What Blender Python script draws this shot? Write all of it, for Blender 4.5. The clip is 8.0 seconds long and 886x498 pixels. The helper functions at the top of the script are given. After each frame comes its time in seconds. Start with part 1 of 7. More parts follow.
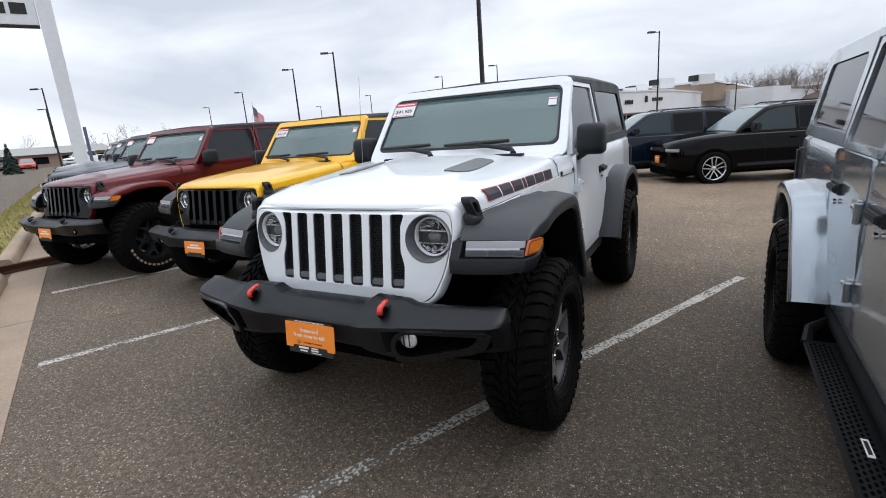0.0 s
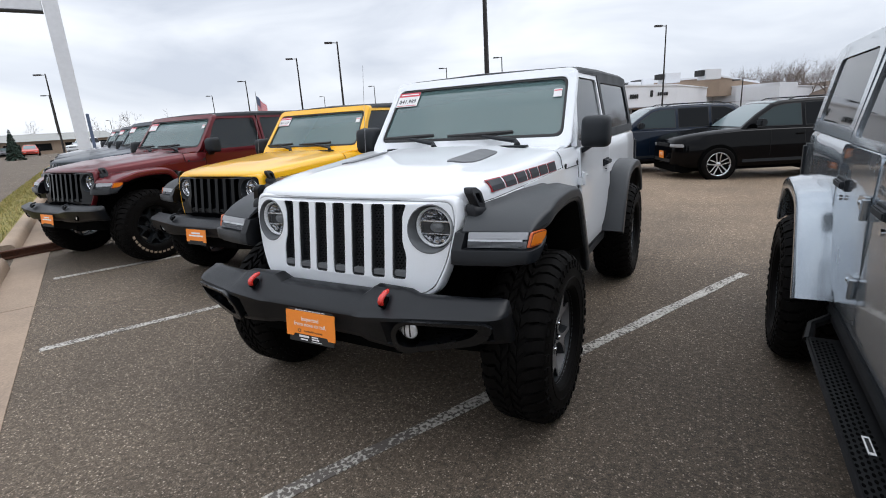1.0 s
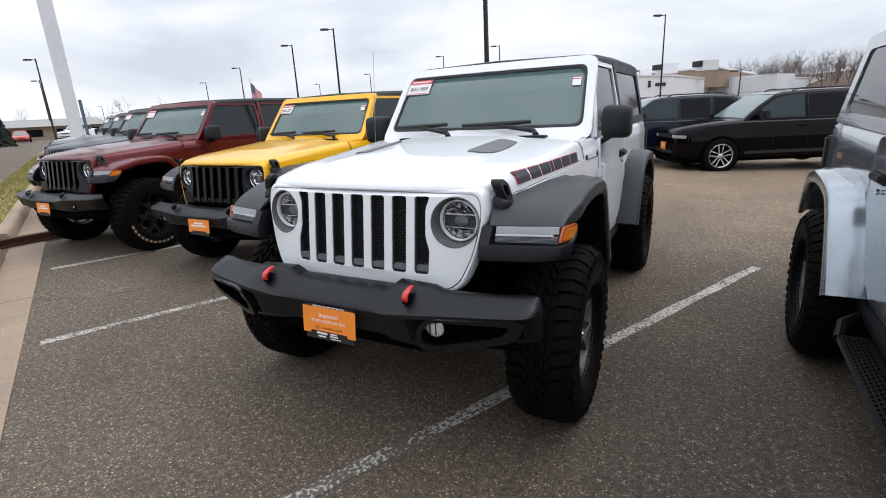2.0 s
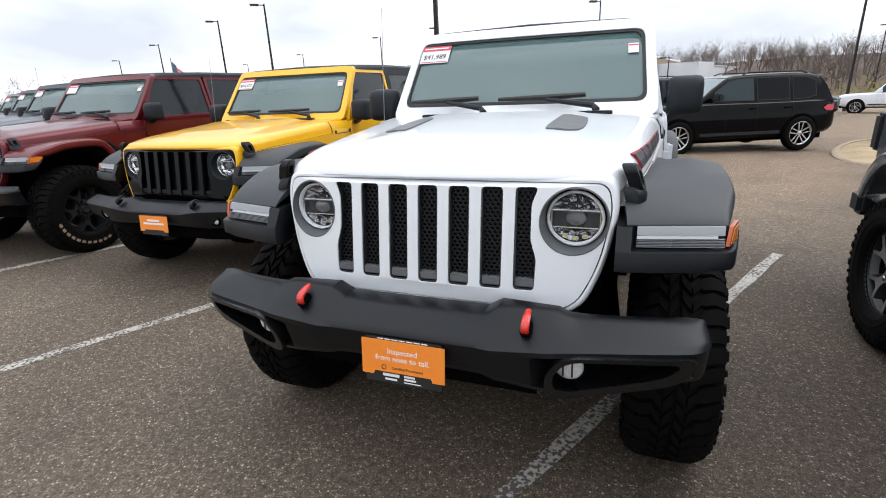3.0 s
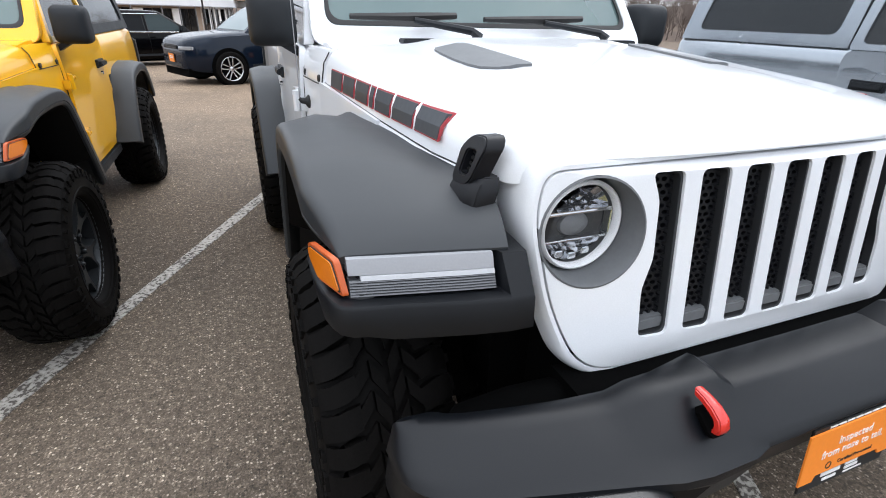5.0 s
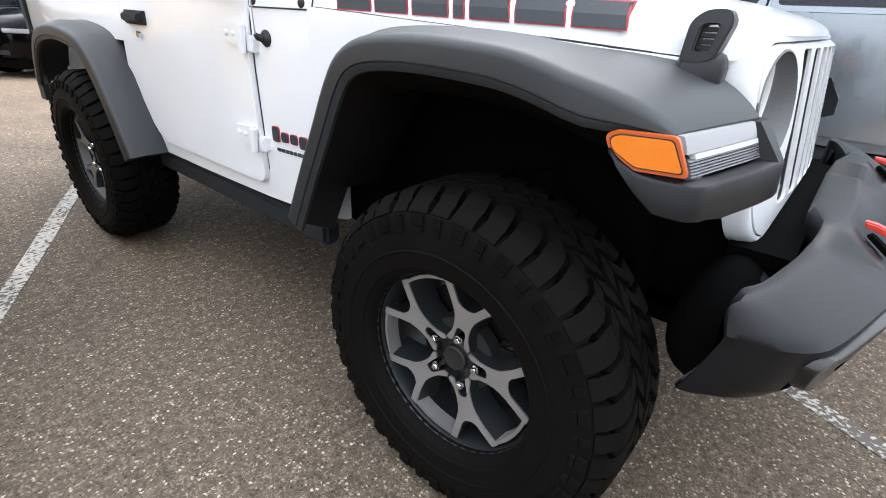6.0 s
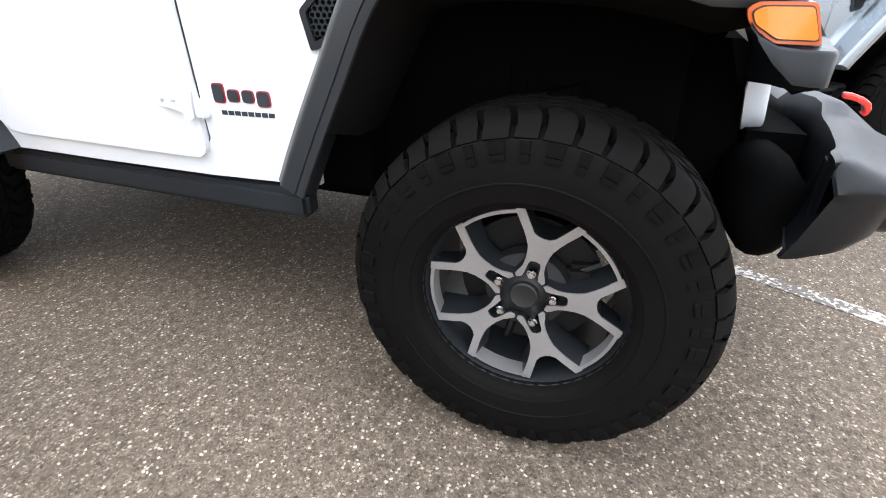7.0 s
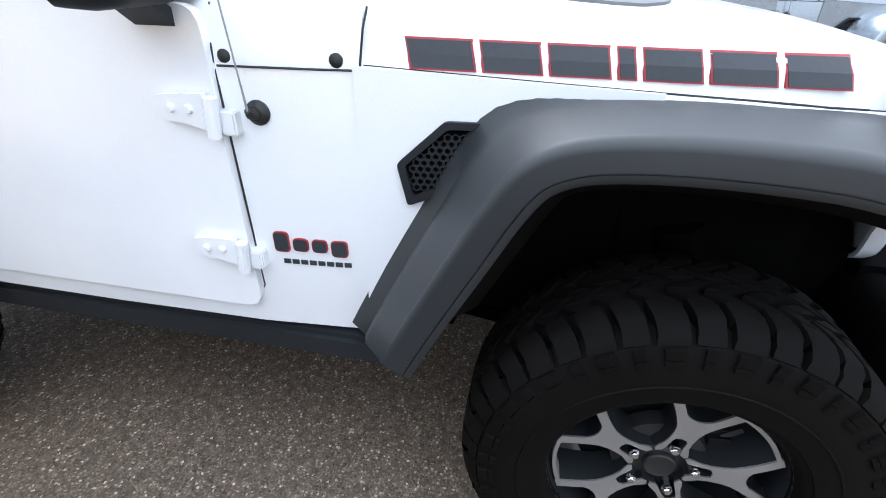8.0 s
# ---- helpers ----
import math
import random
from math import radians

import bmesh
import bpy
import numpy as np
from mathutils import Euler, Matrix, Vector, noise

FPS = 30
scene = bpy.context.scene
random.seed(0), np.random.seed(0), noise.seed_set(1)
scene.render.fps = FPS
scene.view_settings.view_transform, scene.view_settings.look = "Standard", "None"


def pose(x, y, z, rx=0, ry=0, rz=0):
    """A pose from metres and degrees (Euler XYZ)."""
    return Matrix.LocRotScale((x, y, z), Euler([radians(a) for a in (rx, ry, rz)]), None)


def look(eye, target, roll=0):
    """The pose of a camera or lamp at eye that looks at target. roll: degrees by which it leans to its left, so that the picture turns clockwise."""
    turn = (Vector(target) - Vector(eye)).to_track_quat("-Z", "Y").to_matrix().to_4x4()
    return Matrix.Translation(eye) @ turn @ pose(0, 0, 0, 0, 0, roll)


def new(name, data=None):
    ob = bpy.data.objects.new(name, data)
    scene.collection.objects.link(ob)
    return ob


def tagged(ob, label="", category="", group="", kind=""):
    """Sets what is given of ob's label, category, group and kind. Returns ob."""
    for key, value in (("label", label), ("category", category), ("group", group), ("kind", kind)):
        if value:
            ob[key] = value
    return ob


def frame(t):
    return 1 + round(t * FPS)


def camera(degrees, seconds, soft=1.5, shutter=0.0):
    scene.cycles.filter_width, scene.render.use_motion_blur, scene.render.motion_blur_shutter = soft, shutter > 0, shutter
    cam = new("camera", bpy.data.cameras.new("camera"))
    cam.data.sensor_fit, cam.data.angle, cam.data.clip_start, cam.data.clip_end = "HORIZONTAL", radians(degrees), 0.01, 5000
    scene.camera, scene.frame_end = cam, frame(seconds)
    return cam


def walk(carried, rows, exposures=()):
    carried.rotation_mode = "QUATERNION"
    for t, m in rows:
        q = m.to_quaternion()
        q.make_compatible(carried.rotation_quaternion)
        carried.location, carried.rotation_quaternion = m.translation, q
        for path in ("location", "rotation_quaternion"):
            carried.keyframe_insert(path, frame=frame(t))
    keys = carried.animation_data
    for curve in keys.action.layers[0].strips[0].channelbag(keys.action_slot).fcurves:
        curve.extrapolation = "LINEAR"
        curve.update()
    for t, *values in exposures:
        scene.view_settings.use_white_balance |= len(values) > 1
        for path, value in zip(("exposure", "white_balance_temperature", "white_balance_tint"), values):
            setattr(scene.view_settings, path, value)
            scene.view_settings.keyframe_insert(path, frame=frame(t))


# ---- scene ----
cam = camera(84.3, 8.0, soft=1.0)
PATH = [
    (0, (1.49, -2.166, 1.445), (0.554, -0.465, 0.964), -4.3),
    (0.5, (1.488, -2.173, 1.446), (0.557, -0.472, 0.956), -3.5),
    (1, (1.484, -2.159, 1.435), (0.544, -0.469, 0.925), -3.5),
    (1.5, (1.47, -2.155, 1.444), (0.526, -0.472, 0.917), -3.3),
    (1.7, (1.447, -2.156, 1.442), (0.503, -0.476, 0.906), -3.1),
    (2.8, (0.77, -1.967, 1.405), (0.023, -0.212, 0.801), -2.9),
    (3, (0.616, -1.901, 1.391), (-0.074, -0.129, 0.771), -2.5),
    (3.5, (0.219, -1.79, 1.387), (-0.282, 0.026, 0.714), -1.7),
    (4, (-0.231, -1.558, 1.376), (-0.438, 0.282, 0.62), -1.9),
    (4.2, (-0.389, -1.471, 1.38), (-0.446, 0.369, 0.598), -1.4),
    (5.3, (-1.195, -0.92, 1.293), (-0.259, 0.612, 0.412), 2.7),
    (5.5, (-1.317, -0.821, 1.251), (-0.232, 0.611, 0.373), 3.2),
    (6, (-1.62, -0.57, 1.134), (-0.22, 0.561, 0.262), 2.9),
    (6.5, (-1.713, -0.349, 1.024), (-0.139, 0.492, 0.121), 1.5),
    (7, (-1.793, -0.148, 1.017), (-0.136, 0.428, 0.057), 0.4),
    (7.5, (-1.798, 0.048, 1.172), (-0.11, 0.431, 0.168), 0.5),
    (8, (-1.598, 0.302, 1.291), (0.094, 0.632, 0.276), 1.1),
]
# the clip's camera brightens as it looks down at the dark tyre
EXPOSURES = [(0, -0.12, 6220, 10), (1.7, -0.10, 6300, 10), (2.8, 0.12, 6380, 10), (3.5, 0.29, 6370, 10), (4.2, 0.50, 6350, 10), (5.3, 0.50, 6220, 10), (6.0, 0.98, 6250, 10), (6.5, 1.35, 6260, 10), (7.0, 1.58, 6240, 10), (7.5, 1.46, 6000, 10), (8.0, 0.97, 5780, 9)]
walk(cam, [(t, look(eye, target, roll)) for t, eye, target, roll in PATH], EXPOSURES)


# ---- world and light: an overcast winter day ----
def overcast():
    w = bpy.data.worlds.new("overcast")
    scene.world = w
    w.use_nodes = True
    nt = w.node_tree
    nt.nodes.clear()
    N, L = nt.nodes.new, nt.links.new
    out, bg = N("ShaderNodeOutputWorld"), N("ShaderNodeBackground")
    sky = N("ShaderNodeTexSky")
    sky.sky_type, sky.sun_disc = "NISHITA", False
    sky.sun_elevation, sky.sun_rotation = radians(52), radians(63)
    co, mp = N("ShaderNodeTexCoord"), N("ShaderNodeMapping")
    mp.inputs["Scale"].default_value = (1.0, 1.0, 3.2)
    n1 = N("ShaderNodeTexNoise")
    n1.inputs["Scale"].default_value, n1.inputs["Detail"].default_value = 2.2, 6.0
    n1.inputs["Roughness"].default_value, n1.inputs["Distortion"].default_value = 0.5, 0.4
    ramp = N("ShaderNodeValToRGB")
    ramp.color_ramp.elements[0].position, ramp.color_ramp.elements[0].color = 0.36, (7.2, 7.6, 8.4, 1)
    ramp.color_ramp.elements[1].position, ramp.color_ramp.elements[1].color = 0.62, (11.0, 11.2, 11.5, 1)
    mix = N("ShaderNodeMixRGB")
    mix.inputs["Fac"].default_value = 0.93
    L(co.outputs["Generated"], mp.inputs["Vector"])
    L(mp.outputs["Vector"], n1.inputs["Vector"])
    L(n1.outputs["Fac"], ramp.inputs["Fac"])
    L(sky.outputs["Color"], mix.inputs["Color1"])
    L(ramp.outputs["Color"], mix.inputs["Color2"])
    # an overcast sky is brighter overhead than near the horizon
    sep, up, gain = N("ShaderNodeSeparateXYZ"), N("ShaderNodeMapRange"), N("ShaderNodeVectorMath")
    L(co.outputs["Generated"], sep.inputs[0])
    L(sep.outputs["Z"], up.inputs["Value"])
    up.inputs["From Min"].default_value, up.inputs["From Max"].default_value = 0.32, 0.95
    up.inputs["To Min"].default_value, up.inputs["To Max"].default_value = 1.06, 2.0
    gain.operation = "SCALE"
    L(mix.outputs["Color"], gain.inputs[0])
    L(up.outputs["Result"], gain.inputs["Scale"])
    L(gain.outputs["Vector"], bg.inputs["Color"])
    bg.inputs["Strength"].default_value = 0.10
    L(bg.outputs["Background"], out.inputs["Surface"])


overcast()
sun_data = bpy.data.lights.new("sun", "SUN")
sun_data.energy, sun_data.angle, sun_data.color = 0.8, radians(40), (1.0, 0.97, 0.93)
sun = new("sun", sun_data)
sun.matrix_world = look((0, 0, 40), (-18, -9, 14))


# ---- materials ----
def shader(name):
    m = bpy.data.materials.new(name)
    m.use_nodes = True
    nt = m.node_tree
    return m, nt, nt.nodes["Principled BSDF"]


def noise_node(nt, scale, detail=4.0, coord="Object", rough=0.55):
    co, n = nt.nodes.new("ShaderNodeTexCoord"), nt.nodes.new("ShaderNodeTexNoise")
    n.inputs["Scale"].default_value, n.inputs["Detail"].default_value = scale, detail
    n.inputs["Roughness"].default_value = rough
    nt.links.new(co.outputs[coord], n.inputs["Vector"])
    return n


def ramp_node(nt, src, stops):
    r = nt.nodes.new("ShaderNodeValToRGB")
    while len(r.color_ramp.elements) < len(stops):
        r.color_ramp.elements.new(0.5)
    for e, (p, c) in zip(r.color_ramp.elements, stops):
        e.position, e.color = p, (*c, 1) if len(c) == 3 else c
    nt.links.new(src, r.inputs["Fac"])
    return r


def g3(v):
    return (v, v, v)


def bump_node(nt, src, bsdf, strength, distance=0.002):
    b = nt.nodes.new("ShaderNodeBump")
    b.inputs["Strength"].default_value, b.inputs["Distance"].default_value = strength, distance
    nt.links.new(src, b.inputs["Height"])
    nt.links.new(b.outputs["Normal"], bsdf.inputs["Normal"])
    return b


def surface(name, color, rough=0.5, metal=0.0, var=0.12, scale=6.0, fine=120.0, bump=0.0, coat=0.0, spec=0.5, rvar=0.08):
    """A worn surface: colour and roughness vary at two scales, with fine relief."""
    m, nt, b = shader(name)
    big, small = noise_node(nt, scale), noise_node(nt, fine, 3.0)
    mx = nt.nodes.new("ShaderNodeMath")
    mx.operation = "ADD"
    hl = nt.nodes.new("ShaderNodeMath")
    hl.operation, hl.inputs[1].default_value = "MULTIPLY", 0.5
    nt.links.new(big.outputs["Fac"], mx.inputs[0])
    nt.links.new(small.outputs["Fac"], mx.inputs[1])
    nt.links.new(mx.outputs[0], hl.inputs[0])
    lo, hi = [max(0, c * (1 - var)) for c in color], [min(1, c * (1 + var)) for c in color]
    r = ramp_node(nt, hl.outputs[0], [(0.35, lo), (0.65, hi)])
    nt.links.new(r.outputs["Color"], b.inputs["Base Color"])
    rr = ramp_node(nt, big.outputs["Fac"], [(0.3, g3(max(0.02, rough - rvar))), (0.7, g3(min(1, rough + rvar)))])
    nt.links.new(rr.outputs["Color"], b.inputs["Roughness"])
    b.inputs["Metallic"].default_value = metal
    b.inputs["Specular IOR Level"].default_value = spec
    if coat:
        b.inputs["Coat Weight"].default_value, b.inputs["Coat Roughness"].default_value = coat, 0.04
    if bump:
        bump_node(nt, small.outputs["Fac"], b, bump)
    return m


def paint(name, color, metal=0.0, rough=0.35, coat=0.8, spec=0.2):
    return surface(name, color, rough, metal, var=0.04, scale=3.0, fine=400.0, coat=coat, rvar=0.05, spec=spec)


def glass(name, color, alpha, spec=0.6):
    """A tinted pane, part see-through and part glossy."""
    m, nt, b = shader(name)
    b.inputs["Base Color"].default_value = (*color, 1)
    b.inputs["Roughness"].default_value = 0.03
    b.inputs["Alpha"].default_value = alpha
    b.inputs["Specular IOR Level"].default_value = spec
    return m


def asphalt():
    """Old asphalt: pale and dark stones of several sizes in a dark binder, stains and long fine cracks."""
    m, nt, b = shader("asphalt")
    N, L = nt.nodes.new, nt.links.new
    co = N("ShaderNodeTexCoord")
    # ragged stones: the cells are shaken by fine noise
    shake = noise_node(nt, 160.0, 2.0)
    jag = N("ShaderNodeVectorMath")
    jag.operation, jag.inputs[1].default_value = "MULTIPLY_ADD", (0.011, 0.011, 0.011)
    L(shake.outputs["Color"], jag.inputs[0])
    L(co.outputs["Object"], jag.inputs[2])
    v1, v2 = N("ShaderNodeTexVoronoi"), N("ShaderNodeTexVoronoi")
    v1.inputs["Scale"].default_value, v2.inputs["Scale"].default_value = 96.0, 200.0
    for v in (v1, v2):
        L(jag.outputs["Vector"], v.inputs["Vector"])
    # stone colours by cell
    sep = N("ShaderNodeSeparateColor")
    L(v1.outputs["Color"], sep.inputs[0])
    stones = ramp_node(nt, sep.outputs[0], [(0.0, (0.036, 0.030, 0.024)), (0.5, (0.078, 0.065, 0.051)), (0.78, (0.120, 0.100, 0.080)), (0.88, (0.26, 0.224, 0.186)), (1.0, (0.48, 0.43, 0.375))])
    sep2 = N("ShaderNodeSeparateColor")
    L(v2.outputs["Color"], sep2.inputs[0])
    grit = ramp_node(nt, sep2.outputs[1], [(0.0, (0.060, 0.049, 0.038)), (0.6, (0.095, 0.078, 0.061)), (0.9, (0.135, 0.112, 0.089)), (1.0, (0.23, 0.196, 0.160))])
    near = ramp_node(nt, v1.outputs["Distance"], [(0.25, g3(1)), (0.5, g3(0))])
    mix = N("ShaderNodeMixRGB")
    L(near.outputs["Color"], mix.inputs["Fac"])
    L(grit.outputs["Color"], mix.inputs["Color1"])
    L(stones.outputs["Color"], mix.inputs["Color2"])
    # a few larger pale and dark stones, and clumps where the binder has worn unevenly
    v3 = N("ShaderNodeTexVoronoi")
    v3.inputs["Scale"].default_value = 52.0
    L(jag.outputs["Vector"], v3.inputs["Vector"])
    sep3 = N("ShaderNodeSeparateColor")
    L(v3.outputs["Color"], sep3.inputs[0])
    pick = ramp_node(nt, sep3.outputs[2], [(0.86, g3(0)), (0.865, g3(1))])
    inside = ramp_node(nt, v3.outputs["Distance"], [(0.22, g3(1)), (0.27, g3(0))])
    both3 = N("ShaderNodeMath")
    both3.operation = "MULTIPLY"
    L(pick.outputs["Color"], both3.inputs[0])
    L(inside.outputs["Color"], both3.inputs[1])
    big = ramp_node(nt, sep3.outputs[0], [(0.0, (0.05, 0.042, 0.036)), (0.3, (0.20, 0.165, 0.13)), (0.6, (0.34, 0.30, 0.255)), (1.0, (0.48, 0.43, 0.375))])
    mix3 = N("ShaderNodeMixRGB")
    L(both3.outputs[0], mix3.inputs["Fac"])
    L(mix.outputs["Color"], mix3.inputs["Color1"])
    L(big.outputs["Color"], mix3.inputs["Color2"])
    clump = noise_node(nt, 34.0, 3.0)
    cl = ramp_node(nt, clump.outputs["Fac"], [(0.36, g3(0.74)), (0.5, g3(0.98)), (0.64, g3(1.24))])
    mixc = N("ShaderNodeMixRGB")
    mixc.blend_type, mixc.inputs["Fac"].default_value = "MULTIPLY", 1.0
    L(mix3.outputs["Color"], mixc.inputs["Color1"])
    L(cl.outputs["Color"], mixc.inputs["Color2"])
    stain = noise_node(nt, 0.7, 5.0)
    st = ramp_node(nt, stain.outputs["Fac"], [(0.3, (0.92, 0.89, 0.86)), (0.7, (1.36, 1.31, 1.25))])
    mul = N("ShaderNodeMixRGB")
    mul.blend_type, mul.inputs["Fac"].default_value = "MULTIPLY", 1.0
    L(mixc.outputs["Color"], mul.inputs["Color1"])
    L(st.outputs["Color"], mul.inputs["Color2"])
    # cracks: edges of large warped cells
    warp = noise_node(nt, 1.3, 4.0)
    add = N("ShaderNodeMixRGB")
    add.inputs["Fac"].default_value = 0.35
    L(co.outputs["Object"], add.inputs["Color1"])
    L(warp.outputs["Color"], add.inputs["Color2"])
    ck = N("ShaderNodeTexVoronoi")
    ck.feature, ck.inputs["Scale"].default_value = "DISTANCE_TO_EDGE", 0.33
    L(add.outputs["Color"], ck.inputs["Vector"])
    cr = ramp_node(nt, ck.outputs["Distance"], [(0.0, g3(0.70)), (0.0035, g3(1))])
    mul2 = N("ShaderNodeMixRGB")
    mul2.blend_type, mul2.inputs["Fac"].default_value = "MULTIPLY", 1.0
    L(mul.outputs["Color"], mul2.inputs["Color1"])
    L(cr.outputs["Color"], mul2.inputs["Color2"])
    # the driving lane beyond the stalls is paler, its open light put into colour
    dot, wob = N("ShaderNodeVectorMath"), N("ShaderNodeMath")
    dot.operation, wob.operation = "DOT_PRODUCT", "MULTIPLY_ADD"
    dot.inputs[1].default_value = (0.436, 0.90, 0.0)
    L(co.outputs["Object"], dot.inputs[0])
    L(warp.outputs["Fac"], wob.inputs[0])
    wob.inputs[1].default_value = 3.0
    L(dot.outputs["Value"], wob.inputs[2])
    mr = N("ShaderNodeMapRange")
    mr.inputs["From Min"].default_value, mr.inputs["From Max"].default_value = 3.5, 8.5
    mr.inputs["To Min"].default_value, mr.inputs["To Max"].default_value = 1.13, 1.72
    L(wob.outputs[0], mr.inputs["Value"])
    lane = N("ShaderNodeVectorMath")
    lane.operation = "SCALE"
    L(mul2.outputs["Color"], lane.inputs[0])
    # darker towards the silver car: shade between the cars, put into the colour
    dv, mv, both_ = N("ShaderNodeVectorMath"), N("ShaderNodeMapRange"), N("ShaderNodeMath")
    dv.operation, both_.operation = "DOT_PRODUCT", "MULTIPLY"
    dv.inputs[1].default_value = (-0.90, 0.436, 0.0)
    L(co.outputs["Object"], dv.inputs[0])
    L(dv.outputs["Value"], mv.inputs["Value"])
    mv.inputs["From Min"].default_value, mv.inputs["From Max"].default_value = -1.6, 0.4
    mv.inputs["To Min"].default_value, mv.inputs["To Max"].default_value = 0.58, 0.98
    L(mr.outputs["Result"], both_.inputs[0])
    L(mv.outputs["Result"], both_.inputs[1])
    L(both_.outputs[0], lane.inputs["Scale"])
    # and more tan where the binder has gone
    mt, mu = N("ShaderNodeMapRange"), N("ShaderNodeMixRGB")
    mt.inputs["From Min"].default_value, mt.inputs["From Max"].default_value = 2.0, 9.0
    L(wob.outputs[0], mt.inputs["Value"])
    tan = ramp_node(nt, mt.outputs["Result"], [(0.0, (1.015, 0.99, 0.952)), (1.0, (1.08, 0.97, 0.85))])
    mu.blend_type, mu.inputs["Fac"].default_value = "MULTIPLY", 1.0
    L(lane.outputs["Vector"], mu.inputs["Color1"])
    L(tan.outputs["Color"], mu.inputs["Color2"])
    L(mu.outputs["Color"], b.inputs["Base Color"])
    b.inputs["Roughness"].default_value = 0.8
    b.inputs["Specular IOR Level"].default_value = 0.35
    hmix = N("ShaderNodeMixRGB")
    hmix.blend_type, hmix.inputs["Fac"].default_value = "MULTIPLY", 1.0
    L(near.outputs["Color"], hmix.inputs["Color1"])
    L(cr.outputs["Color"], hmix.inputs["Color2"])
    bump_node(nt, hmix.outputs["Color"], b, 0.5, 0.004)
    return m


def road_paint(name="line_paint", worn=0.0):
    """White line paint, worn off the stones in flecks."""
    m, nt, b = shader(name)
    N, L = nt.nodes.new, nt.links.new
    a, c = noise_node(nt, 55.0, 5.0), noise_node(nt, 3.0, 3.0)
    mx = N("ShaderNodeMath")
    mx.operation = "MULTIPLY_ADD"
    mx.inputs[1].default_value = 0.5
    L(c.outputs["Fac"], mx.inputs[0])
    L(a.outputs["Fac"], mx.inputs[2])
    r = ramp_node(nt, mx.outputs[0], [(0.67 + worn, (0.095, 0.082, 0.070)), (0.73 + worn, (0.38, 0.355, 0.315)), (0.95 + worn * 0.3, (0.56, 0.53, 0.485))])
    L(r.outputs["Color"], b.inputs["Base Color"])
    b.inputs["Roughness"].default_value = 0.75
    bump_node(nt, a.outputs["Fac"], b, 0.4, 0.003)
    return m


ASPHALT, LINE, LINE_WORN = asphalt(), road_paint(), road_paint("worn_line_paint", 0.065)
CONCRETE = surface("concrete", (0.32, 0.24, 0.175), 0.85, var=0.22, scale=1.5, fine=60, bump=0.3)
KERB = surface("kerb_concrete", (0.36, 0.27, 0.195), 0.85, var=0.2, scale=2.0, fine=70, bump=0.3)
GRASSY = surface("winter_turf", (0.25, 0.215, 0.065), 0.95, var=0.5, scale=2.5, fine=60, bump=0.6)
DIRT = surface("tan_mulch", (0.36, 0.27, 0.16), 0.95, var=0.35, scale=2.0, fine=40, bump=0.6)
WHITE = paint("white_paint", (0.79, 0.805, 0.825))
YELLOW = paint("yellow_paint", (0.90, 0.47, 0.008))
MAROON = paint("maroon_paint", (0.12, 0.010, 0.014), 0.3, coat=0.6)
SILVER = paint("silver_blue_paint", (0.32, 0.355, 0.39), 0.75, rough=0.24)
GREYBLUE = paint("grey_blue_paint", (0.030, 0.040, 0.055), 0.4, coat=0.35)
GREYBLUE2 = paint("slate_paint", (0.05, 0.055, 0.065), 0.4, coat=0.35)
BLACKP = paint("black_paint", (0.0015, 0.0015, 0.002), rough=0.12, coat=0.22, spec=0.05)
NAVY = paint("navy_paint", (0.006, 0.012, 0.024), 0.2, rough=0.2, coat=0.5, spec=0.05)
REDP = paint("red_paint", (0.55, 0.05, 0.02))
GREYP = paint("grey_paint", (0.17, 0.17, 0.18), 0.4)
PLASTIC = surface("black_grained_plastic", (0.0150, 0.0175, 0.0205), 0.55, var=0.15, scale=5, fine=900, bump=0.12, rvar=0.07, spec=0.3)
# near-black: the shade under and inside the cars is put into this colour
DARK = surface("shade_black", (0.002, 0.002, 0.002), 0.95, var=0.2, spec=0.04)
RUBBER = surface("tyre_rubber", (0.0033, 0.0028, 0.0025), 0.7, var=0.3, scale=9, fine=200, bump=0.15, spec=0.10)
TREAD = surface("tread_rubber", (0.0042, 0.0037, 0.0034), 0.75, var=0.5, scale=9, fine=200, bump=0.2, spec=0.08)
FLARE = surface("grey_black_plastic", (0.0175, 0.0203, 0.0232), 0.46, var=0.12, scale=5, fine=900, bump=0.12, rvar=0.03, spec=0.55)
BUMPERP = surface("black_bumper_plastic", (0.0042, 0.0050, 0.0066), 0.36, var=0.15, scale=5, fine=900, bump=0.12, rvar=0.04, spec=0.30)
# teal tint, made paler to stand in for some of the reflected sky
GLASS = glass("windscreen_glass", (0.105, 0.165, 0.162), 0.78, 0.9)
TINT = glass("tinted_glass", (0.018, 0.022, 0.024), 0.86, 0.5)
LENS = glass("clear_lens", (0.5, 0.52, 0.55), 0.025)
FOGLENS = surface("fog_lens", (0.80, 0.81, 0.83), 0.2, 0.3, var=0.1, scale=60)
REFLECT = surface("dark_chrome", (0.30, 0.31, 0.33), 0.14, 1.0, var=0.05)
TRIM = surface("satin_black_trim", (0.0050, 0.0056, 0.0066), 0.27, var=0.1, spec=0.6)
MESHP = surface("black_mesh_plastic", (0.0055, 0.0060, 0.0080), 0.42, var=0.1, spec=0.3)
STEPP = surface("black_step_plastic", (0.0050, 0.0054, 0.0062), 0.5, var=0.15, scale=5, fine=900, bump=0.12, spec=0.25)
CHROME = surface("bright_chrome", (0.75, 0.76, 0.78), 0.12, 1.0, var=0.04)
ALLOY = surface("machined_alloy", (0.40, 0.39, 0.39), 0.40, 0.7, var=0.08, fine=300)
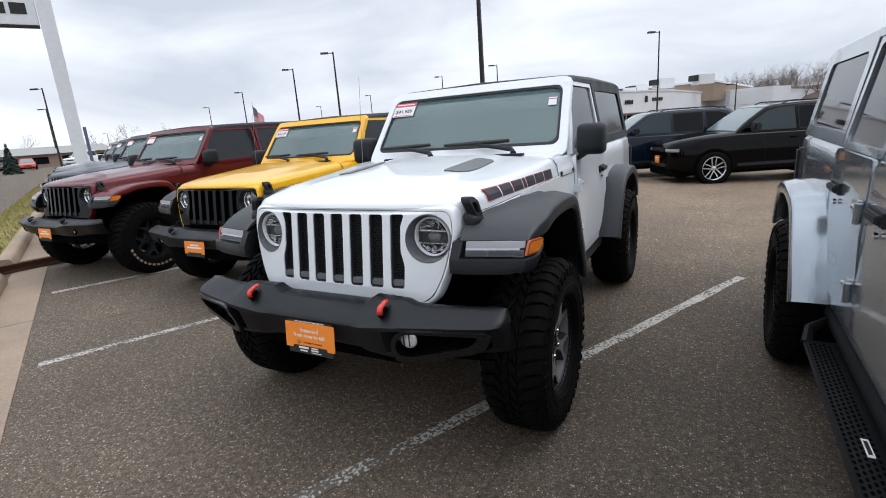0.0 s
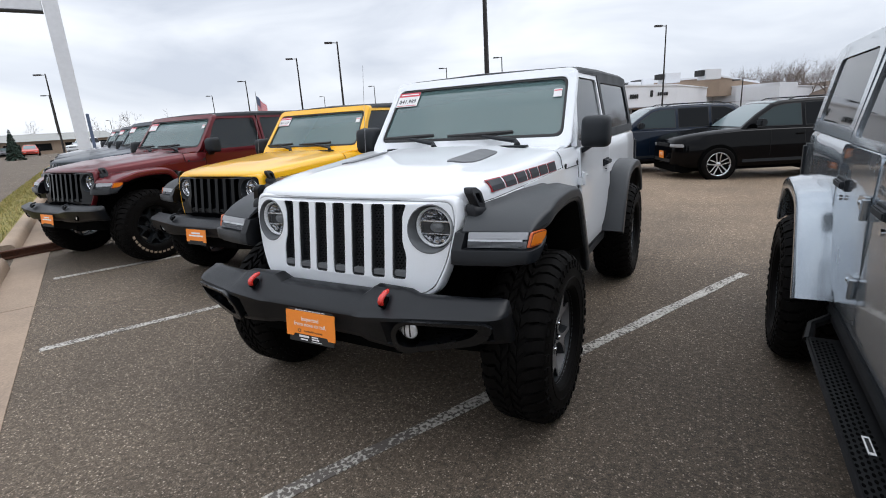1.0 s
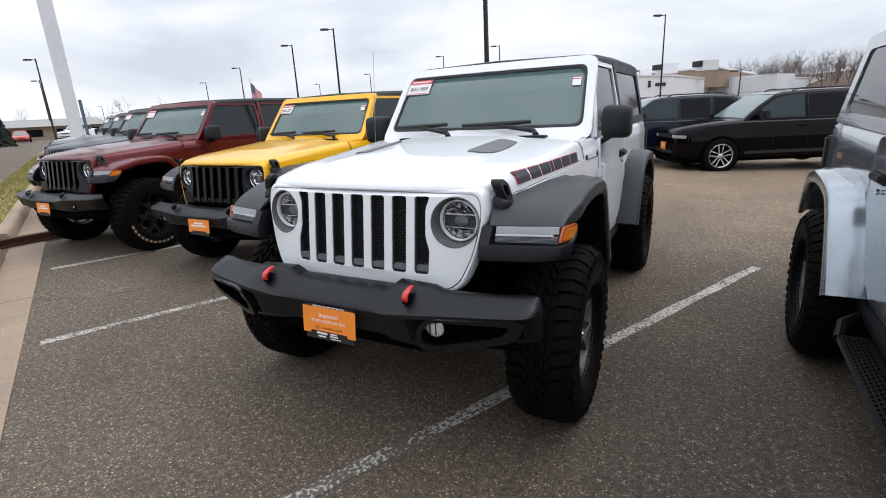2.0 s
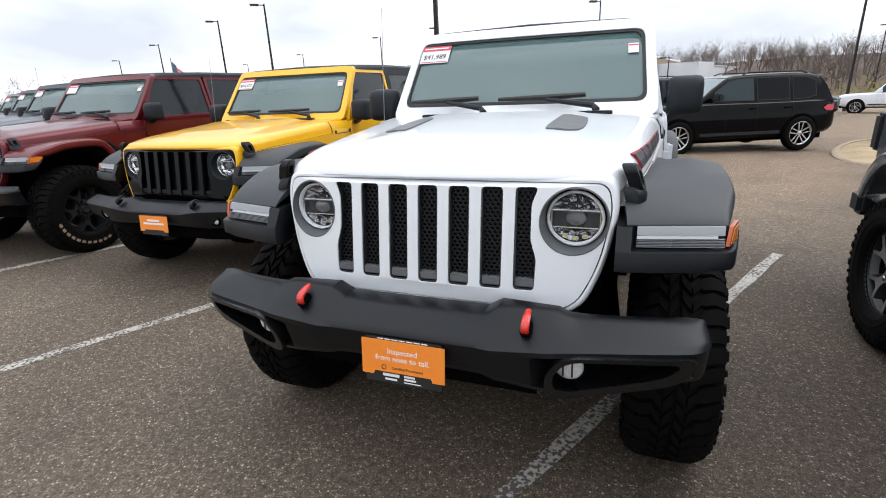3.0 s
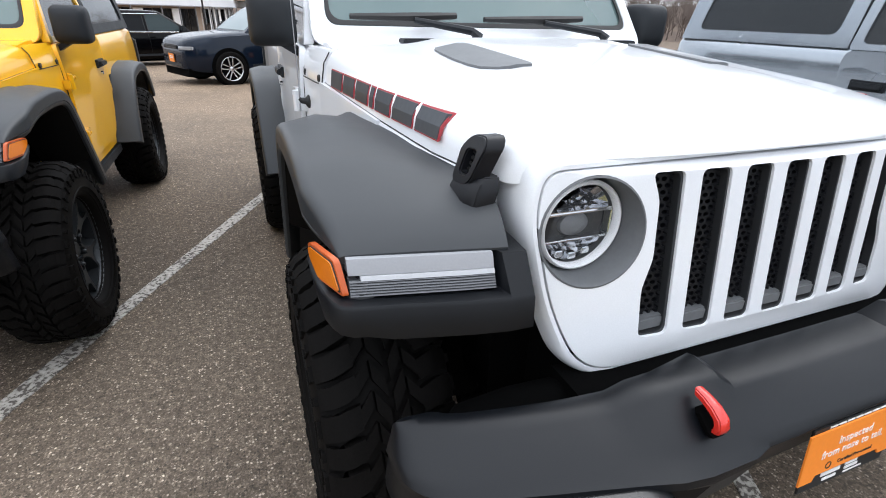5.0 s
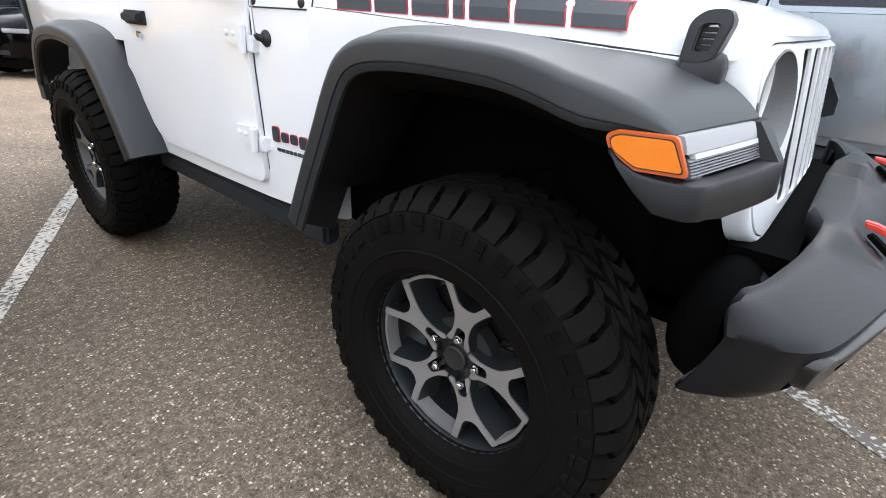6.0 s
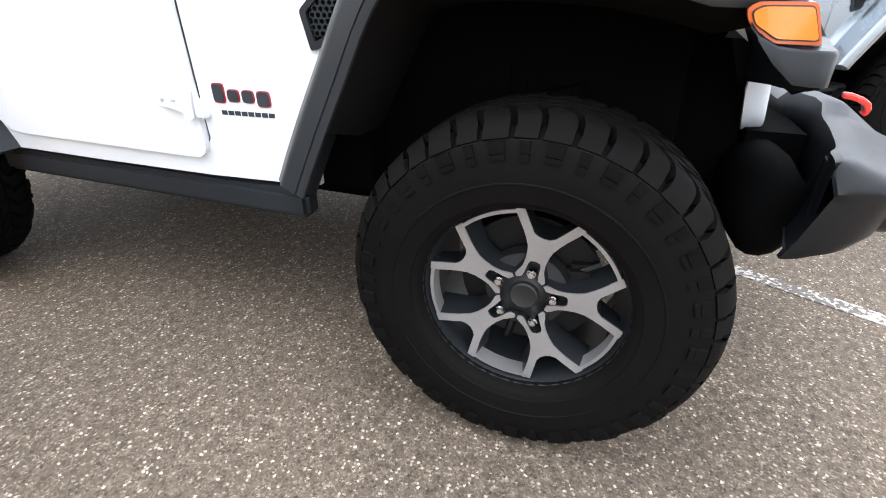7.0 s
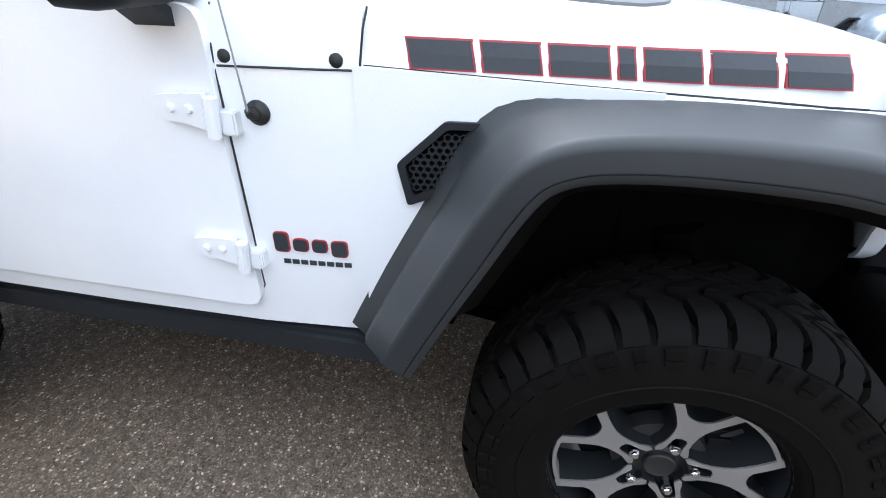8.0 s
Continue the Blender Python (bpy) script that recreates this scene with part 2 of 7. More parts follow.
DARKALLOY = surface("dark_grey_alloy", (0.024, 0.027, 0.030), 0.34, 0.4, var=0.1)
STEEL = surface("galvanised_steel", (0.30, 0.30, 0.31), 0.5, 0.7, var=0.15)
IRON = surface("dark_iron", (0.014, 0.0135, 0.013), 0.5, 0.6, var=0.2)
LINER = surface("black_rubber", (0.006, 0.006, 0.0065), 0.45, var=0.2, spec=0.4)
POLE = surface("dark_bronze_pole", (0.022, 0.019, 0.018), 0.55, 0.3, var=0.2)
RED = surface("red_enamel", (0.62, 0.025, 0.015), 0.3, var=0.06, coat=0.6)
AMBER = surface("amber_lens", (0.72, 0.190, 0.008), 0.2, var=0.05, coat=0.5)
ORANGE = surface("orange_card", (0.90, 0.26, 0.025), 0.5, var=0.04)
INK = surface("black_ink", (0.012, 0.012, 0.012), 0.6, var=0.1)
PAPER = surface("white_card", (0.80, 0.79, 0.78), 0.6, var=0.03)
CARDRED = surface("red_card", (0.62, 0.07, 0.10), 0.5, var=0.05)
DECAL = surface("charcoal_decal", (0.030, 0.035, 0.042), 0.5, var=0.1)
DECALRED = surface("red_decal_edge", (0.34, 0.028, 0.036), 0.45, var=0.05)
FABRIC = surface("black_cloth", (0.02, 0.02, 0.021), 0.9, var=0.2, fine=300, bump=0.2)
WALLP = surface("pale_metal_cladding", (0.70, 0.71, 0.73), 0.6, var=0.06, scale=0.3, fine=6)
TANW = surface("tan_brick_wall", (0.30, 0.225, 0.165), 0.85, var=0.15, scale=0.5, fine=8)
BARK = surface("winter_bark", (0.10, 0.078, 0.062), 0.9, var=0.3)


# ---- mesh tools ----
def part(name, bm, material, parent=None, label="", smooth=None, bevel=0.0):
    """One mesh object from a bmesh, under a thing or a part."""
    if bevel:
        es = [e for e in bm.edges if len(e.link_faces) == 2 and e.calc_face_angle(0) > 0.6]
        bmesh.ops.bevel(bm, geom=es, offset=bevel, segments=2, affect="EDGES", clamp_overlap=True)
    bmesh.ops.recalc_face_normals(bm, faces=bm.faces)
    me = bpy.data.meshes.new(name)
    bm.to_mesh(me)
    bm.free()
    me.materials.append(material)
    if smooth is not None:
        me.polygons.foreach_set("use_smooth", [True] * len(me.polygons))
        me.set_sharp_from_angle(angle=radians(smooth))
    ob = new(name, me)
    ob.parent = parent
    if label:
        ob["label"] = label
    return ob


def thing(name, label, category, m=None, group="", kind=""):
    ob = new(name)
    ob.empty_display_size = 0.1
    if m is not None:
        ob.matrix_world = m
    return tagged(ob, label, category, group, kind)


def B():
    return bmesh.new()


def box(bm, x0, x1, y0, y1, z0, z1, bevel=0.0, seg=2):
    vs = [bm.verts.new(p) for p in ((x0, y0, z0), (x1, y0, z0), (x1, y1, z0), (x0, y1, z0), (x0, y0, z1), (x1, y0, z1), (x1, y1, z1), (x0, y1, z1))]
    fs = [bm.faces.new([vs[i] for i in q]) for q in ((0, 3, 2, 1), (4, 5, 6, 7), (0, 1, 5, 4), (1, 2, 6, 5), (2, 3, 7, 6), (3, 0, 4, 7))]
    if bevel:
        bmesh.ops.bevel(bm, geom=list({e for f in fs for e in f.edges}), offset=bevel, segments=seg, affect="EDGES", clamp_overlap=True)
    return bm


def loft(bm, rings, closed=True, caps=True):
    """Skin between rings of equally many points."""
    vv = [[bm.verts.new(p) for p in ring] for ring in rings]
    n = len(vv[0])
    for a, b in zip(vv, vv[1:]):
        for i in range(n if closed else n - 1):
            j = (i + 1) % n
            bm.faces.new((a[i], a[j], b[j], b[i]))
    if caps and closed:
        bm.faces.new(vv[0][::-1])
        bm.faces.new(vv[-1])
    return bm


def prism(bm, outline, place, a, b):
    """An outline in a plane, drawn out from a to b: place(u, v, w) gives the point."""
    return loft(bm, [[place(u, v, a) for u, v in outline], [place(u, v, b) for u, v in outline]])


def on_y(u, v, w):
    return (u, w, v)


def on_z(u, v, w):
    return (u, v, w)


def lathe(bm, profile, n=32, centre=(0, 0, 0), axis="x", closed=True):
    """Turns a profile of (radius, along) about an axis."""
    rings = []
    for k in range(n):
        a = 2 * math.pi * k / n
        c, s = math.cos(a), math.sin(a)
        ring = []
        for r, w in profile:
            p = {"x": (w, r * c, r * s), "y": (r * c, w, r * s), "z": (r * c, r * s, w)}[axis]
            ring.append(bm.verts.new(Vector(p) + Vector(centre)))
        rings.append(ring)
    m = len(profile)
    for k in range(n):
        a, b = rings[k], rings[(k + 1) % n]
        for i in range(m if closed else m - 1):
            j = (i + 1) % m
            if (a[i].co - b[i].co).length < 1e-7 and (a[j].co - b[j].co).length < 1e-7:
                continue
            bm.faces.new((a[i], a[j], b[j], b[i]))
    bmesh.ops.remove_doubles(bm, verts=bm.verts, dist=1e-6)
    return bm


def tube(bm, pts, radius, n=8, flat=1.0):
    """A round bar along points; radius may be a list."""
    pts = [Vector(p) for p in pts]
    rad = radius if isinstance(radius, (list, tuple)) else [radius] * len(pts)
    rings, up = [], None
    for i, p in enumerate(pts):
        d = (pts[min(i + 1, len(pts) - 1)] - pts[max(i - 1, 0)]).normalized()
        if up is None:
            up = d.orthogonal().normalized()
        up = (up - d * up.dot(d)).normalized()
        side = d.cross(up)
        rings.append([p + (up * math.cos(t) * flat + side * math.sin(t)) * rad[i] for t in (2 * math.pi * k / n for k in range(n))])
    return loft(bm, rings)


def sheet(bm, outer, holes, place, a, b):
    """A plate with holes in it, between the depths a and b."""
    es, loops = [], [outer, *holes]
    for lp in loops:
        vs = [bm.verts.new((u, v, 0)) for u, v in lp]
        es += [bm.edges.new((vs[i], vs[(i + 1) % len(vs)])) for i in range(len(vs))]
    bmesh.ops.triangle_fill(bm, edges=es, use_beauty=True)
    got = bmesh.ops.extrude_face_region(bm, geom=bm.faces[:])
    for v in got["geom"]:
        if isinstance(v, bmesh.types.BMVert):
            v.co.z = 1.0
    for v in bm.verts:
        v.co = place(v.co.x, v.co.y, b if v.co.z > 0.5 else a)
    return bm


def arc(cx, cy, rx, ry, n, a0=0.0, a1=360.0):
    full = abs(a1 - a0) >= 360
    return [(cx + rx * math.cos(radians(a0 + (a1 - a0) * k / (n if full else n - 1))), cy + ry * math.sin(radians(a0 + (a1 - a0) * k / (n if full else n - 1)))) for k in range(n)]


def rounded(pts, r, n=4):
    """A polygon with its corners rounded."""
    out = []
    for i, p in enumerate(pts):
        p, a, b = Vector(p), Vector(pts[i - 1]), Vector(pts[(i + 1) % len(pts)])
        da, db = (a - p), (b - p)
        q = min(r, da.length * 0.45, db.length * 0.45)
        s, e = p + da.normalized() * q, p + db.normalized() * q
        for k in range(n + 1):
            t = k / n
            out.append(tuple(s * (1 - t) ** 2 + p * 2 * t * (1 - t) + e * t * t))
    return out


def dense(pts, step=0.05):
    """An outline with points added along its long sides."""
    out = []
    for a, b in zip(pts, pts[1:] + pts[:1]):
        n = max(1, int(math.hypot(b[0] - a[0], b[1] - a[1]) / step))
        out += [(lerp(a[0], b[0], k / n), lerp(a[1], b[1], k / n)) for k in range(n)]
    return out


def eased(pts, n=2):
    """A smooth run through points of any size, with n steps between each two."""
    out = []
    for i in range(len(pts) - 1):
        p0, p1, p2, p3 = pts[max(i - 1, 0)], pts[i], pts[i + 1], pts[min(i + 2, len(pts) - 1)]
        for k in range(n):
            t = k / n
            out.append(tuple(0.5 * (2 * b + (c - a) * t + (2 * a - 5 * b + 4 * c - d) * t * t + (3 * b - a - 3 * c + d) * t ** 3) for a, b, c, d in zip(p0, p1, p2, p3)))
    return out + [tuple(pts[-1])]


def writing(name, text, size, material, parent, m, thick=0.0006, label="", align="CENTER"):
    """Raised lettering in the built-in font, as a mesh."""
    cu = bpy.data.curves.new(name, "FONT")
    cu.body, cu.size, cu.extrude, cu.align_x, cu.align_y = text, size, thick, align, "CENTER"
    cu.resolution_u = 2
    tmp = bpy.data.objects.new(name, cu)
    me = bpy.data.meshes.new_from_object(tmp)
    bpy.data.objects.remove(tmp)
    me.name = name
    me.materials.clear()
    me.materials.append(material)
    ob = new(name, me)
    ob.parent = parent
    ob.matrix_local = m
    if label:
        ob["label"] = label
    return ob


def lerp(a, b, t):
    return a + (b - a) * t


def curve_at(keys, t):
    """Piecewise linear value from (t, value) keys."""
    for (a, va), (b, vb) in zip(keys, keys[1:]):
        if t <= b:
            return lerp(va, vb, max(0.0, min(1.0, (t - a) / (b - a))))
    return keys[-1][1]


# ---- the lot: axes along the parking lines (u) and along the kerb (v) ----
U, V = Vector((0.436, 0.900, 0)), Vector((-0.900, 0.436, 0))


def ground_z(x, y):
    """The lot falls gently away from the kerb."""
    u = x * U.x + y * U.y
    s = min(max(u - 3.0, 0.0), 56.0)
    return -0.042 * s if s < 9 else -0.378 - 0.027 * (s - 9)


def uv(u, v, z=0.0):
    p = U * u + V * v
    return Vector((p.x, p.y, ground_z(p.x, p.y) + z))


def build_ground():
    bm = B()
    us = [-1.93, 0, 3, 6, 9, 12, 15, 20, 25, 30, 36, 43, 52, 59, 62, 100, 200, 600]
    vs = [-600, -200, -80, -40, -20, -10, -5, 0, 5, 10, 20, 40, 80, 200, 600]
    rows = [[bm.verts.new(uv(a, b)) for b in vs] for a in us]
    for a, b in zip(rows, rows[1:]):
        for i in range(len(vs) - 1):
            bm.faces.new((a[i], b[i], b[i + 1], a[i + 1]))
    # beyond the kerb: the ground goes on under the grass to the horizon
    back = [[bm.verts.new(uv(a, b)) for b in vs] for a in (-600, -60, -10)] + [rows[0]]
    for a, b in zip(back, back[1:]):
        for i in range(len(vs) - 1):
            bm.faces.new((a[i], b[i], b[i + 1], a[i + 1]))
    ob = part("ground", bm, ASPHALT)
    return tagged(ob, "worn grey-brown asphalt parking lot with pale stones", "ground", kind="structure")


def line(v, u0, u1, wide=0.078, material=LINE):
    bm = B()
    n = 24
    top = [[uv(lerp(u0, u1, k / n), v + s * wide / 2 + 0.004 * math.sin(7 * k + s), 0.004) for s in (-1, 1)] for k in range(n + 1)]
    low = [[p - Vector((0, 0, 0.006)) for p in r] for r in top]
    loft(bm, [[a[0], a[1], b[1], b[0]] for a, b in zip(top, low)])
    return tagged(part("parking_line", bm, material), "worn white painted parking line on asphalt", "parking line", "parking lines", "structure")


build_ground()
for v in (-3.07, 2.10, 4.42, 7.0, 9.6, 12.2):
    line(v, -1.83, 3.12)
line(-0.49, 0.90, 3.12)
line(-0.49, -1.83, 0.898, 0.072, LINE_WORN)


gutter = thing("pavement", "stained concrete gutter pan along the kerb", "gutter", kind="structure")
kerb = thing("kerb", "weathered tan concrete kerb with joints", "kerb", kind="structure")
for k in range(-4, 14):
    a, b = k * 3.0 + 0.4, k * 3.0 + 3.385
    bm = B()
    loft(bm, [[uv(-2.30, t, -0.05), uv(-1.93, t, -0.05), uv(-1.93, t, 0.006), uv(-2.30, t, 0.004)] for t in (a, b)])
    part("slab", bm, CONCRETE, gutter)
    if a < 5.6 < b:
        b = 5.45  # the kerb is cut here for a drain
    bm = B()
    prof = [(-2.46, -0.05), (-2.285, -0.05), (-2.285, 0.02), (-2.30, 0.11), (-2.33, 0.145), (-2.36, 0.15), (-2.46, 0.15)]
    loft(bm, [[uv(p, t, z) for p, z in prof] for t in (a, b)])
    part("stone", bm, KERB, kerb, smooth=40)


def build_grass():
    bm = B()
    us = [-2.46, -2.6, -2.8, -3.0, -3.2, -3.35]
    vs = [-8 + 0.6 * k for k in range(120)]
    rows = [[bm.verts.new(uv(a, b, curve_at([(-3.35, 0.004), (-3.2, 0.07), (-2.9, 0.15), (-2.46, 0.145)], a) + 0.03 * noise.noise((a * 2, b, 0)) * (a > -3.3) + 0.0)) for b in vs] for a in us]
    for a, b in zip(rows, rows[1:]):
        for i in range(len(vs) - 1):
            bm.faces.new((a[i], b[i], b[i + 1], a[i + 1]))
    return tagged(part("grass_verge", bm, GRASSY, smooth=60), "yellow-green winter grass verge beside the kerb", "grass", kind="structure")


build_grass()


def build_blades():
    """Short winter grass standing on the verge."""
    rnd = random.Random(8)
    vs, fs = [], []
    for k in range(15000):
        v = rnd.uniform(3.0, 34.0)
        u = -2.47 - abs(rnd.uniform(0.0, 0.80))
        z = curve_at([(-3.35, 0.004), (-3.2, 0.07), (-2.9, 0.15), (-2.46, 0.145)], u)
        p = uv(u, v, z - 0.012)
        a, h = rnd.uniform(0, 6.283), rnd.uniform(0.03, 0.085)
        d = Vector((math.cos(a), math.sin(a), 0)) * 0.007
        tip = Vector((rnd.uniform(-0.03, 0.03), rnd.uniform(-0.03, 0.03), h))
        n = len(vs)
        vs += [tuple(p - d), tuple(p + d), tuple(p + tip)]
        fs.append((n, n + 1, n + 2))
    me = bpy.data.meshes.new("grass_blades")
    me.from_pydata(vs, [], fs)
    me.materials.append(BLADES)
    tagged(new("grass_blades", me), "short yellow-green winter grass on the verge", "grass", kind="stuff")


def blades_material():
    m, nt, b = shader("grass_blade")
    g = nt.nodes.new("ShaderNodeNewGeometry")
    r = ramp_node(nt, g.outputs["Random Per Island"], [(0.0, (0.10, 0.115, 0.025)), (0.45, (0.22, 0.20, 0.05)), (0.8, (0.38, 0.30, 0.11)), (1.0, (0.30, 0.20, 0.09))])
    nt.links.new(r.outputs["Color"], b.inputs["Base Color"])
    b.inputs["Roughness"].default_value = 0.8
    return m


BLADES = blades_material()
build_blades()
RUST = surface("rusty_steel", (0.09, 0.035, 0.018), 0.85, var=0.4, scale=12, fine=80, bump=0.3)


def build_beam():
    """A rusty steel beam that lies in the gap of the kerb."""
    t = thing("steel_beam", "rusty steel beam lying in a gap of the kerb", "beam")
    o = [(-0.05, 0.0), (0.05, 0.0), (0.05, 0.018), (0.010, 0.026), (0.010, 0.085), (0.05, 0.093), (0.05, 0.11), (-0.05, 0.11), (-0.05, 0.093), (-0.010, 0.085), (-0.010, 0.026), (-0.05, 0.018)]
    bm = B()
    loft(bm, [[uv(u, BEAM_V + 0.25 * (u + 2.3) + a, 0.008 + z) for a, z in o] for u in (-2.42, -1.9, -1.25)])
    part("web", bm, RUST, t, bevel=0.002)
    return t


BEAM_V = 6.15
build_beam()


# ---- off-road cars: nose along -y, the origin on the ground under the front axle ----
def hood_w(y):
    return curve_at([(-0.50, 0.550), (-0.45, 0.588), (-0.40, 0.612), (-0.2, 0.655), (0.1, 0.690), (0.62, 0.735)], y)


def hood_top(y):
    return curve_at([(-0.484, 1.122), (-0.480, 1.133), (-0.472, 1.140), (-0.45, 1.1485), (-0.43, 1.1545), (-0.3, 1.170), (-0.1, 1.187), (0.62, 1.238)], y)


def hood_low(y):
    return curve_at([(-0.484, 1.090), (-0.47, 1.080), (-0.45, 1.078), (-0.2, 1.090), (0.268, 1.112), (0.62, 1.130)], y)


HOOD_SIDE = [(0.0, 0.0), (0.003, 0.2), (0.007, 0.45), (0.016, 0.68), (0.032, 0.86), (0.060, 0.96), (0.10, 1.0)]


def hood_z(x, y):
    """Height of the hood's upper skin, with its raised middle."""
    w, a = hood_w(y), abs(x)
    dome = 0.016 * max(0.0, min(1.0, (0.44 - a) / 0.09)) * max(0.0, min(1.0, (y + 0.36) / 0.3))
    return hood_top(y) + 0.016 * (1 - min(1, a / w) ** 2) * max(0.0, min(1.0, (y + 0.484) / 0.14)) + dome


def hood_side(y, z):
    """Half breadth of the hood's flank at a height."""
    w, zl, h = hood_w(y), hood_low(y), hood_top(y) - hood_low(y)
    return w - curve_at([(f, d) for d, f in HOOD_SIDE], (z - zl) / h)


def nose(x, y):
    """The nose bows forward in the middle."""
    f = max(0.0, min(1.0, (-0.10 - y) / 0.38))
    return y + (0.046 + 0.052 * (abs(x) / 0.58) ** 2.4) * f


def cowl_x(y):
    return curve_at([(0.1, 0.700), (0.35, 0.722), (0.635, 0.752)], y)


def both(fn):
    for s in (-1, 1):
        fn(s)


def tyre_mesh(R, wid, lugs):
    """Carcass of a mud tyre; axis along x, outer side at +x."""
    bm = B()
    w = wid / 2
    half = [(0.226, w - 0.035), (0.233, w - 0.010), (0.240, w - 0.004), (0.247, w - 0.001), (0.249, w + 0.003), (0.270, w + 0.007), (R * 0.690, w + 0.009), (R * 0.694, w + 0.0115), (R * 0.700, w + 0.0115), (R * 0.704, w + 0.009), (R * 0.76, w + 0.010), (R * 0.82, w + 0.006), (R * 0.885, w + 0.001), (R * 0.896, w - 0.001), (R * 0.900, w - 0.010), (R * 0.93, w - 0.030), (R - 0.030, w - 0.054), (R - 0.015, w * 0.42), (R - 0.013, 0)]
    lathe(bm, half + [(r, -x) for r, x in reversed(half[:-1])], 72)
    return bm


def block(bm, a, da, x0, x1, r0, r1, skew=0.0, taper=0.9):
    """A tread block between angles and breadths."""
    ps = []
    for r, t in ((r0, 1.0), (r1, taper)):
        for x, s in ((x0, -1), (x1, 1)):
            for d in (-1, 1):
                ang = a + d * da * t + skew * (x - (x0 + x1) / 2)
                xm = (x0 + x1) / 2 + (x - (x0 + x1) / 2) * t
                ps.append(bm.verts.new((xm, r * math.cos(ang), r * math.sin(ang))))
    for q in ((4, 5, 7, 6), (0, 1, 5, 4), (2, 6, 7, 3), (0, 4, 6, 2), (1, 3, 7, 5)):
        bm.faces.new([ps[i] for i in q])


def tread_mesh(R, wid, n=42):
    """Interlocking mud tread: hooked centre blocks, shoulder lugs cut off along a ring, small blocks below it."""
    bm = B()
    w = wid / 2
    h = math.pi / n
    for k in range(n):
        a = 2 * math.pi * k / n
        for s in (-1, 1):
            off = 0 if s > 0 else h
            wide = 0.84 if k % 2 else 0.72
            out = 0.0 if k % 2 else -0.004
            # shoulder lug: from the tread over the rounded edge down to the ring
            rows = [(R - 0.002, w * 0.46, 0.45), (R - 0.003, w * 0.64, 0.20), (R - 0.009, w - 0.034, 0.05), (R - 0.016 + out, w - 0.022 + out * 0.6, 0.0), (R * 0.938, w - 0.007 + out * 1.4, 0.0), (R * 0.915, w - 0.001 + out, 0.04), (R * 0.903, w + 0.002 + out * 0.5, 0.06)]
            o, i = [], []
            for q, (r, x, sk) in enumerate(rows):
                for d in (-1, 1):
                    ang = a + off + d * h * wide * (0.90 if q == 0 else (1.06 if q > 4 else 1.0)) + s * sk * h
                    o.append(bm.verts.new((s * x, r * math.cos(ang), r * math.sin(ang))))
                    ri, xi = (r - 0.026, x) if q < 3 else (r - 0.014, x - 0.030)
                    an2 = a + off + d * h * (wide + 0.06) + s * sk * h
                    i.append(bm.verts.new((s * xi, ri * math.cos(an2), ri * math.sin(an2))))
            m = len(rows)
            for q in range(m - 1):
                bm.faces.new((o[2 * q], o[2 * q + 1], o[2 * q + 3], o[2 * q + 2]))
                bm.faces.new((o[2 * q], o[2 * q + 2], i[2 * q + 2], i[2 * q]))
                bm.faces.new((o[2 * q + 1], i[2 * q + 1], i[2 * q + 3], o[2 * q + 3]))
            bm.faces.new((o[0], i[0], i[1], o[1]))
            bm.faces.new((o[-2], o[-1], i[-1], i[-2]))
            # hooked centre blocks
            c = a + off + h * 0.55
            block(bm, c, h * 0.70, s * 0.004, s * w * 0.24, R - 0.024, R - 0.001, skew=s * 3.4)
            block(bm, c + s * h * 0.34, h * 0.60, s * w * 0.26, s * w * 0.47, R - 0.024, R - 0.0015, skew=-s * 2.6)
            # wall block below the ring: wide and narrow by turns, with a step
            f = 0.62 if k % 2 else 0.36
            for r0, r1, x1 in ((R * 0.838, R * 0.890, 0.0085), (R * (0.812 if k % 2 else 0.800), R * 0.834, 0.0120)):
                ps = []
                for x in (w - 0.002, w + x1 + (0.001 if k % 2 else 0.0)):
                    for r in (r0, r1):
                        for d in (-1, 1):
                            ang = a + off + d * h * f * (1.0 if x < w else 0.9)
                            ps.append(bm.verts.new((s * x, r * math.cos(ang), r * math.sin(ang))))
                for q in ((4, 5, 7, 6), (0, 1, 5, 4), (2, 6, 7, 3), (0, 4, 6, 2), (1, 3, 7, 5)):
                    bm.faces.new([ps[j] for j in q])
    return bm


SPOKE = [(0.098, 0.0), (0.0955, 0.0105), (0.088, 0.0140), (0.060, 0.0165), (0.050, 0.0190), (0.0445, 0.0300), (0.051, 0.0350), (0.061, 0.0315), (0.075, 0.0250), (0.093, 0.0228), (0.115, 0.0238), (0.133, 0.0280), (0.150, 0.0370), (0.166, 0.0468), (0.198, 0.0705), (0.2065, 0.0750), (0.2135, 0.0575), (0.179, 0.0330), (0.166, 0.0240), (0.1595, 0.0125), (0.1575, 0.0)]


def spoke_outline():
    """A forked spoke in the wheel's plane, pointing along the first axis."""
    o = [(u, v) for u, v in SPOKE]
    return o + [(u, -v) for u, v in reversed(o[1:-1])]


MESHES = {}


def shared(key, make, material, smooth=None, bevel=0.0):
    """A mesh built once and used by all that look alike."""
    if key not in MESHES:
        ob = part(key.split(":")[0], make(), material, smooth=smooth, bevel=bevel)
        MESHES[key] = ob.data
        bpy.data.objects.remove(ob)
    return MESHES[key]


def put(name, mesh, parent, m=None, label=""):
    ob = new(name, mesh)
    ob.parent = parent
    if m is not None:
        ob.matrix_local = m
    if label:
        ob["label"] = label
    return ob


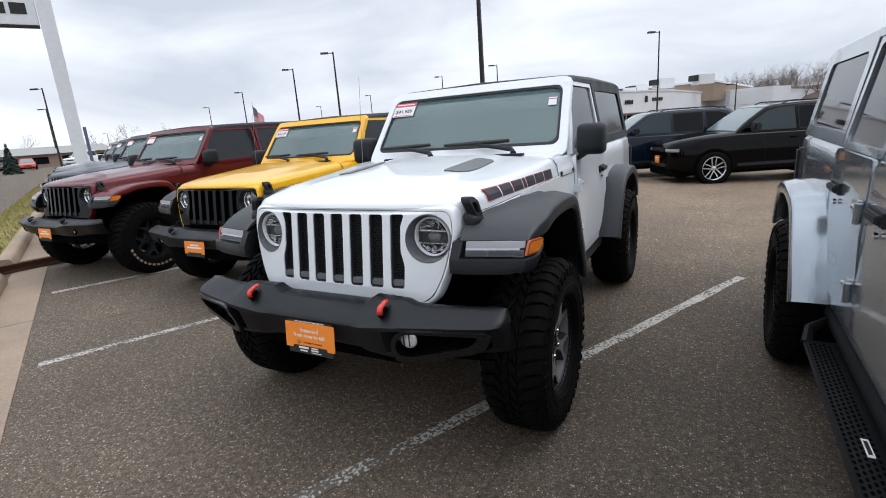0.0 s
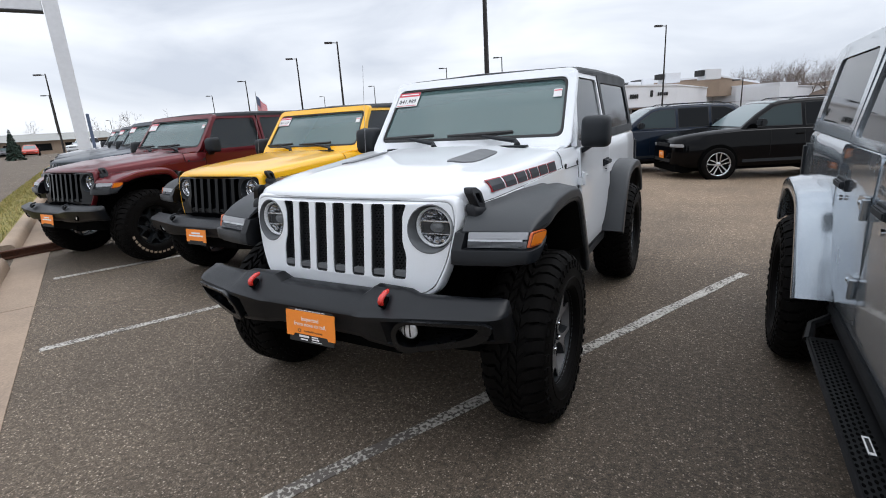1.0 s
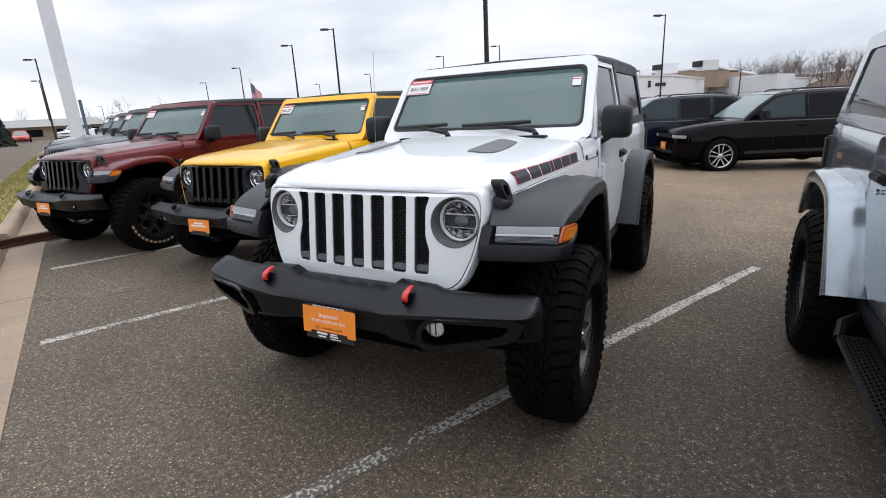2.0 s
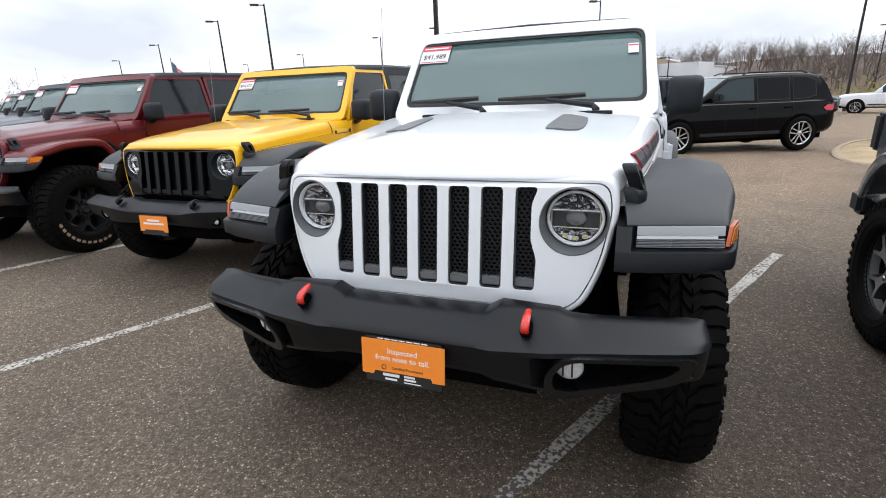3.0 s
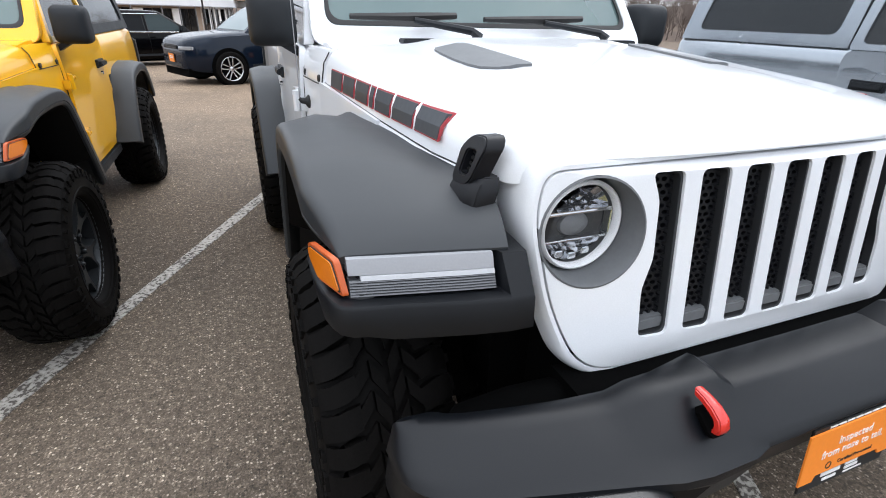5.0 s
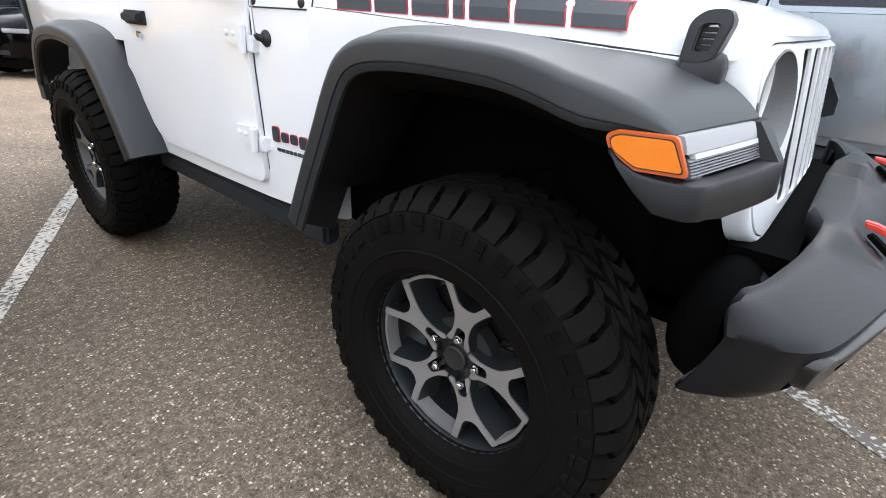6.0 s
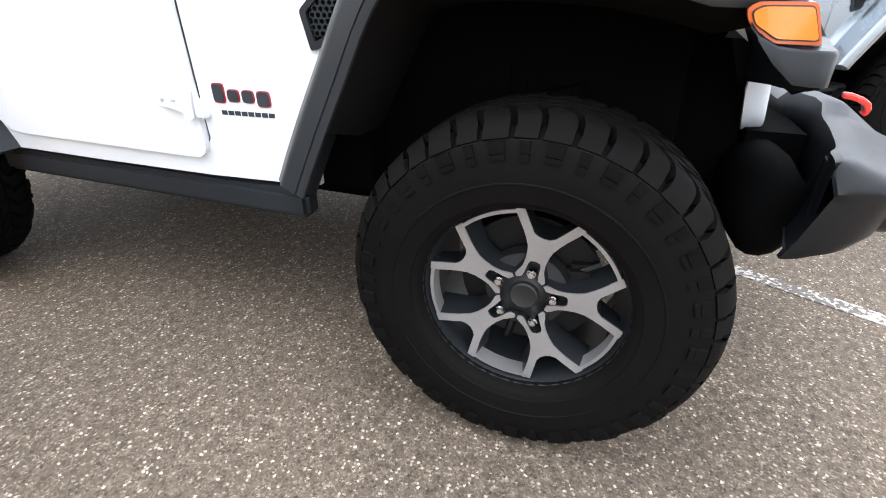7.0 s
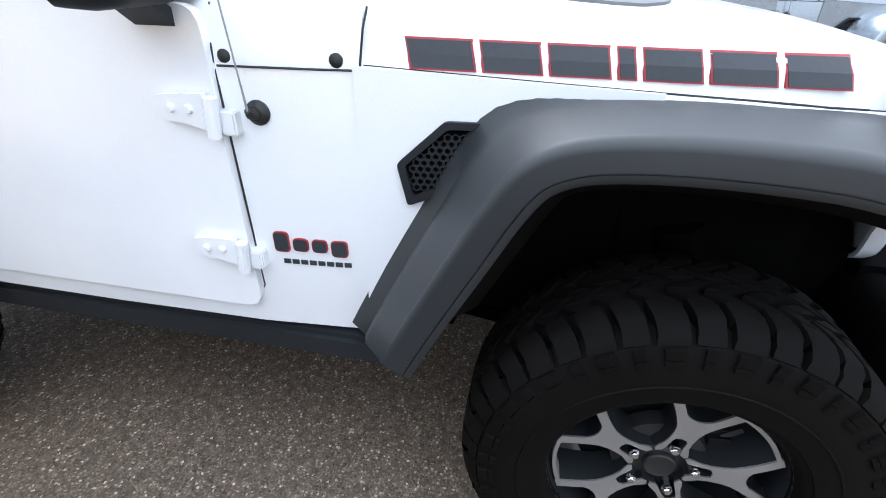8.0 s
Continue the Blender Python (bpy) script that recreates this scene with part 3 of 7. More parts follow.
def wheel(car, x, y, z, R, turn, style="alloy"):
    """A wheel under a car: tyre > tread; rim > spokes, nuts, cap; brake disc."""
    s = 1 if x > 0 else -1
    m = pose(x, y, z, 0, 0, 0 if s > 0 else 180) @ pose(0, 0, 0, turn, 0, 0)
    W = 0.275
    t = put("tyre", shared(f"tyre:{R}", lambda: tyre_mesh(R, W, True), RUBBER, 40), car, m)
    put("tread", shared(f"tread:{R}", lambda: tread_mesh(R, W), TREAD, 30), t)
    face = ALLOY if style == "alloy" else DARKALLOY

    def barrel():
        return lathe(B(), [(0.229, 0.100), (0.234, 0.112), (0.238, 0.108), (0.232, 0.09), (0.224, 0.05), (0.216, -0.11), (0.209, -0.11), (0.2165, 0.04), (0.2195, 0.080), (0.226, 0.098)], 48)

    def lip():
        return lathe(B(), [(0.2255, 0.092), (0.2275, 0.108), (0.2305, 0.1125), (0.2365, 0.110), (0.235, 0.098)], 48)

    def back():
        bm = lathe(B(), [(0.0, -0.015), (0.165, -0.015), (0.165, 0.005), (0.0, 0.005)], 36)
        lathe(bm, [(0.0, 0.0), (0.085, 0.0), (0.080, 0.028), (0.0, 0.028)], 24)
        box(bm, -0.03, 0.034, 0.085, 0.15, -0.06, 0.06, 0.012)
        for a in (20, 140, 250):
            c, q = math.cos(radians(a)), math.sin(radians(a))
            tube(bm, [(0.0, 0.10 * c, 0.10 * q), (0.02, 0.13 * c, 0.13 * q), (0.012, 0.17 * c, 0.17 * q)], 0.011, 7)
        return bm

    rim = put("rim", shared("rim", barrel, DARKALLOY, 30), car, m)
    put("brake_disc", shared("brake_disc", back, IRON if style == "alloy" else DARK, 30), rim)

    def dish(u, v, f=0.0):
        r = (u * u + v * v) ** 0.5
        return 0.092 - 0.014 * max(0.0, (0.2 - r) / 0.15) + f

    def spoke():
        o = spoke_outline()
        wide = [(u, v * 1.06) for u, v in o]
        return loft(B(), [[(0.018, u * 0.985, v * 1.20) for u, v in o], [(0.070, u * 0.99, v) for u, v in wide], [(dish(u, v, -0.002), u, v) for u, v in o]])

    def spoke_face():
        o = [(lerp(u, 0.13, 0.010), v * 0.97) for u, v in spoke_outline()]
        return loft(B(), [[(dish(u, v, -0.003), u, v) for u, v in o], [(dish(u, v, 0.0015), u, v) for u, v in o]])

    def rim_arc():
        return loft(B(), [[(x, r * math.cos(a), r * math.sin(a)) for x, r in ((0.055, 0.2070), (0.0935, 0.2075), (0.0935, 0.2155), (0.055, 0.2175))] for a in [radians(16 + 40 * k / 14) for k in range(15)]])

    def nut():
        bm = B()
        prism(bm, arc(0, 0, 0.0112, 0.0112, 6), lambda u, v, w: (w, u, v), 0.04, 0.086)
        lathe(bm, [(0.0, 0.093), (0.007, 0.092), (0.0108, 0.086), (0.0112, 0.08), (0.0, 0.08)], 10)
        return bm

    def cap():
        return lathe(B(), [(0.0, 0.078), (0.026, 0.077), (0.029, 0.0785), (0.032, 0.076), (0.034, 0.066), (0.046, 0.058), (0.094, 0.050), (0.098, 0.018), (0.0, 0.018)], 30)

    put("rim_lip", shared("rim_lip", lip, DARKALLOY, 30), rim)
    for k in range(5):
        r = pose(0, 0, 0, 72 * k, 0, 0)
        put("spoke", shared("spoke", spoke, DARKALLOY, 25), rim, r)
        put("machined_face", shared("machined_face:" + style, spoke_face, face, 25), rim, r)
        put("rim_arc", shared("rim_arc:" + style, rim_arc, face, 25), rim, r)
        a = radians(72 * k)
        put("lug_nut", shared("lug_nut:" + style, nut, CHROME if style == "alloy" else DARKALLOY, 30), rim, pose(0, 0.0655 * math.cos(a), 0.0655 * math.sin(a)))
    put("centre_cap", shared("centre_cap", cap, INK, 30), rim)
    if R > 0.42 and s > 0:
        # worn white raised marks on the wall, as plain bars
        for k in range(11):
            a0 = 150 + 9.5 * k
            bm = loft(B(), [[(x, r * math.cos(radians(a)), r * math.sin(radians(a))) for x, r in ((0.140, R * 0.715), (0.1495, R * 0.715), (0.1485, R * 0.772), (0.140, R * 0.772))] for a in (a0, a0 + 3, a0 + 6.0)])
            part("wall_mark", bm, CONCRETE, t)
    return t, rim


ARCH_F = [(-0.436, 0.997), (-0.414, 1.018), (-0.366, 1.047), (-0.28, 1.075), (-0.15, 1.097), (0.0, 1.107), (0.14, 1.106), (0.25, 1.092), (0.325, 1.055), (0.375, 0.99), (0.43, 0.885), (0.49, 0.77), (0.545, 0.66), (0.573, 0.600)]
ARCH_R = [(-0.62, 0.53), (-0.57, 0.64), (-0.50, 0.77), (-0.43, 0.875), (-0.35, 0.955), (-0.24, 1.000), (0.0, 1.022), (0.22, 1.002), (0.36, 0.945), (0.46, 0.84), (0.52, 0.72)]


ARCH_F, ARCH_R = eased(ARCH_F, 3), eased(ARCH_R, 3)


def flare(arch, s, cy, inner, outer, lip=0.075, back=0.0, swept=False, liner=False):
    """A wheel-arch flare: a wide shelf with a broadly rounded outer edge, a beaded lip turned in towards the wheel.
    A swept one runs out to nothing at its front, whose edge slants back towards the outside."""
    bm = B()
    rings = []
    for i, (y, z) in enumerate(arch):
        a, b = Vector(arch[max(i - 1, 0)]), Vector(arch[min(i + 1, len(arch) - 1)])
        t = (b - a).normalized()
        nrm = Vector((t.y, -t.x))  # towards the wheel
        front = max(0.0, min(1.0, (-0.10 - y) / 0.18)) if swept else 0.0
        nrm = nrm.lerp(Vector((0, -1)), front).normalized()
        p = Vector((y, z))
        o, n_in = (outer(y) if callable(outer) else outer), (inner(y) if callable(inner) else inner)
        far = (0.016 if swept else -0.004) * (1 - front) - back * max(0.0, -t.y) ** 1.5
        k = min(1.0, max(0.14, (z - 0.990) / lip)) if swept and front else 1.0
        rim = lip * k
        sec = [(n_in, far), (lerp(n_in, o, 0.25), 0.002 * (1 - front) + far * 0.5), (lerp(n_in, o, 0.55), -0.002 * (1 - front) - back * 0.30 * max(0.0, -t.y) ** 1.5)]
        for q in range(7):
            g = radians(15 * q)
            sec.append((o - 0.024 + 0.024 * math.sin(g), 0.010 * k + min(rim * 0.38, 0.020) * (1 - math.cos(g))))
        sec += [(o + 0.001, rim * 0.80), (o - 0.003, rim * 0.815), (o - 0.003, rim * 0.84), (o, rim * 0.86), (o - 0.001, rim * 0.95), (o - 0.006, rim + 0.004), (o - 0.014, rim + 0.005), (o - 0.024, rim - 0.004), (o - 0.05, 0.035 * k), (n_in, 0.03 * k)]
        if liner:
            # only the black inner skin that runs from the lip in over the wheel
            sec = [(o - 0.012, rim + 0.002), (o - 0.085, rim + 0.046 * k), (n_in, rim + 0.05 * k), (n_in, rim + 0.045 * k), (o - 0.085, rim + 0.041 * k), (o - 0.016, rim - 0.003)]
        ring = []
        foot = max(0.0, (i - len(arch) + 5) / 4) if swept and not liner else 0.0
        for x, d in sec:
            q = p + nrm * d + t * foot * lerp(0.095, -0.015, (x - n_in) / (o - n_in))
            ring.append((s * x, cy + q.x + 0.22 * (x - 0.64) * front, q.y))
        rings.append(ring)
    return loft(bm, rings)


def grille_holes():
    holes = []
    for k in range(7):
        c = (k - 3) * 0.107
        w = 0.0345
        lo, hi = 0.780, 1.100
        if abs(k - 3) == 3:
            sgn = 1 if k == 6 else -1
            pts = [(c - sgn * w, lo), (c + sgn * w * 0.9, lo), (c + sgn * w, 0.88), (c + sgn * w * 0.45, 0.94), (c + sgn * w * 0.45, 1.05), (c + sgn * w, hi), (c - sgn * w, hi)]
        else:
            pts = [(c - w, lo), (c + w, lo), (c + w, hi), (c - w, hi)]
        holes.append(rounded(pts, 0.015, 4))
    return holes


GRILLE_X = 0.010  # the nose stands a little off the middle


def grille_y(x, z):
    """The grille bows forward in the middle and leans back above."""
    return -0.503 + 0.052 * (abs(x) / 0.58) ** 2.4 + 0.139 * (z - 0.785)


# half of the front bumper from its end to the middle: front edge, back edge, top, crease, underside
BUMPER = [
    (0.852, -0.514, 0.842, -0.506, 0.746, 0.706, 0.573), (0.853, -0.530, 0.838, -0.507, 0.755, 0.708, 0.574),
    (0.852, -0.562, 0.828, -0.508, 0.760, 0.710, 0.580), (0.842, -0.594, 0.808, -0.510, 0.762, 0.712, 0.588),
    (0.812, -0.618, 0.779, -0.514, 0.763, 0.713, 0.593), (0.755, -0.634, 0.736, -0.534, 0.764, 0.714, 0.595),
    (0.600, -0.668, 0.596, -0.561, 0.766, 0.714, 0.568),
    (0.530, -0.684, 0.530, -0.569, 0.767, 0.714, 0.557), (0.490, -0.694, 0.490, -0.575, 0.770, 0.714, 0.553),
    (0.455, -0.702, 0.455, -0.580, 0.787, 0.712, 0.552), (0.400, -0.706, 0.400, -0.580, 0.789, 0.708, 0.556),
    (0.285, -0.708, 0.285, -0.556, 0.783, 0.690, 0.561),
    (0.240, -0.710, 0.240, -0.546, 0.752, 0.685, 0.566), (0.0, -0.712, 0.0, -0.546, 0.751, 0.684, 0.570)]
POD = [(0.0, 0.0), (0.215, 0.0), (0.265, 0.012), (0.305, 0.036), (0.42, 0.040), (0.54, 0.037), (0.66, 0.031), (0.75, 0.025), (0.80, 0.017), (0.83, 0.008), (0.85, 0.003)]


UNDERCUT = 0.32


def pod_front(x, z=0.70):
    """Depth of the lower bumper's front at a breadth."""
    keys = []
    for xf, yf, xb, yb, *_ in BUMPER[2:]:
        d = Vector((xf - xb, yf - yb)).normalized() * curve_at(POD, xf)
        keys.append((xf + d.x, yf + d.y))
    return curve_at(sorted(keys), abs(x)) + UNDERCUT * (0.70 - z)


def bumper_mesh(plain=False):
    """A moulded bumper that wraps round its ends, with proud lower pods and deep lamp pockets in them."""
    rings = []
    run = eased(BUMPER[:8], 3)[:-1] + BUMPER[7:]
    for sx, half in ((-1, run), (1, run[-2::-1])):
        for xf, yf, xb, yb, t, zm, low in half:
            f, b = Vector((xf, yf)), Vector((xb, yb))
            ln = (f - b).length
            d = (f - b) / ln
            pod = curve_at(POD, xf) * (0.45 if plain else 1.0)
            if plain:
                low, t = lerp(low, 0.60, 0.6), min(t, 0.770)
            rec = (0.0 if plain else 0.062) * max(0.0, min(1.0, (xf - 0.440) / 0.02, (0.812 - xf) / 0.03))
            sec = []
            for o, z in ((-9, t - 0.004), (-9.5, t), (-0.092, t - 0.002), (-0.074, t - 0.008), (-0.006, zm + 0.020), (0.004 + pod * 0.30, zm + 0.010), (0.006 + pod * 0.80, zm + 0.002), (pod, zm - 0.012), (pod - rec, zm - 0.020), (pod - rec, low + 0.036), (pod - 0.002, low + 0.028), (pod - 0.012, low + 0.008), (pod - 0.032, low), (pod - 0.10, low + 0.004), (-9, low + 0.05 * min(1.0, max(0.0, ln - 0.02) / 0.1))):
                o = o if o >= 0 or o <= -9 else o * min(1.0, ln / 0.13)
                q = b + d * min(0.012, ln * 0.2) if o == -9.5 else (f + d * max(o, -ln * 0.98) if o > -9 else b)
                sec.append((sx * q.x, q.y + (UNDERCUT * max(0.0, zm - 0.012 - z) if o > -0.09 else 0.0), z))
            rings.append(sec)
    # the ends are open towards the wheels
    for at in (0, -1):
        c = sum((Vector(p) for p in rings[at]), Vector()) / len(rings[at])
        rim = [Vector(p).lerp(c, 0.16) for p in rings[at]]
        deep = [p + Vector((0.14 if c.x < 0 else -0.14, -0.03, 0)) for p in rim]
        rings = [deep, rim] + rings if at == 0 else rings + [rim, deep]
    return loft(B(), rings)


def off_roader(m, body, label, z0=0.0, R=0.41, four_door=False, black_grille=False, flares=FLARE, wheel_style="alloy", decal=False, hooks=RED, price="", placard=True, name="off_road_car", roof=None, steps=False, detail=True, badge=True):
    """An off-road car with its parts. z0 lifts or lowers the body over its wheels."""
    car = thing(name, label, "car", m, "parked off-road cars")
    WB = 3.008 if four_door else 2.30
    roof = roof or PLASTIC

    def P(nm, bm, mat, parent=car, lab="", smooth=35, bevel=0.0):
        bmesh.ops.translate(bm, verts=bm.verts, vec=(0, 0, z0))
        return part(nm, bm, mat, parent, lab, smooth, bevel)

    # wheels
    for k, (sx, y) in enumerate(((-1, 0.0), (1, 0.0), (-1, WB), (1, WB))):
        wheel(car, sx * 0.80, y - 0.02, R - 0.012, R, 6.5 if k == 0 else 37 * k + 5, wheel_style)

    # hood
    bm = B()
    ys = [-0.484, -0.480, -0.472, -0.46, -0.45, -0.43, -0.40, -0.35, -0.3, -0.25, -0.2, -0.15, -0.1, -0.05, 0.0, 0.05, 0.1, 0.15, 0.2, 0.268, 0.32, 0.38, 0.44, 0.5, 0.56, 0.62]
    rings = []
    for y in ys:
        w, zl, t = hood_w(y), hood_low(y), hood_top(y)
        half = [(w - d, zl + f * (t - zl)) for d, f in HOOD_SIDE]
        half += [(q * w, hood_z(q * w, y)) for q in (0.76, 0.68, 0.62, 0.56, 0.48, 0.3, 0.1)]
        rings.append([(x, nose(x, y), z) for x, z in half] + [(-x, nose(x, y), z) for x, z in reversed(half)])
    loft(bm, rings)
    hood = P("hood", bm, body, smooth=40)
    if decal:
        for sx in (-1, 1):
            bm = B()
            rings = []
            for y, xl, xr in ((0.060, 0.305, 0.365), (0.075, 0.298, 0.390), (0.12, 0.297, 0.420), (0.18, 0.299, 0.430), (0.26, 0.303, 0.434), (0.36, 0.308, 0.432), (0.43, 0.313, 0.428), (0.45, 0.322, 0.418)):
                xs = [lerp(xl, xr, q / 7) for q in range(8)]
                rings.append([(sx * x, y, hood_z(x, y) + 0.0065) for x in xs] + [(sx * x, y, hood_z(x, y) - 0.008) for x in reversed(xs)])
            loft(bm, rings)
            P("hood_scoop", bm, surf_grey, hood, lab="grey hood vent insert")

    # grille with seven slots: a face inside a rounded rim
    def g_out(d):
        return rounded([(-0.488 + d, 0.705 + d), (0.488 - d, 0.705 + d), (0.556 - d, 0.86), (0.588 - d, 1.03), (0.572 - d, 1.128 - d), (-0.572 + d, 1.128 - d), (-0.588 + d, 1.03), (-0.556 + d, 0.86)], 0.085, 6)
    heads = [arc(sx * 0.462, 0.998, 0.101, 0.103, 36) for sx in (-1, 1)]
    bm = sheet(B(), g_out(0.020), grille_holes() + heads, lambda u, v, w: (u, grille_y(u, v) + w, v), 0.0, 0.03)
    face = P("grille", bm, BLACKP if black_grille else body, smooth=30, lab="black slotted grille" if black_grille else "", bevel=0.004 if detail else 0.0)
    bm = B()
    loft(bm, [[(u, grille_y(u, v) + (w if w < 0.04 else w + 0.075 * max(0.0, min(1.0, (v - 0.90) / 0.06)) + 0.008 * max(0.0, min(1.0, (0.86 - v) / 0.05))), v) for u, v in g_out(d)] for d, w in ((0.0165, 0.03), (0.0165, 0.002), (0.009, 0.001), (0.003, 0.006), (0.0, 0.016), (-0.003, 0.028), (-0.004, 0.040), (0.004, 0.043))], caps=False)
    P("grille_surround", bm, body, face, smooth=40)
    # mesh behind the slots
    bm = B()
    for k in range(7):
        c = (k - 3) * 0.107
        if detail:
            for r in range(23):
                for q in range(5):
                    hx, hz = c - 0.034 + q * 0.017 + (0.0085 if r % 2 else 0), 0.818 + r * 0.0125
                    if abs(hx - c) > 0.036:
                        continue
                    o, i = arc(hx, hz, 0.0098, 0.0078, 6, 30, 390), arc(hx, hz, 0.0072, 0.0052, 6, 30, 390)
                    ov = [bm.verts.new((u, grille_y(u, v) + 0.022, v)) for u, v in o]
                    iv = [bm.verts.new((u, grille_y(u, v) + 0.022, v)) for u, v in i]
                    bv = [bm.verts.new((u, grille_y(u, v) + 0.034, v)) for u, v in i]
                    for a in range(6):
                        b = (a + 1) % 6
                        bm.faces.new((ov[a], ov[b], iv[b], iv[a]))
                        bm.faces.new((iv[a], iv[b], bv[b], bv[a]))
        loft(bm, [[(x, grille_y(c, z) + d, z) for z, d in ((0.772, 0.040), (1.105, 0.040), (1.105, 0.10), (0.772, 0.10))] for x in (c - 0.037, c + 0.037)])
    P("grille_mesh", bm, MESHP, lab="black honeycomb mesh", smooth=None).location.x = GRILLE_X
    face.location.x = GRILLE_X
    for h in grille_holes():
        cu, cv = sum(p[0] for p in h) / len(h), sum(p[1] for p in h) / len(h)
        bm = sheet(B(), [(lerp(u, cu, -0.04), lerp(v, cv, -0.006)) for u, v in h], [[(lerp(u, cu, 0.13), lerp(v, cv, 0.02)) for u, v in h]], lambda u, v, w: (u, grille_y(u, v) + w, v), 0.006, 0.034)
        P("slot_lip", bm, BLACKP if black_grille else surf_slot, face, smooth=30)
    for k in range(7):
        c = (k - 3) * 0.107
        bm = box(B(), c - 0.0325, c + 0.0325, grille_y(c, 0.8) + 0.008, grille_y(c, 0.8) + 0.05, 0.787, 0.815, 0.004)
        P("slot_insert", bm, LINER if black_grille else surf_grey, face)

    # head lamps, set deep in round bezels
    def head(sx):
        c = (sx * 0.462, grille_y(0.462, 0.998), 0.998)
        bm = B()
        rings = []
        for r, d, flat in ((0.103, 0.02, 0), (0.1025, -0.001, 0), (0.099, -0.002, 0), (0.097, 0.004, 0), (0.089, 0.060, 1), (0.088, 0.095, 1)):
            rings.append([(c[0] + u, (c[1] if flat else grille_y(c[0] + u, c[2] + v)) + d, c[2] + v) for u, v in arc(0, 0, r, r, 44)])
        loft(bm, rings, caps=False)
        bz = P("headlamp_bezel", bm, PLASTIC if black_grille else surf_grey, face, smooth=40)
        bm = lathe(B(), [(0.0, 0.10), (0.087, 0.10), (0.087, 0.085), (0.0, 0.092)], 40, c, "y")
        hl = P("headlamp", bm, DARK, smooth=40)
        hl.location.x = GRILLE_X
        bm = lathe(B(), [(0.0780, 0.048), (0.0785, 0.036), (0.0820, 0.032), (0.0864, 0.035), (0.0874, 0.044), (0.0780, 0.050)], 44, c, "y")
        P("halo_ring", bm, CHROME if black_grille else surf_white, hl, lab="white daytime running ring", smooth=50)
        if black_grille:
            bm = lathe(B(), [(0.0, 0.088), (0.02, 0.084), (0.05, 0.074), (0.074, 0.060), (0.076, 0.064), (0.05, 0.080), (0.0, 0.092)], 36, c, "y")
            P("lamp_bowl", bm, CHROME, hl, smooth=40)
        # a bright bowl of many small facets above and below a dark middle band
        rnd = random.Random(17)
        for a0, a1, r0, cols in ((14, 87, 0.018, 7), (93, 166, 0.018, 7), (208, 332, 0.050, 12)):
            rings = []
            for k in range(cols + 1):
                t = math.radians(lerp(a0, a1, k / cols))
                ring = []
                for j in range(5):
                    r = lerp(r0, 0.0775, j / 4)
                    up_z = max(r * math.sin(t), 0.022) if a0 < 180 else r * math.sin(t)
                    ring.append((c[0] + r * math.cos(t), c[1] + 0.092 - 5.2 * r * r + rnd.uniform(-0.004, 0.004), c[2] + up_z))
                rings.append(ring + [(p[0], c[1] + 0.097, p[2]) for p in reversed(ring)])
            bm = loft(B(), rings)
            P("reflector", bm, CHROME if black_grille else REFLECT, hl, smooth=None)
        bm = B()
        box(bm, c[0] - 0.075, c[0] + 0.075, c[1] + 0.046, c[1] + 0.070, c[2] + 0.020, c[2] + 0.027, 0.003)
        box(bm, c[0] - 0.071, c[0] + 0.071, c[1] + 0.050, c[1] + 0.070, c[2] - 0.034, c[2] - 0.030, 0.0015)
        for e in (-1, 1):
            box(bm, c[0] + e * 0.0735 - 0.0022, c[0] + e * 0.0735 + 0.0022, c[1] + 0.048, c[1] + 0.068, c[2] - 0.030, c[2] + 0.020, 0.0015)
        for e in (-0.030, 0.0, 0.030):
            box(bm, c[0] + e - 0.009, c[0] + e + 0.009, c[1] + 0.052, c[1] + 0.066, c[2] - 0.074 + 8 * e * e, c[2] - 0.060 + 8 * e * e, 0.002)
        P("lamp_bar", bm, CHROME, hl)
        P("lamp_band", box(B(), c[0] - 0.072, c[0] + 0.072, c[1] + 0.068, c[1] + 0.085, c[2] - 0.034, c[2] + 0.022, 0.003), INK, hl)
        bm = lathe(B(), [(0.0, 0.050), (0.020, 0.053), (0.031, 0.060), (0.033, 0.074), (0.0, 0.074)], 28, (c[0], c[1], c[2] - 0.005), "y")
        for v in bm.verts:
            v.co.z = c[2] - 0.005 + (v.co.z - c[2] + 0.005) * 0.72
        P("projector", bm, surf_grey, hl, smooth=40)
        bm = lathe(B(), [(0.0, 0.010), (0.03, 0.012), (0.055, 0.016), (0.078, 0.022), (0.078, 0.024), (0.055, 0.019), (0.03, 0.015), (0.0, 0.013)], 40, c, "y")
        P("lens", bm, LENS, hl, smooth=60)

    both(head)

    # engine bay and inner arches, near-black so that their shade is in the colour
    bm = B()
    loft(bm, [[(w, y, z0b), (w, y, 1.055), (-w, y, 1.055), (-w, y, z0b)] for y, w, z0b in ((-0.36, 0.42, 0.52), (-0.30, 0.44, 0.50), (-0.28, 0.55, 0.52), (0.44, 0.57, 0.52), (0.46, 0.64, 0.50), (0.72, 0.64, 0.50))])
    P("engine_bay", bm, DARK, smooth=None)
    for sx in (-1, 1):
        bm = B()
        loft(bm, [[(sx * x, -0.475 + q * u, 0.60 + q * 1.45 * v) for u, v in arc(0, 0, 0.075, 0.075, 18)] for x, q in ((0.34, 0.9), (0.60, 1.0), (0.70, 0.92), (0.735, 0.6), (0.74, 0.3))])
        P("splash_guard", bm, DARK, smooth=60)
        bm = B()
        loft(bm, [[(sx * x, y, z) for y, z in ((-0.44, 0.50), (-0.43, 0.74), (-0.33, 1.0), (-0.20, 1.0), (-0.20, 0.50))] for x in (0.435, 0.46)])
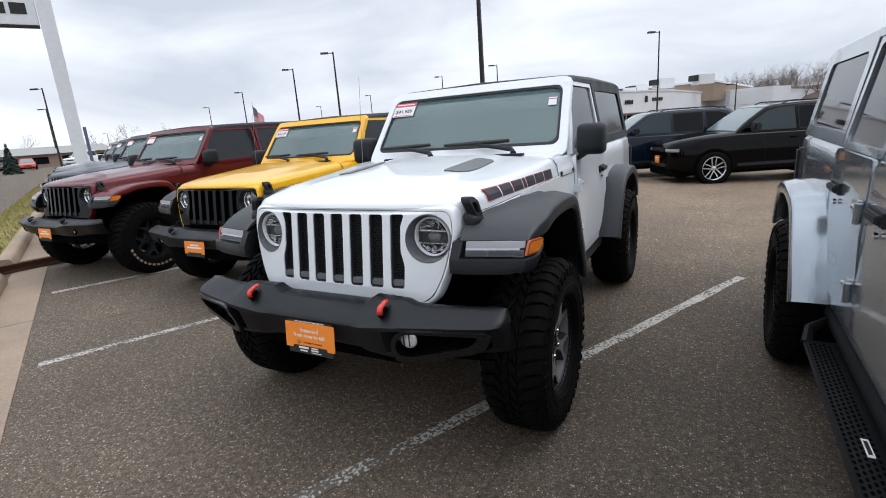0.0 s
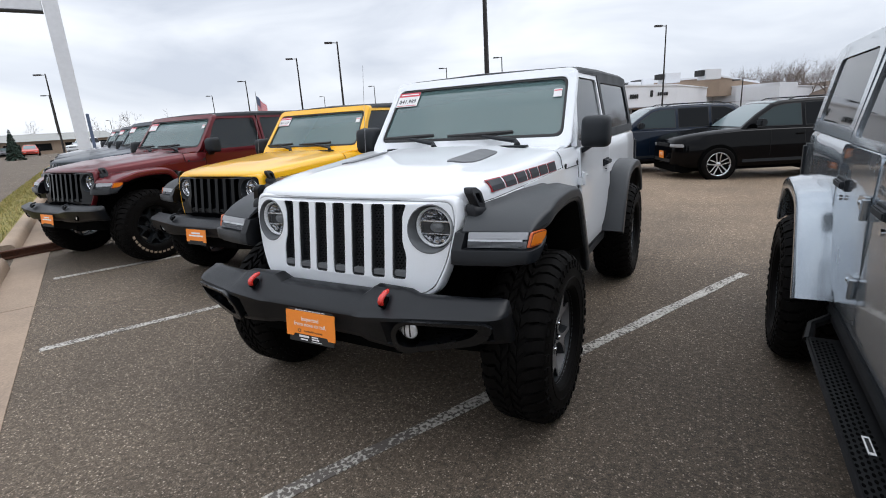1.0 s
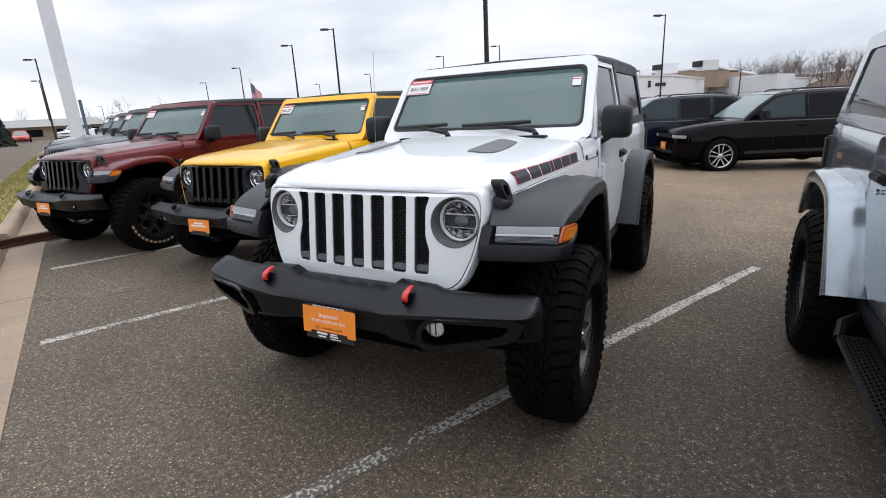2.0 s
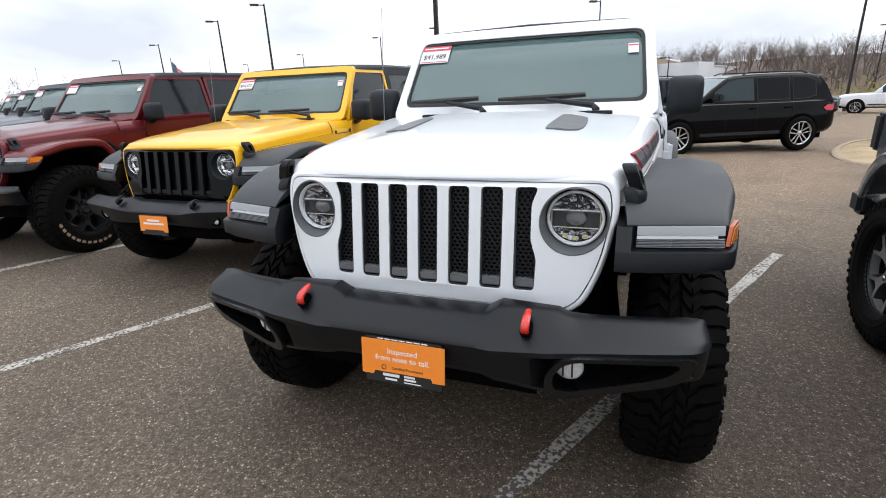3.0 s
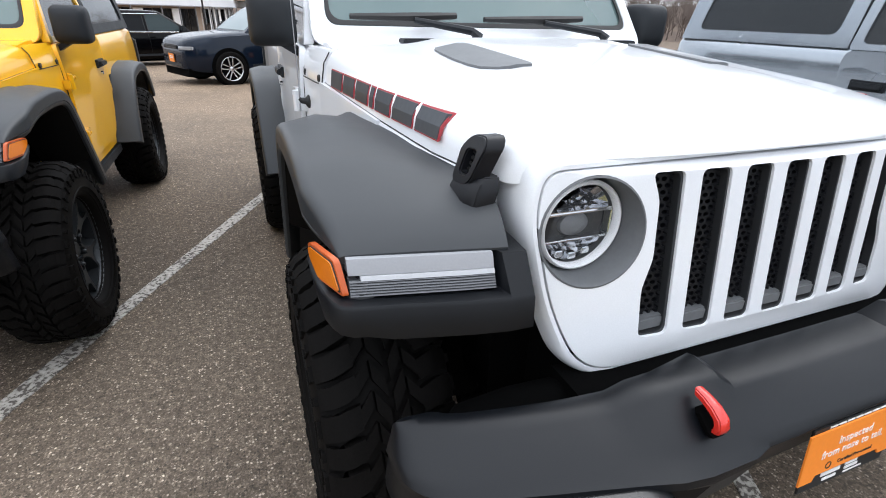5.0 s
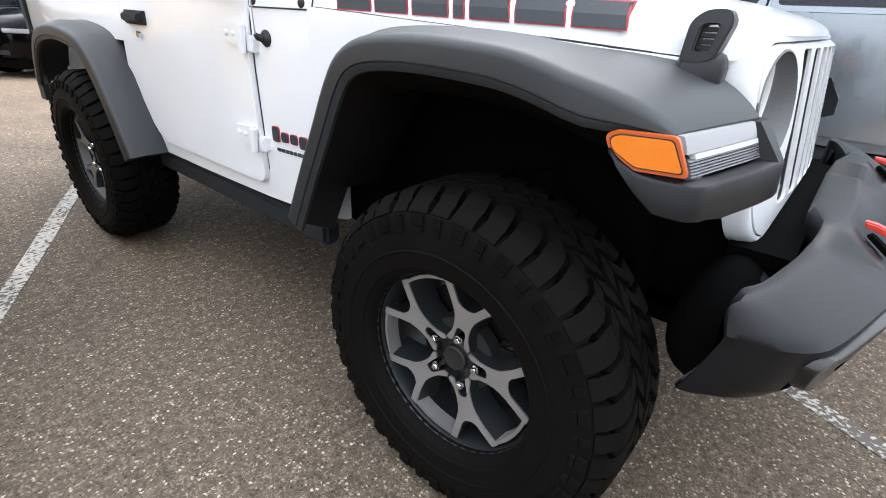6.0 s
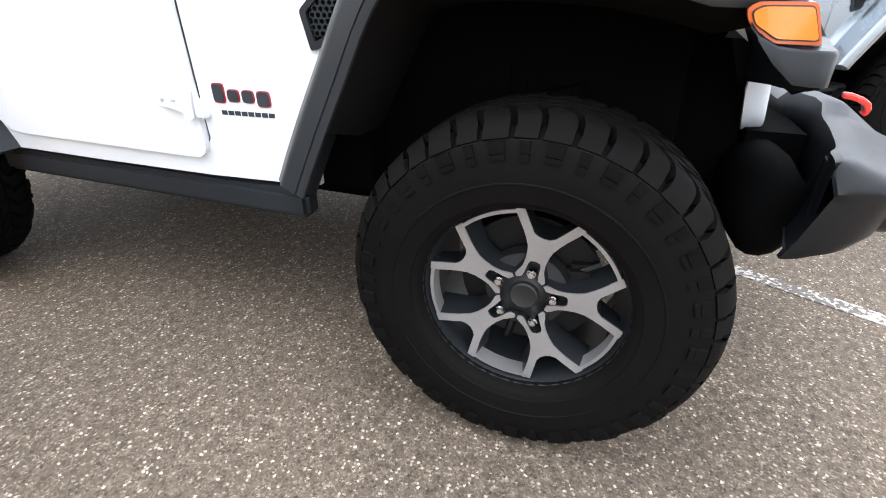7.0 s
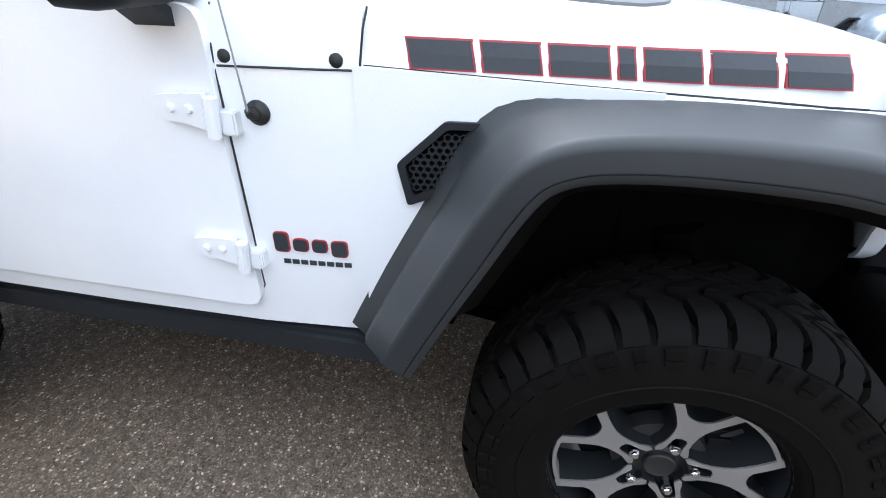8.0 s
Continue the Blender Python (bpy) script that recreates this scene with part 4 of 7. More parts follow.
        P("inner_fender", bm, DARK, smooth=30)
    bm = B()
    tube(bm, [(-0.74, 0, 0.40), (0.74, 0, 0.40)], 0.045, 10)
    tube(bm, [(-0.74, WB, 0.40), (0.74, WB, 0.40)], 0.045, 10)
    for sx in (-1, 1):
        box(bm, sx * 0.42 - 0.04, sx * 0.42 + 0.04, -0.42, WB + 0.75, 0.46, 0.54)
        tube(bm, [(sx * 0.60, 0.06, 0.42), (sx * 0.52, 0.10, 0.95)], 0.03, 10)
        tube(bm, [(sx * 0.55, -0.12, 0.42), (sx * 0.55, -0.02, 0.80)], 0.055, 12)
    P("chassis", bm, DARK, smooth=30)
    # rough underfloor parts, added to block light from the car's far side
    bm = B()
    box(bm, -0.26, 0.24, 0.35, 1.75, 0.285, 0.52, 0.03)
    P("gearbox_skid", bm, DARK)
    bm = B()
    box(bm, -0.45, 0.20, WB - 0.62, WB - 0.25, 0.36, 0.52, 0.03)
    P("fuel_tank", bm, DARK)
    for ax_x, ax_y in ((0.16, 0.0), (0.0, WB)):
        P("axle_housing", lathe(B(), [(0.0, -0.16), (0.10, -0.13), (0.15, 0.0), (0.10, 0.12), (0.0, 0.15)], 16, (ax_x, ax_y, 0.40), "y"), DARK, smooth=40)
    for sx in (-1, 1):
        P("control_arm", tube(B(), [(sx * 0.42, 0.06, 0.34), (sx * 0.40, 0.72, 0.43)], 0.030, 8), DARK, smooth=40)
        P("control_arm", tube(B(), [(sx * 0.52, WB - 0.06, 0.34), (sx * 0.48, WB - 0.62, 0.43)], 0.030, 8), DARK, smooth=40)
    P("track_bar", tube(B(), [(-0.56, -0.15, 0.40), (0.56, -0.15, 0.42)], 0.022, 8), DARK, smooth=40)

    # front fenders
    def fender(sx):
        bm = flare(ARCH_F, sx, 0.0, lambda y: curve_at([(-0.44, 0.622), (-0.36, 0.610), (-0.2, 0.645), (0.2, 0.69), (0.35, 0.715), (0.6, 0.745)], y), lambda y: curve_at([(-0.436, 0.889), (-0.366, 0.906), (-0.28, 0.924), (-0.1, 0.925)], y), back=0.112, swept=True)
        fl = P("fender_flare", bm, flares, smooth=32)
        bm = flare([q for q in ARCH_F if q[0] < 0 or q[1] > 0.74], sx, 0.0, lambda y: curve_at([(-0.44, 0.622), (-0.36, 0.610), (-0.2, 0.645), (0.2, 0.69), (0.35, 0.715), (0.6, 0.745)], y), lambda y: curve_at([(-0.436, 0.889), (-0.366, 0.906), (-0.28, 0.924), (-0.1, 0.925)], y), back=0.112, swept=True, liner=True)
        P("arch_liner", bm, RUBBER, fl, smooth=40)
        # inner skin of the well, with its shade put into the colour
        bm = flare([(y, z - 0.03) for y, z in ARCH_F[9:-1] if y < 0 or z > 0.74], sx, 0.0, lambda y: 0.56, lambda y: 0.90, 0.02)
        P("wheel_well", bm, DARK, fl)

        # lamp housing under the nose of the fender: a slanting ledge that carries the lens, with a raised inner end
        def lens_low(x):
            return curve_at([(0.585, -0.472), (0.685, -0.4565), (0.862, -0.4195), (0.886, -0.414), (0.900, -0.398)], x)

        def lens_y(x, z):
            return lens_low(x) + 0.40 * (z - 0.937)
        bm = B()
        rings = []
        for x in (0.594, 0.600, 0.636, 0.646, 0.70, 0.76, 0.82):
            f = lens_low(x)
            full = max(0.0, min(1.0, (0.646 - x) / 0.010))
            e = curve_at([(0.594, 0.024), (0.62, 0.030), (0.70, 0.029), (0.82, 0.024)], x)
            rings.append([(sx * x, f - e + 0.036, 0.856), (sx * x, f - e - 0.004, 0.872), (sx * x, f - e, 0.926), (sx * x, f - e + 0.004, 0.932), (sx * x, f + lerp(0.022, 0.006 - e, full), 0.935), (sx * x, f + lerp(0.042, 0.018, full), 0.992), (sx * x, f + 0.06, 0.996), (sx * x, -0.325, 1.0), (sx * x, -0.36, 0.94), (sx * x, -0.40, 0.868)])
        # round the outer corner and back along the side, where the underside rises
        deep = Vector((0.80, -0.345))
        for x, y, low, top in ((0.862, -0.4455, 0.871, 0.934), (0.884, -0.441, 0.872, 0.934), (0.901, -0.430, 0.873, 0.934), (0.911, -0.410, 0.875, 0.935), (0.918, -0.385, 0.878, 0.936), (0.924, -0.352, 0.905, 0.940), (0.929, -0.322, 0.938, 0.955), (0.930, -0.308, 0.960, 0.970)):
            o = Vector((x, y))
            d = (deep - o).normalized()
            ring = []
            for q, z in ((0.020, low), (0.0, low + 0.008), (0.0, top - 0.007), (0.004, top - 0.002), (0.026, top + 0.001), (0.064, max(0.985, top)), (0.070, 0.990), (None, 0.996), (None, 0.94), (None, low)):
                p = deep if q is None else o + d * q
                ring.append((sx * p.x, p.y, z))
            rings.append(ring)
        loft(bm, rings)
        P("lamp_housing", bm, BUMPERP, fl, smooth=40)
        XS = (0.650, 0.70, 0.76, 0.82, 0.862, 0.880)
        bm = B()
        loft(bm, [[(sx * x, lens_y(x, 0.969), 0.969), (sx * x, lens_y(x, 0.982) - 0.001, 0.982), (sx * x, lens_y(x, 0.993), 0.993), (sx * x, lens_low(x) + 0.045, 0.994), (sx * x, lens_low(x) + 0.045, 0.969)] for x in XS])
        P("turn_lamp", bm, surf_lamp, fl, lab="satin grey running lamp", smooth=30)
        bm = B()
        loft(bm, [[(sx * x, lens_y(x, 0.961) - 0.0015, 0.961), (sx * x, lens_y(x, 0.968) - 0.0015, 0.968), (sx * x, lens_low(x) + 0.02, 0.968), (sx * x, lens_low(x) + 0.02, 0.961)] for x in XS[:-1]])
        P("light_guide", bm, surf_guide, fl)
        for k in range(6):
            z = 0.9365 + k * 0.0041
            bm = B()
            loft(bm, [[(sx * x, lens_y(x, z) + 0.002, z), (sx * x, lens_y(x, z) - 0.001, z + 0.002), (sx * x, lens_y(x, z) + 0.002, z + 0.0039), (sx * x, lens_low(x) + 0.03, z + 0.0039), (sx * x, lens_low(x) + 0.03, z)] for x in XS])
            P("lamp_rib", bm, surf_rib, fl, smooth=None)
        o = rounded([(-0.414, 0.938), (-0.345, 0.941), (-0.306, 0.966), (-0.298, 0.986), (-0.312, 0.995), (-0.390, 0.995)], 0.008, 3)

        def ax(y):
            return curve_at([(-0.435, 0.878), (-0.414, 0.888), (-0.386, 0.898), (-0.35, 0.914), (-0.30, 0.923)], y)
        bm = sheet(B(), o, [], lambda u, v, w: (sx * (ax(u) + w), u, v), -0.007, 0.003)
        sm = P("side_marker", bm, surf_amber, fl, lab="amber side marker lens", bevel=0.002)
        ctr = (-0.360, 0.969)
        for nm, k, off, mt in (("lens_edge", 0.13, 0.0045, INK), ("lens", 0.18, 0.0062, AMBER)):
            bm = sheet(B(), [(lerp(u, ctr[0], k * 0.8), lerp(v, ctr[1], k * 1.3)) for u, v in o], [], lambda u, v, w: (sx * (ax(u) + w), u, v), -0.005, off)
            P(nm, bm, mt, sm)

    both(fender)

    def rear_flare(sx):
        bm = flare(ARCH_R, sx, WB, lambda y: 0.77, lambda y: 0.925)
        P("fender_flare", bm, flares, smooth=50)

    both(rear_flare)

    # tub: cowl, sills and rear quarters as one shell
    end = 3.808 if four_door else 3.259
    bm = B()
    prof = [(0.690, 0.50), (0.768, 0.53), (0.778, 0.70), (0.783, 0.95), (0.778, 1.12), (0.765, 1.20), (0.742, 1.228)]

    def ring_at(y, k=1.0, lo=0.0):
        half = [(x * k, max(z, lo)) for x, z in prof]
        return [(x, y, z) for x, z in half] + [(-x, y, z) for x, z in reversed(half)]

    loft(bm, [ring_at(0.62, 0.955), ring_at(0.70, 0.968), ring_at(0.90, 0.99), ring_at(1.3, 1.0), ring_at(WB - 0.52, 1.0)])
    tub = P("tub", bm, body, smooth=35)
    bm = B()
    loft(bm, [ring_at(WB - 0.52, 1.0, 0.965), ring_at(WB + 0.46, 1.0, 0.965)])
    loft(bm, [ring_at(WB + 0.46, 1.0, 0.62), ring_at(end - 0.04, 0.995, 0.62), ring_at(end, 0.97, 0.64)])
    P("rear_quarter", bm, body, smooth=35)
    # front side panel ahead of the doors
    def cowl_side(sx):
        bm = B()
        o = [(0.10, 1.104), (0.30, 1.113), (0.635, 1.130), (0.635, 0.53), (0.605, 0.545), (0.55, 0.66), (0.49, 0.80), (0.42, 0.93), (0.36, 1.02), (0.28, 1.07), (0.10, 1.085)]
        loft(bm, [[(sx * (cowl_x(y) - d), y, z) for y, z in o] for d in (0.0, 0.02)])
        P("cowl_side", bm, body, tub, smooth=30)
        bm = B()
        box(bm, sx * 0.735 - 0.03, sx * 0.735 + 0.035, 0.60, WB - 0.50, 0.438, 0.515, 0.014)
        P("rock_rail", bm, PLASTIC, tub)

    both(cowl_side)

    def ledge(sx):
        bm = B()
        rings = []
        for y in (-0.40, -0.36, -0.28, -0.18, -0.06, 0.06, 0.16):
            w, zl = hood_w(y), hood_low(y) - 0.0025
            yy = nose(w, y)
            rings.append([(sx * (w - 0.03), yy, zl), (sx * (w + 0.001), yy, zl), (sx * (w + 0.005), yy, zl - 0.006), (sx * (w + 0.008), yy, zl - 0.03), (sx * (w + 0.006), yy, zl - 0.055), (sx * (w - 0.03), yy, zl - 0.055)])
        P("fender_ledge", loft(bm, rings), body, hood, smooth=40)

    both(ledge)

    # doors with frames and panes
    d0 = 0.885
    spans = [(d0, d0 + 0.98)] if not four_door else [(d0, d0 + 1.045), (d0 + 1.055, d0 + 1.74)]

    def door(sx, a, b, second):
        bm = B()
        bb = b
        cut = 0.20 if (second or not four_door) else 0.0
        o = rounded([(a, 0.585), (bb - cut, 0.585), (bb, 0.78), (bb, 1.222), (a + 0.014, 1.222), (a, 0.90)], 0.05, 4)
        secs = []
        for d in (0.0, 0.02):
            secs.append([(sx * (curve_at([(0.5, 0.772), (0.70, 0.782), (0.95, 0.789), (1.12, 0.783), (1.24, 0.766)], z) + (0.004 if d == 0 else -0.02)), y, z) for y, z in o])
        loft(bm, secs)
        dr = P("door", bm, body, smooth=30)
        # window frame and pane lean in
        def wx(z):
            return lerp(0.758, 0.668, (z - 1.22) / 0.46)
        fa = a + 0.02
        fo = [(fa, 1.225), (bb, 1.225), (bb - 0.02, 1.69), (fa + 0.27, 1.69)]
        fi = [(fa + 0.055, 1.255), (bb - 0.045, 1.255), (bb - 0.06, 1.655), (fa + 0.295, 1.655)]
        if second:
            fo = [(a, 1.225), (bb, 1.225), (bb - 0.03, 1.69), (a + 0.0, 1.69)]
            fi = [(a + 0.04, 1.255), (bb - 0.05, 1.255), (bb - 0.08, 1.655), (a + 0.04, 1.655)]
        bm = sheet(B(), rounded(fo, 0.02), [rounded(fi, 0.035)], lambda u, v, w: (sx * (wx(v) + w), u, v), 0.0, -0.035)
        P("window_frame", bm, body, dr, smooth=30)
        bm = sheet(B(), rounded([(lerp(u, sum(p[0] for p in fi) / 4, -0.03), lerp(v, 1.45, -0.04)) for u, v in fi], 0.03), [], lambda u, v, w: (sx * (wx(v) + w), u, v), -0.012, -0.016)
        P("window_pane", bm, TINT, dr, smooth=30)
        # handle
        bm = B()
        hy = bb - 0.17
        box(bm, sx * 0.80 - 0.012, sx * 0.80 + 0.016, hy - 0.075, hy + 0.075, 1.045, 1.075, 0.005)
        box(bm, sx * 0.785 - 0.01, sx * 0.785 + 0.01, hy - 0.085, hy + 0.085, 1.035, 1.085, 0.003)
        P("door_handle", bm, PLASTIC, dr)
        bm = lathe(B(), [(0.0, 0.0), (0.012, 0.0), (0.012, 0.012), (0.0, 0.012)], 14, (sx * 0.786 if sx > 0 else sx * 0.798, hy - 0.02, 1.0), "x")
        P("lock", bm, CHROME, dr)
        # hinges
        for hz in (0.742, 1.042):
            bm = B()
            o = [(a - 0.006, hz - 0.035), (a + 0.004, hz + 0.035), (a + 0.04, hz + 0.034), (a + 0.100, hz + 0.028), (a + 0.106, hz - 0.006), (a + 0.085, hz - 0.018), (a + 0.04, hz - 0.024)]
            loft(bm, [[(sx * (0.786 + d), y + 0.02, z) for y, z in o] for d in (0.0, 0.016)])
            for yy in (0.035, 0.072):
                lathe(bm, [(0.0, sx * 0.024), (0.007, sx * 0.023), (0.010, sx * 0.015), (0.0, sx * 0.015)], 10, (sx * 0.786, a + 0.02 + yy, hz + 0.006), "x")
            tube(bm, [(sx * 0.803, a + 0.012, hz - 0.045), (sx * 0.803, a + 0.005, hz + 0.030)], 0.013, 10)
            box(bm, sx * 0.78 - 0.012, sx * 0.78 + 0.022, a - 0.028, a + 0.006, hz - 0.044, hz + 0.004, 0.004)
            P("hinge", bm, body, dr, bevel=0.003)
        return dr

    for a, b in spans:
        for sx in (-1, 1):
            door(sx, a, b, a > d0)

    # windscreen frame, glass
    def wy(z):
        return lerp(0.785, 1.15, (z - 1.235) / 0.47)
    fo = rounded([(-0.735, 1.225), (0.735, 1.225), (0.684, 1.715), (-0.684, 1.715)], 0.06, 5)
    fi = rounded([(-0.676, 1.294), (0.676, 1.294), (0.640, 1.660), (-0.640, 1.660)], 0.05, 5)
    bm = sheet(B(), dense(fo), [dense(fi)], lambda u, v, w: (u, wy(v) + w + 0.05 * (abs(u) / 0.7) ** 2, v), 0.0, 0.055)
    ws = P("windscreen_frame", bm, body, smooth=35, bevel=0.006)
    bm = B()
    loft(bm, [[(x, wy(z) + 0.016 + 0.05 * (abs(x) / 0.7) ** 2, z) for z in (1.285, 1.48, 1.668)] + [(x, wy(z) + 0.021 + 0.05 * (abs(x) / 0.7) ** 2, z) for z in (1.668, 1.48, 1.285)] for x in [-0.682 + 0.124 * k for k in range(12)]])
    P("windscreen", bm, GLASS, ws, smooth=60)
    bm = sheet(B(), dense(rounded([(-0.673, 1.296), (0.673, 1.296), (0.638, 1.657), (-0.638, 1.657)], 0.05, 5)), [dense(rounded([(-0.658, 1.312), (0.658, 1.312), (0.626, 1.646), (-0.626, 1.646)], 0.05, 5))], lambda u, v, w: (u, wy(v) + w + 0.05 * (abs(u) / 0.7) ** 2, v), 0.006, 0.0135)
    P("glass_border", bm, INK, ws, smooth=30)
    # cowl top and wipers
    bm = B()
    loft(bm, [[(x, 0.615, 1.20), (x, 0.615, hood_z(x * 0.9, 0.62) - 0.012), (x, 0.76, 1.243), (x, 0.83, 1.243), (x, 0.83, 1.15)] for x in (-0.70, -0.4, 0, 0.4, 0.70)])
    P("cowl_top", bm, body, smooth=30)
    bm = B()
    box(bm, -0.46, 0.52, 0.635, 0.70, 1.245, 1.262, 0.004)
    P("cowl_vent", bm, PLASTIC)
    for px, ex in ((-0.14, -0.60), (0.44, -0.08)):
        bm = B()
        tube(bm, [(px, 0.72, 1.262), (px - 0.02, 0.745, 1.285), (lerp(px, ex, 0.5), 0.793, 1.318)], [0.020, 0.015, 0.011], 8)
        w = P("wiper", bm, PLASTIC)
        bm = B()
        tube(bm, [(lerp(px, ex, 0.12), 0.822, 1.335), (lerp(px, ex, 0.5), 0.807, 1.327), (ex, 0.811 + 0.03 * abs(ex), 1.325)], [0.012, 0.017, 0.010], 6)
        P("wiper_blade", bm, INK, w)

    # roof and rear pillars
    bm = B()
    ys = [1.205, 1.215, 1.25, 1.4, 2.0, end - 0.25, end - 0.08, end - 0.03]
    zt = [1.700, 1.716, 1.724, 1.736, 1.750, 1.750, 1.742, 1.72]
    rings = []
    for y, z in zip(ys, zt):
        rings.append([(0.672, y, 1.685), (0.668, y, z - 0.03), (0.64, y, z - 0.008), (0.55, y, z), (0, y, z + 0.012), (-0.55, y, z), (-0.64, y, z - 0.008), (-0.668, y, z - 0.03), (-0.672, y, 1.685)])
    loft(bm, rings)
    P("hard_top", bm, roof, smooth=40)
    b_end = spans[-1][1]

    def side_top(sx):
        def wx(z):
            return lerp(0.758, 0.672, (z - 1.22) / 0.47)
        fo = [(b_end + 0.008, 1.228), (end - 0.02, 1.228), (end - 0.10, 1.70), (b_end - 0.012, 1.70)]
        fi = [(b_end + 0.09, 1.29), (end - 0.15, 1.29), (end - 0.22, 1.64), (b_end + 0.07, 1.64)]
        bm = sheet(B(), fo, [rounded(fi, 0.05)], lambda u, v, w: (sx * (wx(v) + w), u, v), 0.0, -0.03)
        tp = P("rear_pillar", bm, roof, smooth=30)
        bm = sheet(B(), rounded([(lerp(u, (b_end + end) / 2, -0.03), lerp(v, 1.46, -0.05)) for u, v in fi], 0.05), [], lambda u, v, w: (sx * (wx(v) + w), u, v), -0.010, -0.015)
        P("quarter_glass", bm, TINT, tp, smooth=30)

    both(side_top)
    # tail: gate, glass, lamps, spare wheel
    bm = B()
    box(bm, -0.66, 0.66, end - 0.02, end + 0.02, 0.66, 1.22, 0.02)
    P("tail_gate", bm, body)
    bm = B()
    loft(bm, [[(x * k, end - 0.02 - d, z) for k, d, z in ((1.0, 0.0, 1.23), (0.93, 0.09, 1.70))] + [(x * k, end - 0.045 - d, z) for k, d, z in ((0.93, 0.09, 1.70), (1.0, 0.0, 1.23))] for x in (-0.66, 0.66)])
    P("rear_glass", bm, TINT, smooth=None)
    for sx in (-1, 1):
        bm = B()
        box(bm, sx * 0.72 - 0.07, sx * 0.72 + 0.07, end - 0.03, end + 0.06, 0.92, 1.14, 0.015)
        tl = P("tail_lamp", bm, PLASTIC)
        bm = B()
        box(bm, sx * 0.72 - 0.05, sx * 0.72 + 0.05, end + 0.05, end + 0.068, 0.945, 1.115, 0.008)
        P("lens", bm, CARDRED, tl)
    bm = B()
    box(bm, -0.80, 0.80, end + 0.0, end + 0.16, 0.50, 0.66, 0.03)
    P("rear_bumper", bm, PLASTIC)
    for o in wheel(car, 0.0001, 0, 0, R, 0, wheel_style):
        o.matrix_local = pose(0.04, end + 0.17, 0.98 + z0, 0, 0, 90)

    # cabin: seats, dash, wheel
    bm = B()
    loft(bm, [[(x, 0.80, 1.22), (x, 0.98, 1.26), (x, 1.12, 1.22), (x, 1.12, 0.85), (x, 0.80, 0.85)] for x in (-0.66, 0.66)])
    P("dashboard", bm, FABRIC, smooth=30, bevel=0.02)
    bm = B()
    lathe(bm, [(0.185, 0.0), (0.20, 0.012), (0.185, 0.024), (0.17, 0.012)], 28, (0, 0, 0), "y")
    box(bm, -0.17, 0.17, 0.005, 0.02, -0.03, 0.03)
    bmesh.ops.transform(bm, matrix=pose(0.36, 1.26, 1.18, 25, 0, 0), verts=bm.verts)
    P("steering_wheel", bm, FABRIC)
    for sy in ((1.62, 2.35) if not four_door else (1.62, 2.5)):
        for sx in (-0.36, 0.36):
            bm = B()
            loft(bm, [[(sx + q * w, y, z) for q in (-1, -0.6, 0.6, 1)] + [(sx + q * w, y + 0.12, z) for q in (1, 0.6, -0.6, -1)] for y, z, w in ((sy - 0.05, 0.85, 0.25), (sy + 0.0, 1.1, 0.25), (sy + 0.07, 1.34, 0.20), (sy + 0.09, 1.38, 0.12), (sy + 0.10, 1.42, 0.10), (sy + 0.11, 1.44, 0.14), (sy + 0.12, 1.56, 0.13), (sy + 0.12, 1.59, 0.08))])
            P("seat", bm, FABRIC, smooth=50)
    bm = B()
    box(bm, -0.12, 0.12, 1.14, 1.16, 1.57, 1.63, 0.015)
    P("rear_mirror", bm, INK)
    bm = B()
    for sx in (-1, 1):
        tube(bm, [(sx * 0.60, 1.9, 1.1), (sx * 0.60, 1.92, 1.62), (sx * 0.55, 1.93, 1.68), (0, 1.93, 1.69)], 0.035, 8)
    P("roll_bar", bm, FABRIC)

    # door mirrors
    def side_mirror(sx):
        bm = B()
        rings = []
        for y, k in ((0.895, 0.50), (0.907, 0.80), (0.927, 0.94), (0.975, 1.0), (1.030, 0.98)):
            o = rounded([(-0.085 * k, -0.095 * k), (0.085 * k, -0.095 * k), (0.082 * k, 0.095 * k), (-0.080 * k, 0.095 * k)], 0.035, 3)
            rings.append([(sx * (0.853 + u), y, 1.312 + v) for u, v in o])
        loft(bm, rings)
        mr = P("mirror", bm, PLASTIC, smooth=50)
        bm = B()
        loft(bm, [[(sx * x, y, z) for y, z in ((0.93 + d, 1.235 + e), (1.01 + d, 1.235 + e), (1.01 + d, 1.205 + e), (0.93 + d, 1.205 + e))] for x, d, e in ((0.76, 0.02, -0.03), (0.81, 0.01, 0.0), (0.85, 0.0, 0.025))])
        P("mirror_arm", bm, PLASTIC, mr)
        bm = B()
        box(bm, sx * 0.853 - 0.07, sx * 0.853 + 0.07, 1.028, 1.034, 1.24, 1.385, 0.002)
        P("mirror_glass", bm, CHROME, mr)

    both(side_mirror)

    # bumper, fog lamps, hooks
    bp = P("bumper", bumper_mesh(black_grille), BUMPERP, lab="grained black front bumper", smooth=26)
    if black_grille:
        bm = B()
        loft(bm, [[(x, y, z) for y, z in ((f, 0.605), (f + 0.012, 0.54), (f + 0.05, 0.475), (f + 0.12, 0.46), (f + 0.12, 0.605))] for x, f in ((-0.72, -0.53), (-0.60, -0.585), (-0.40, -0.632), (0.0, -0.65), (0.40, -0.632), (0.60, -0.585), (0.72, -0.53))])
        P("valance", bm, DARK, bp, smooth=40)
    # core whose near-black colour holds the shade behind the bumper
    bm = B()
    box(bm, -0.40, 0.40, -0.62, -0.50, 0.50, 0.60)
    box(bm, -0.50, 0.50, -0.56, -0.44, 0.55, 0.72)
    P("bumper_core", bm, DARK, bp)

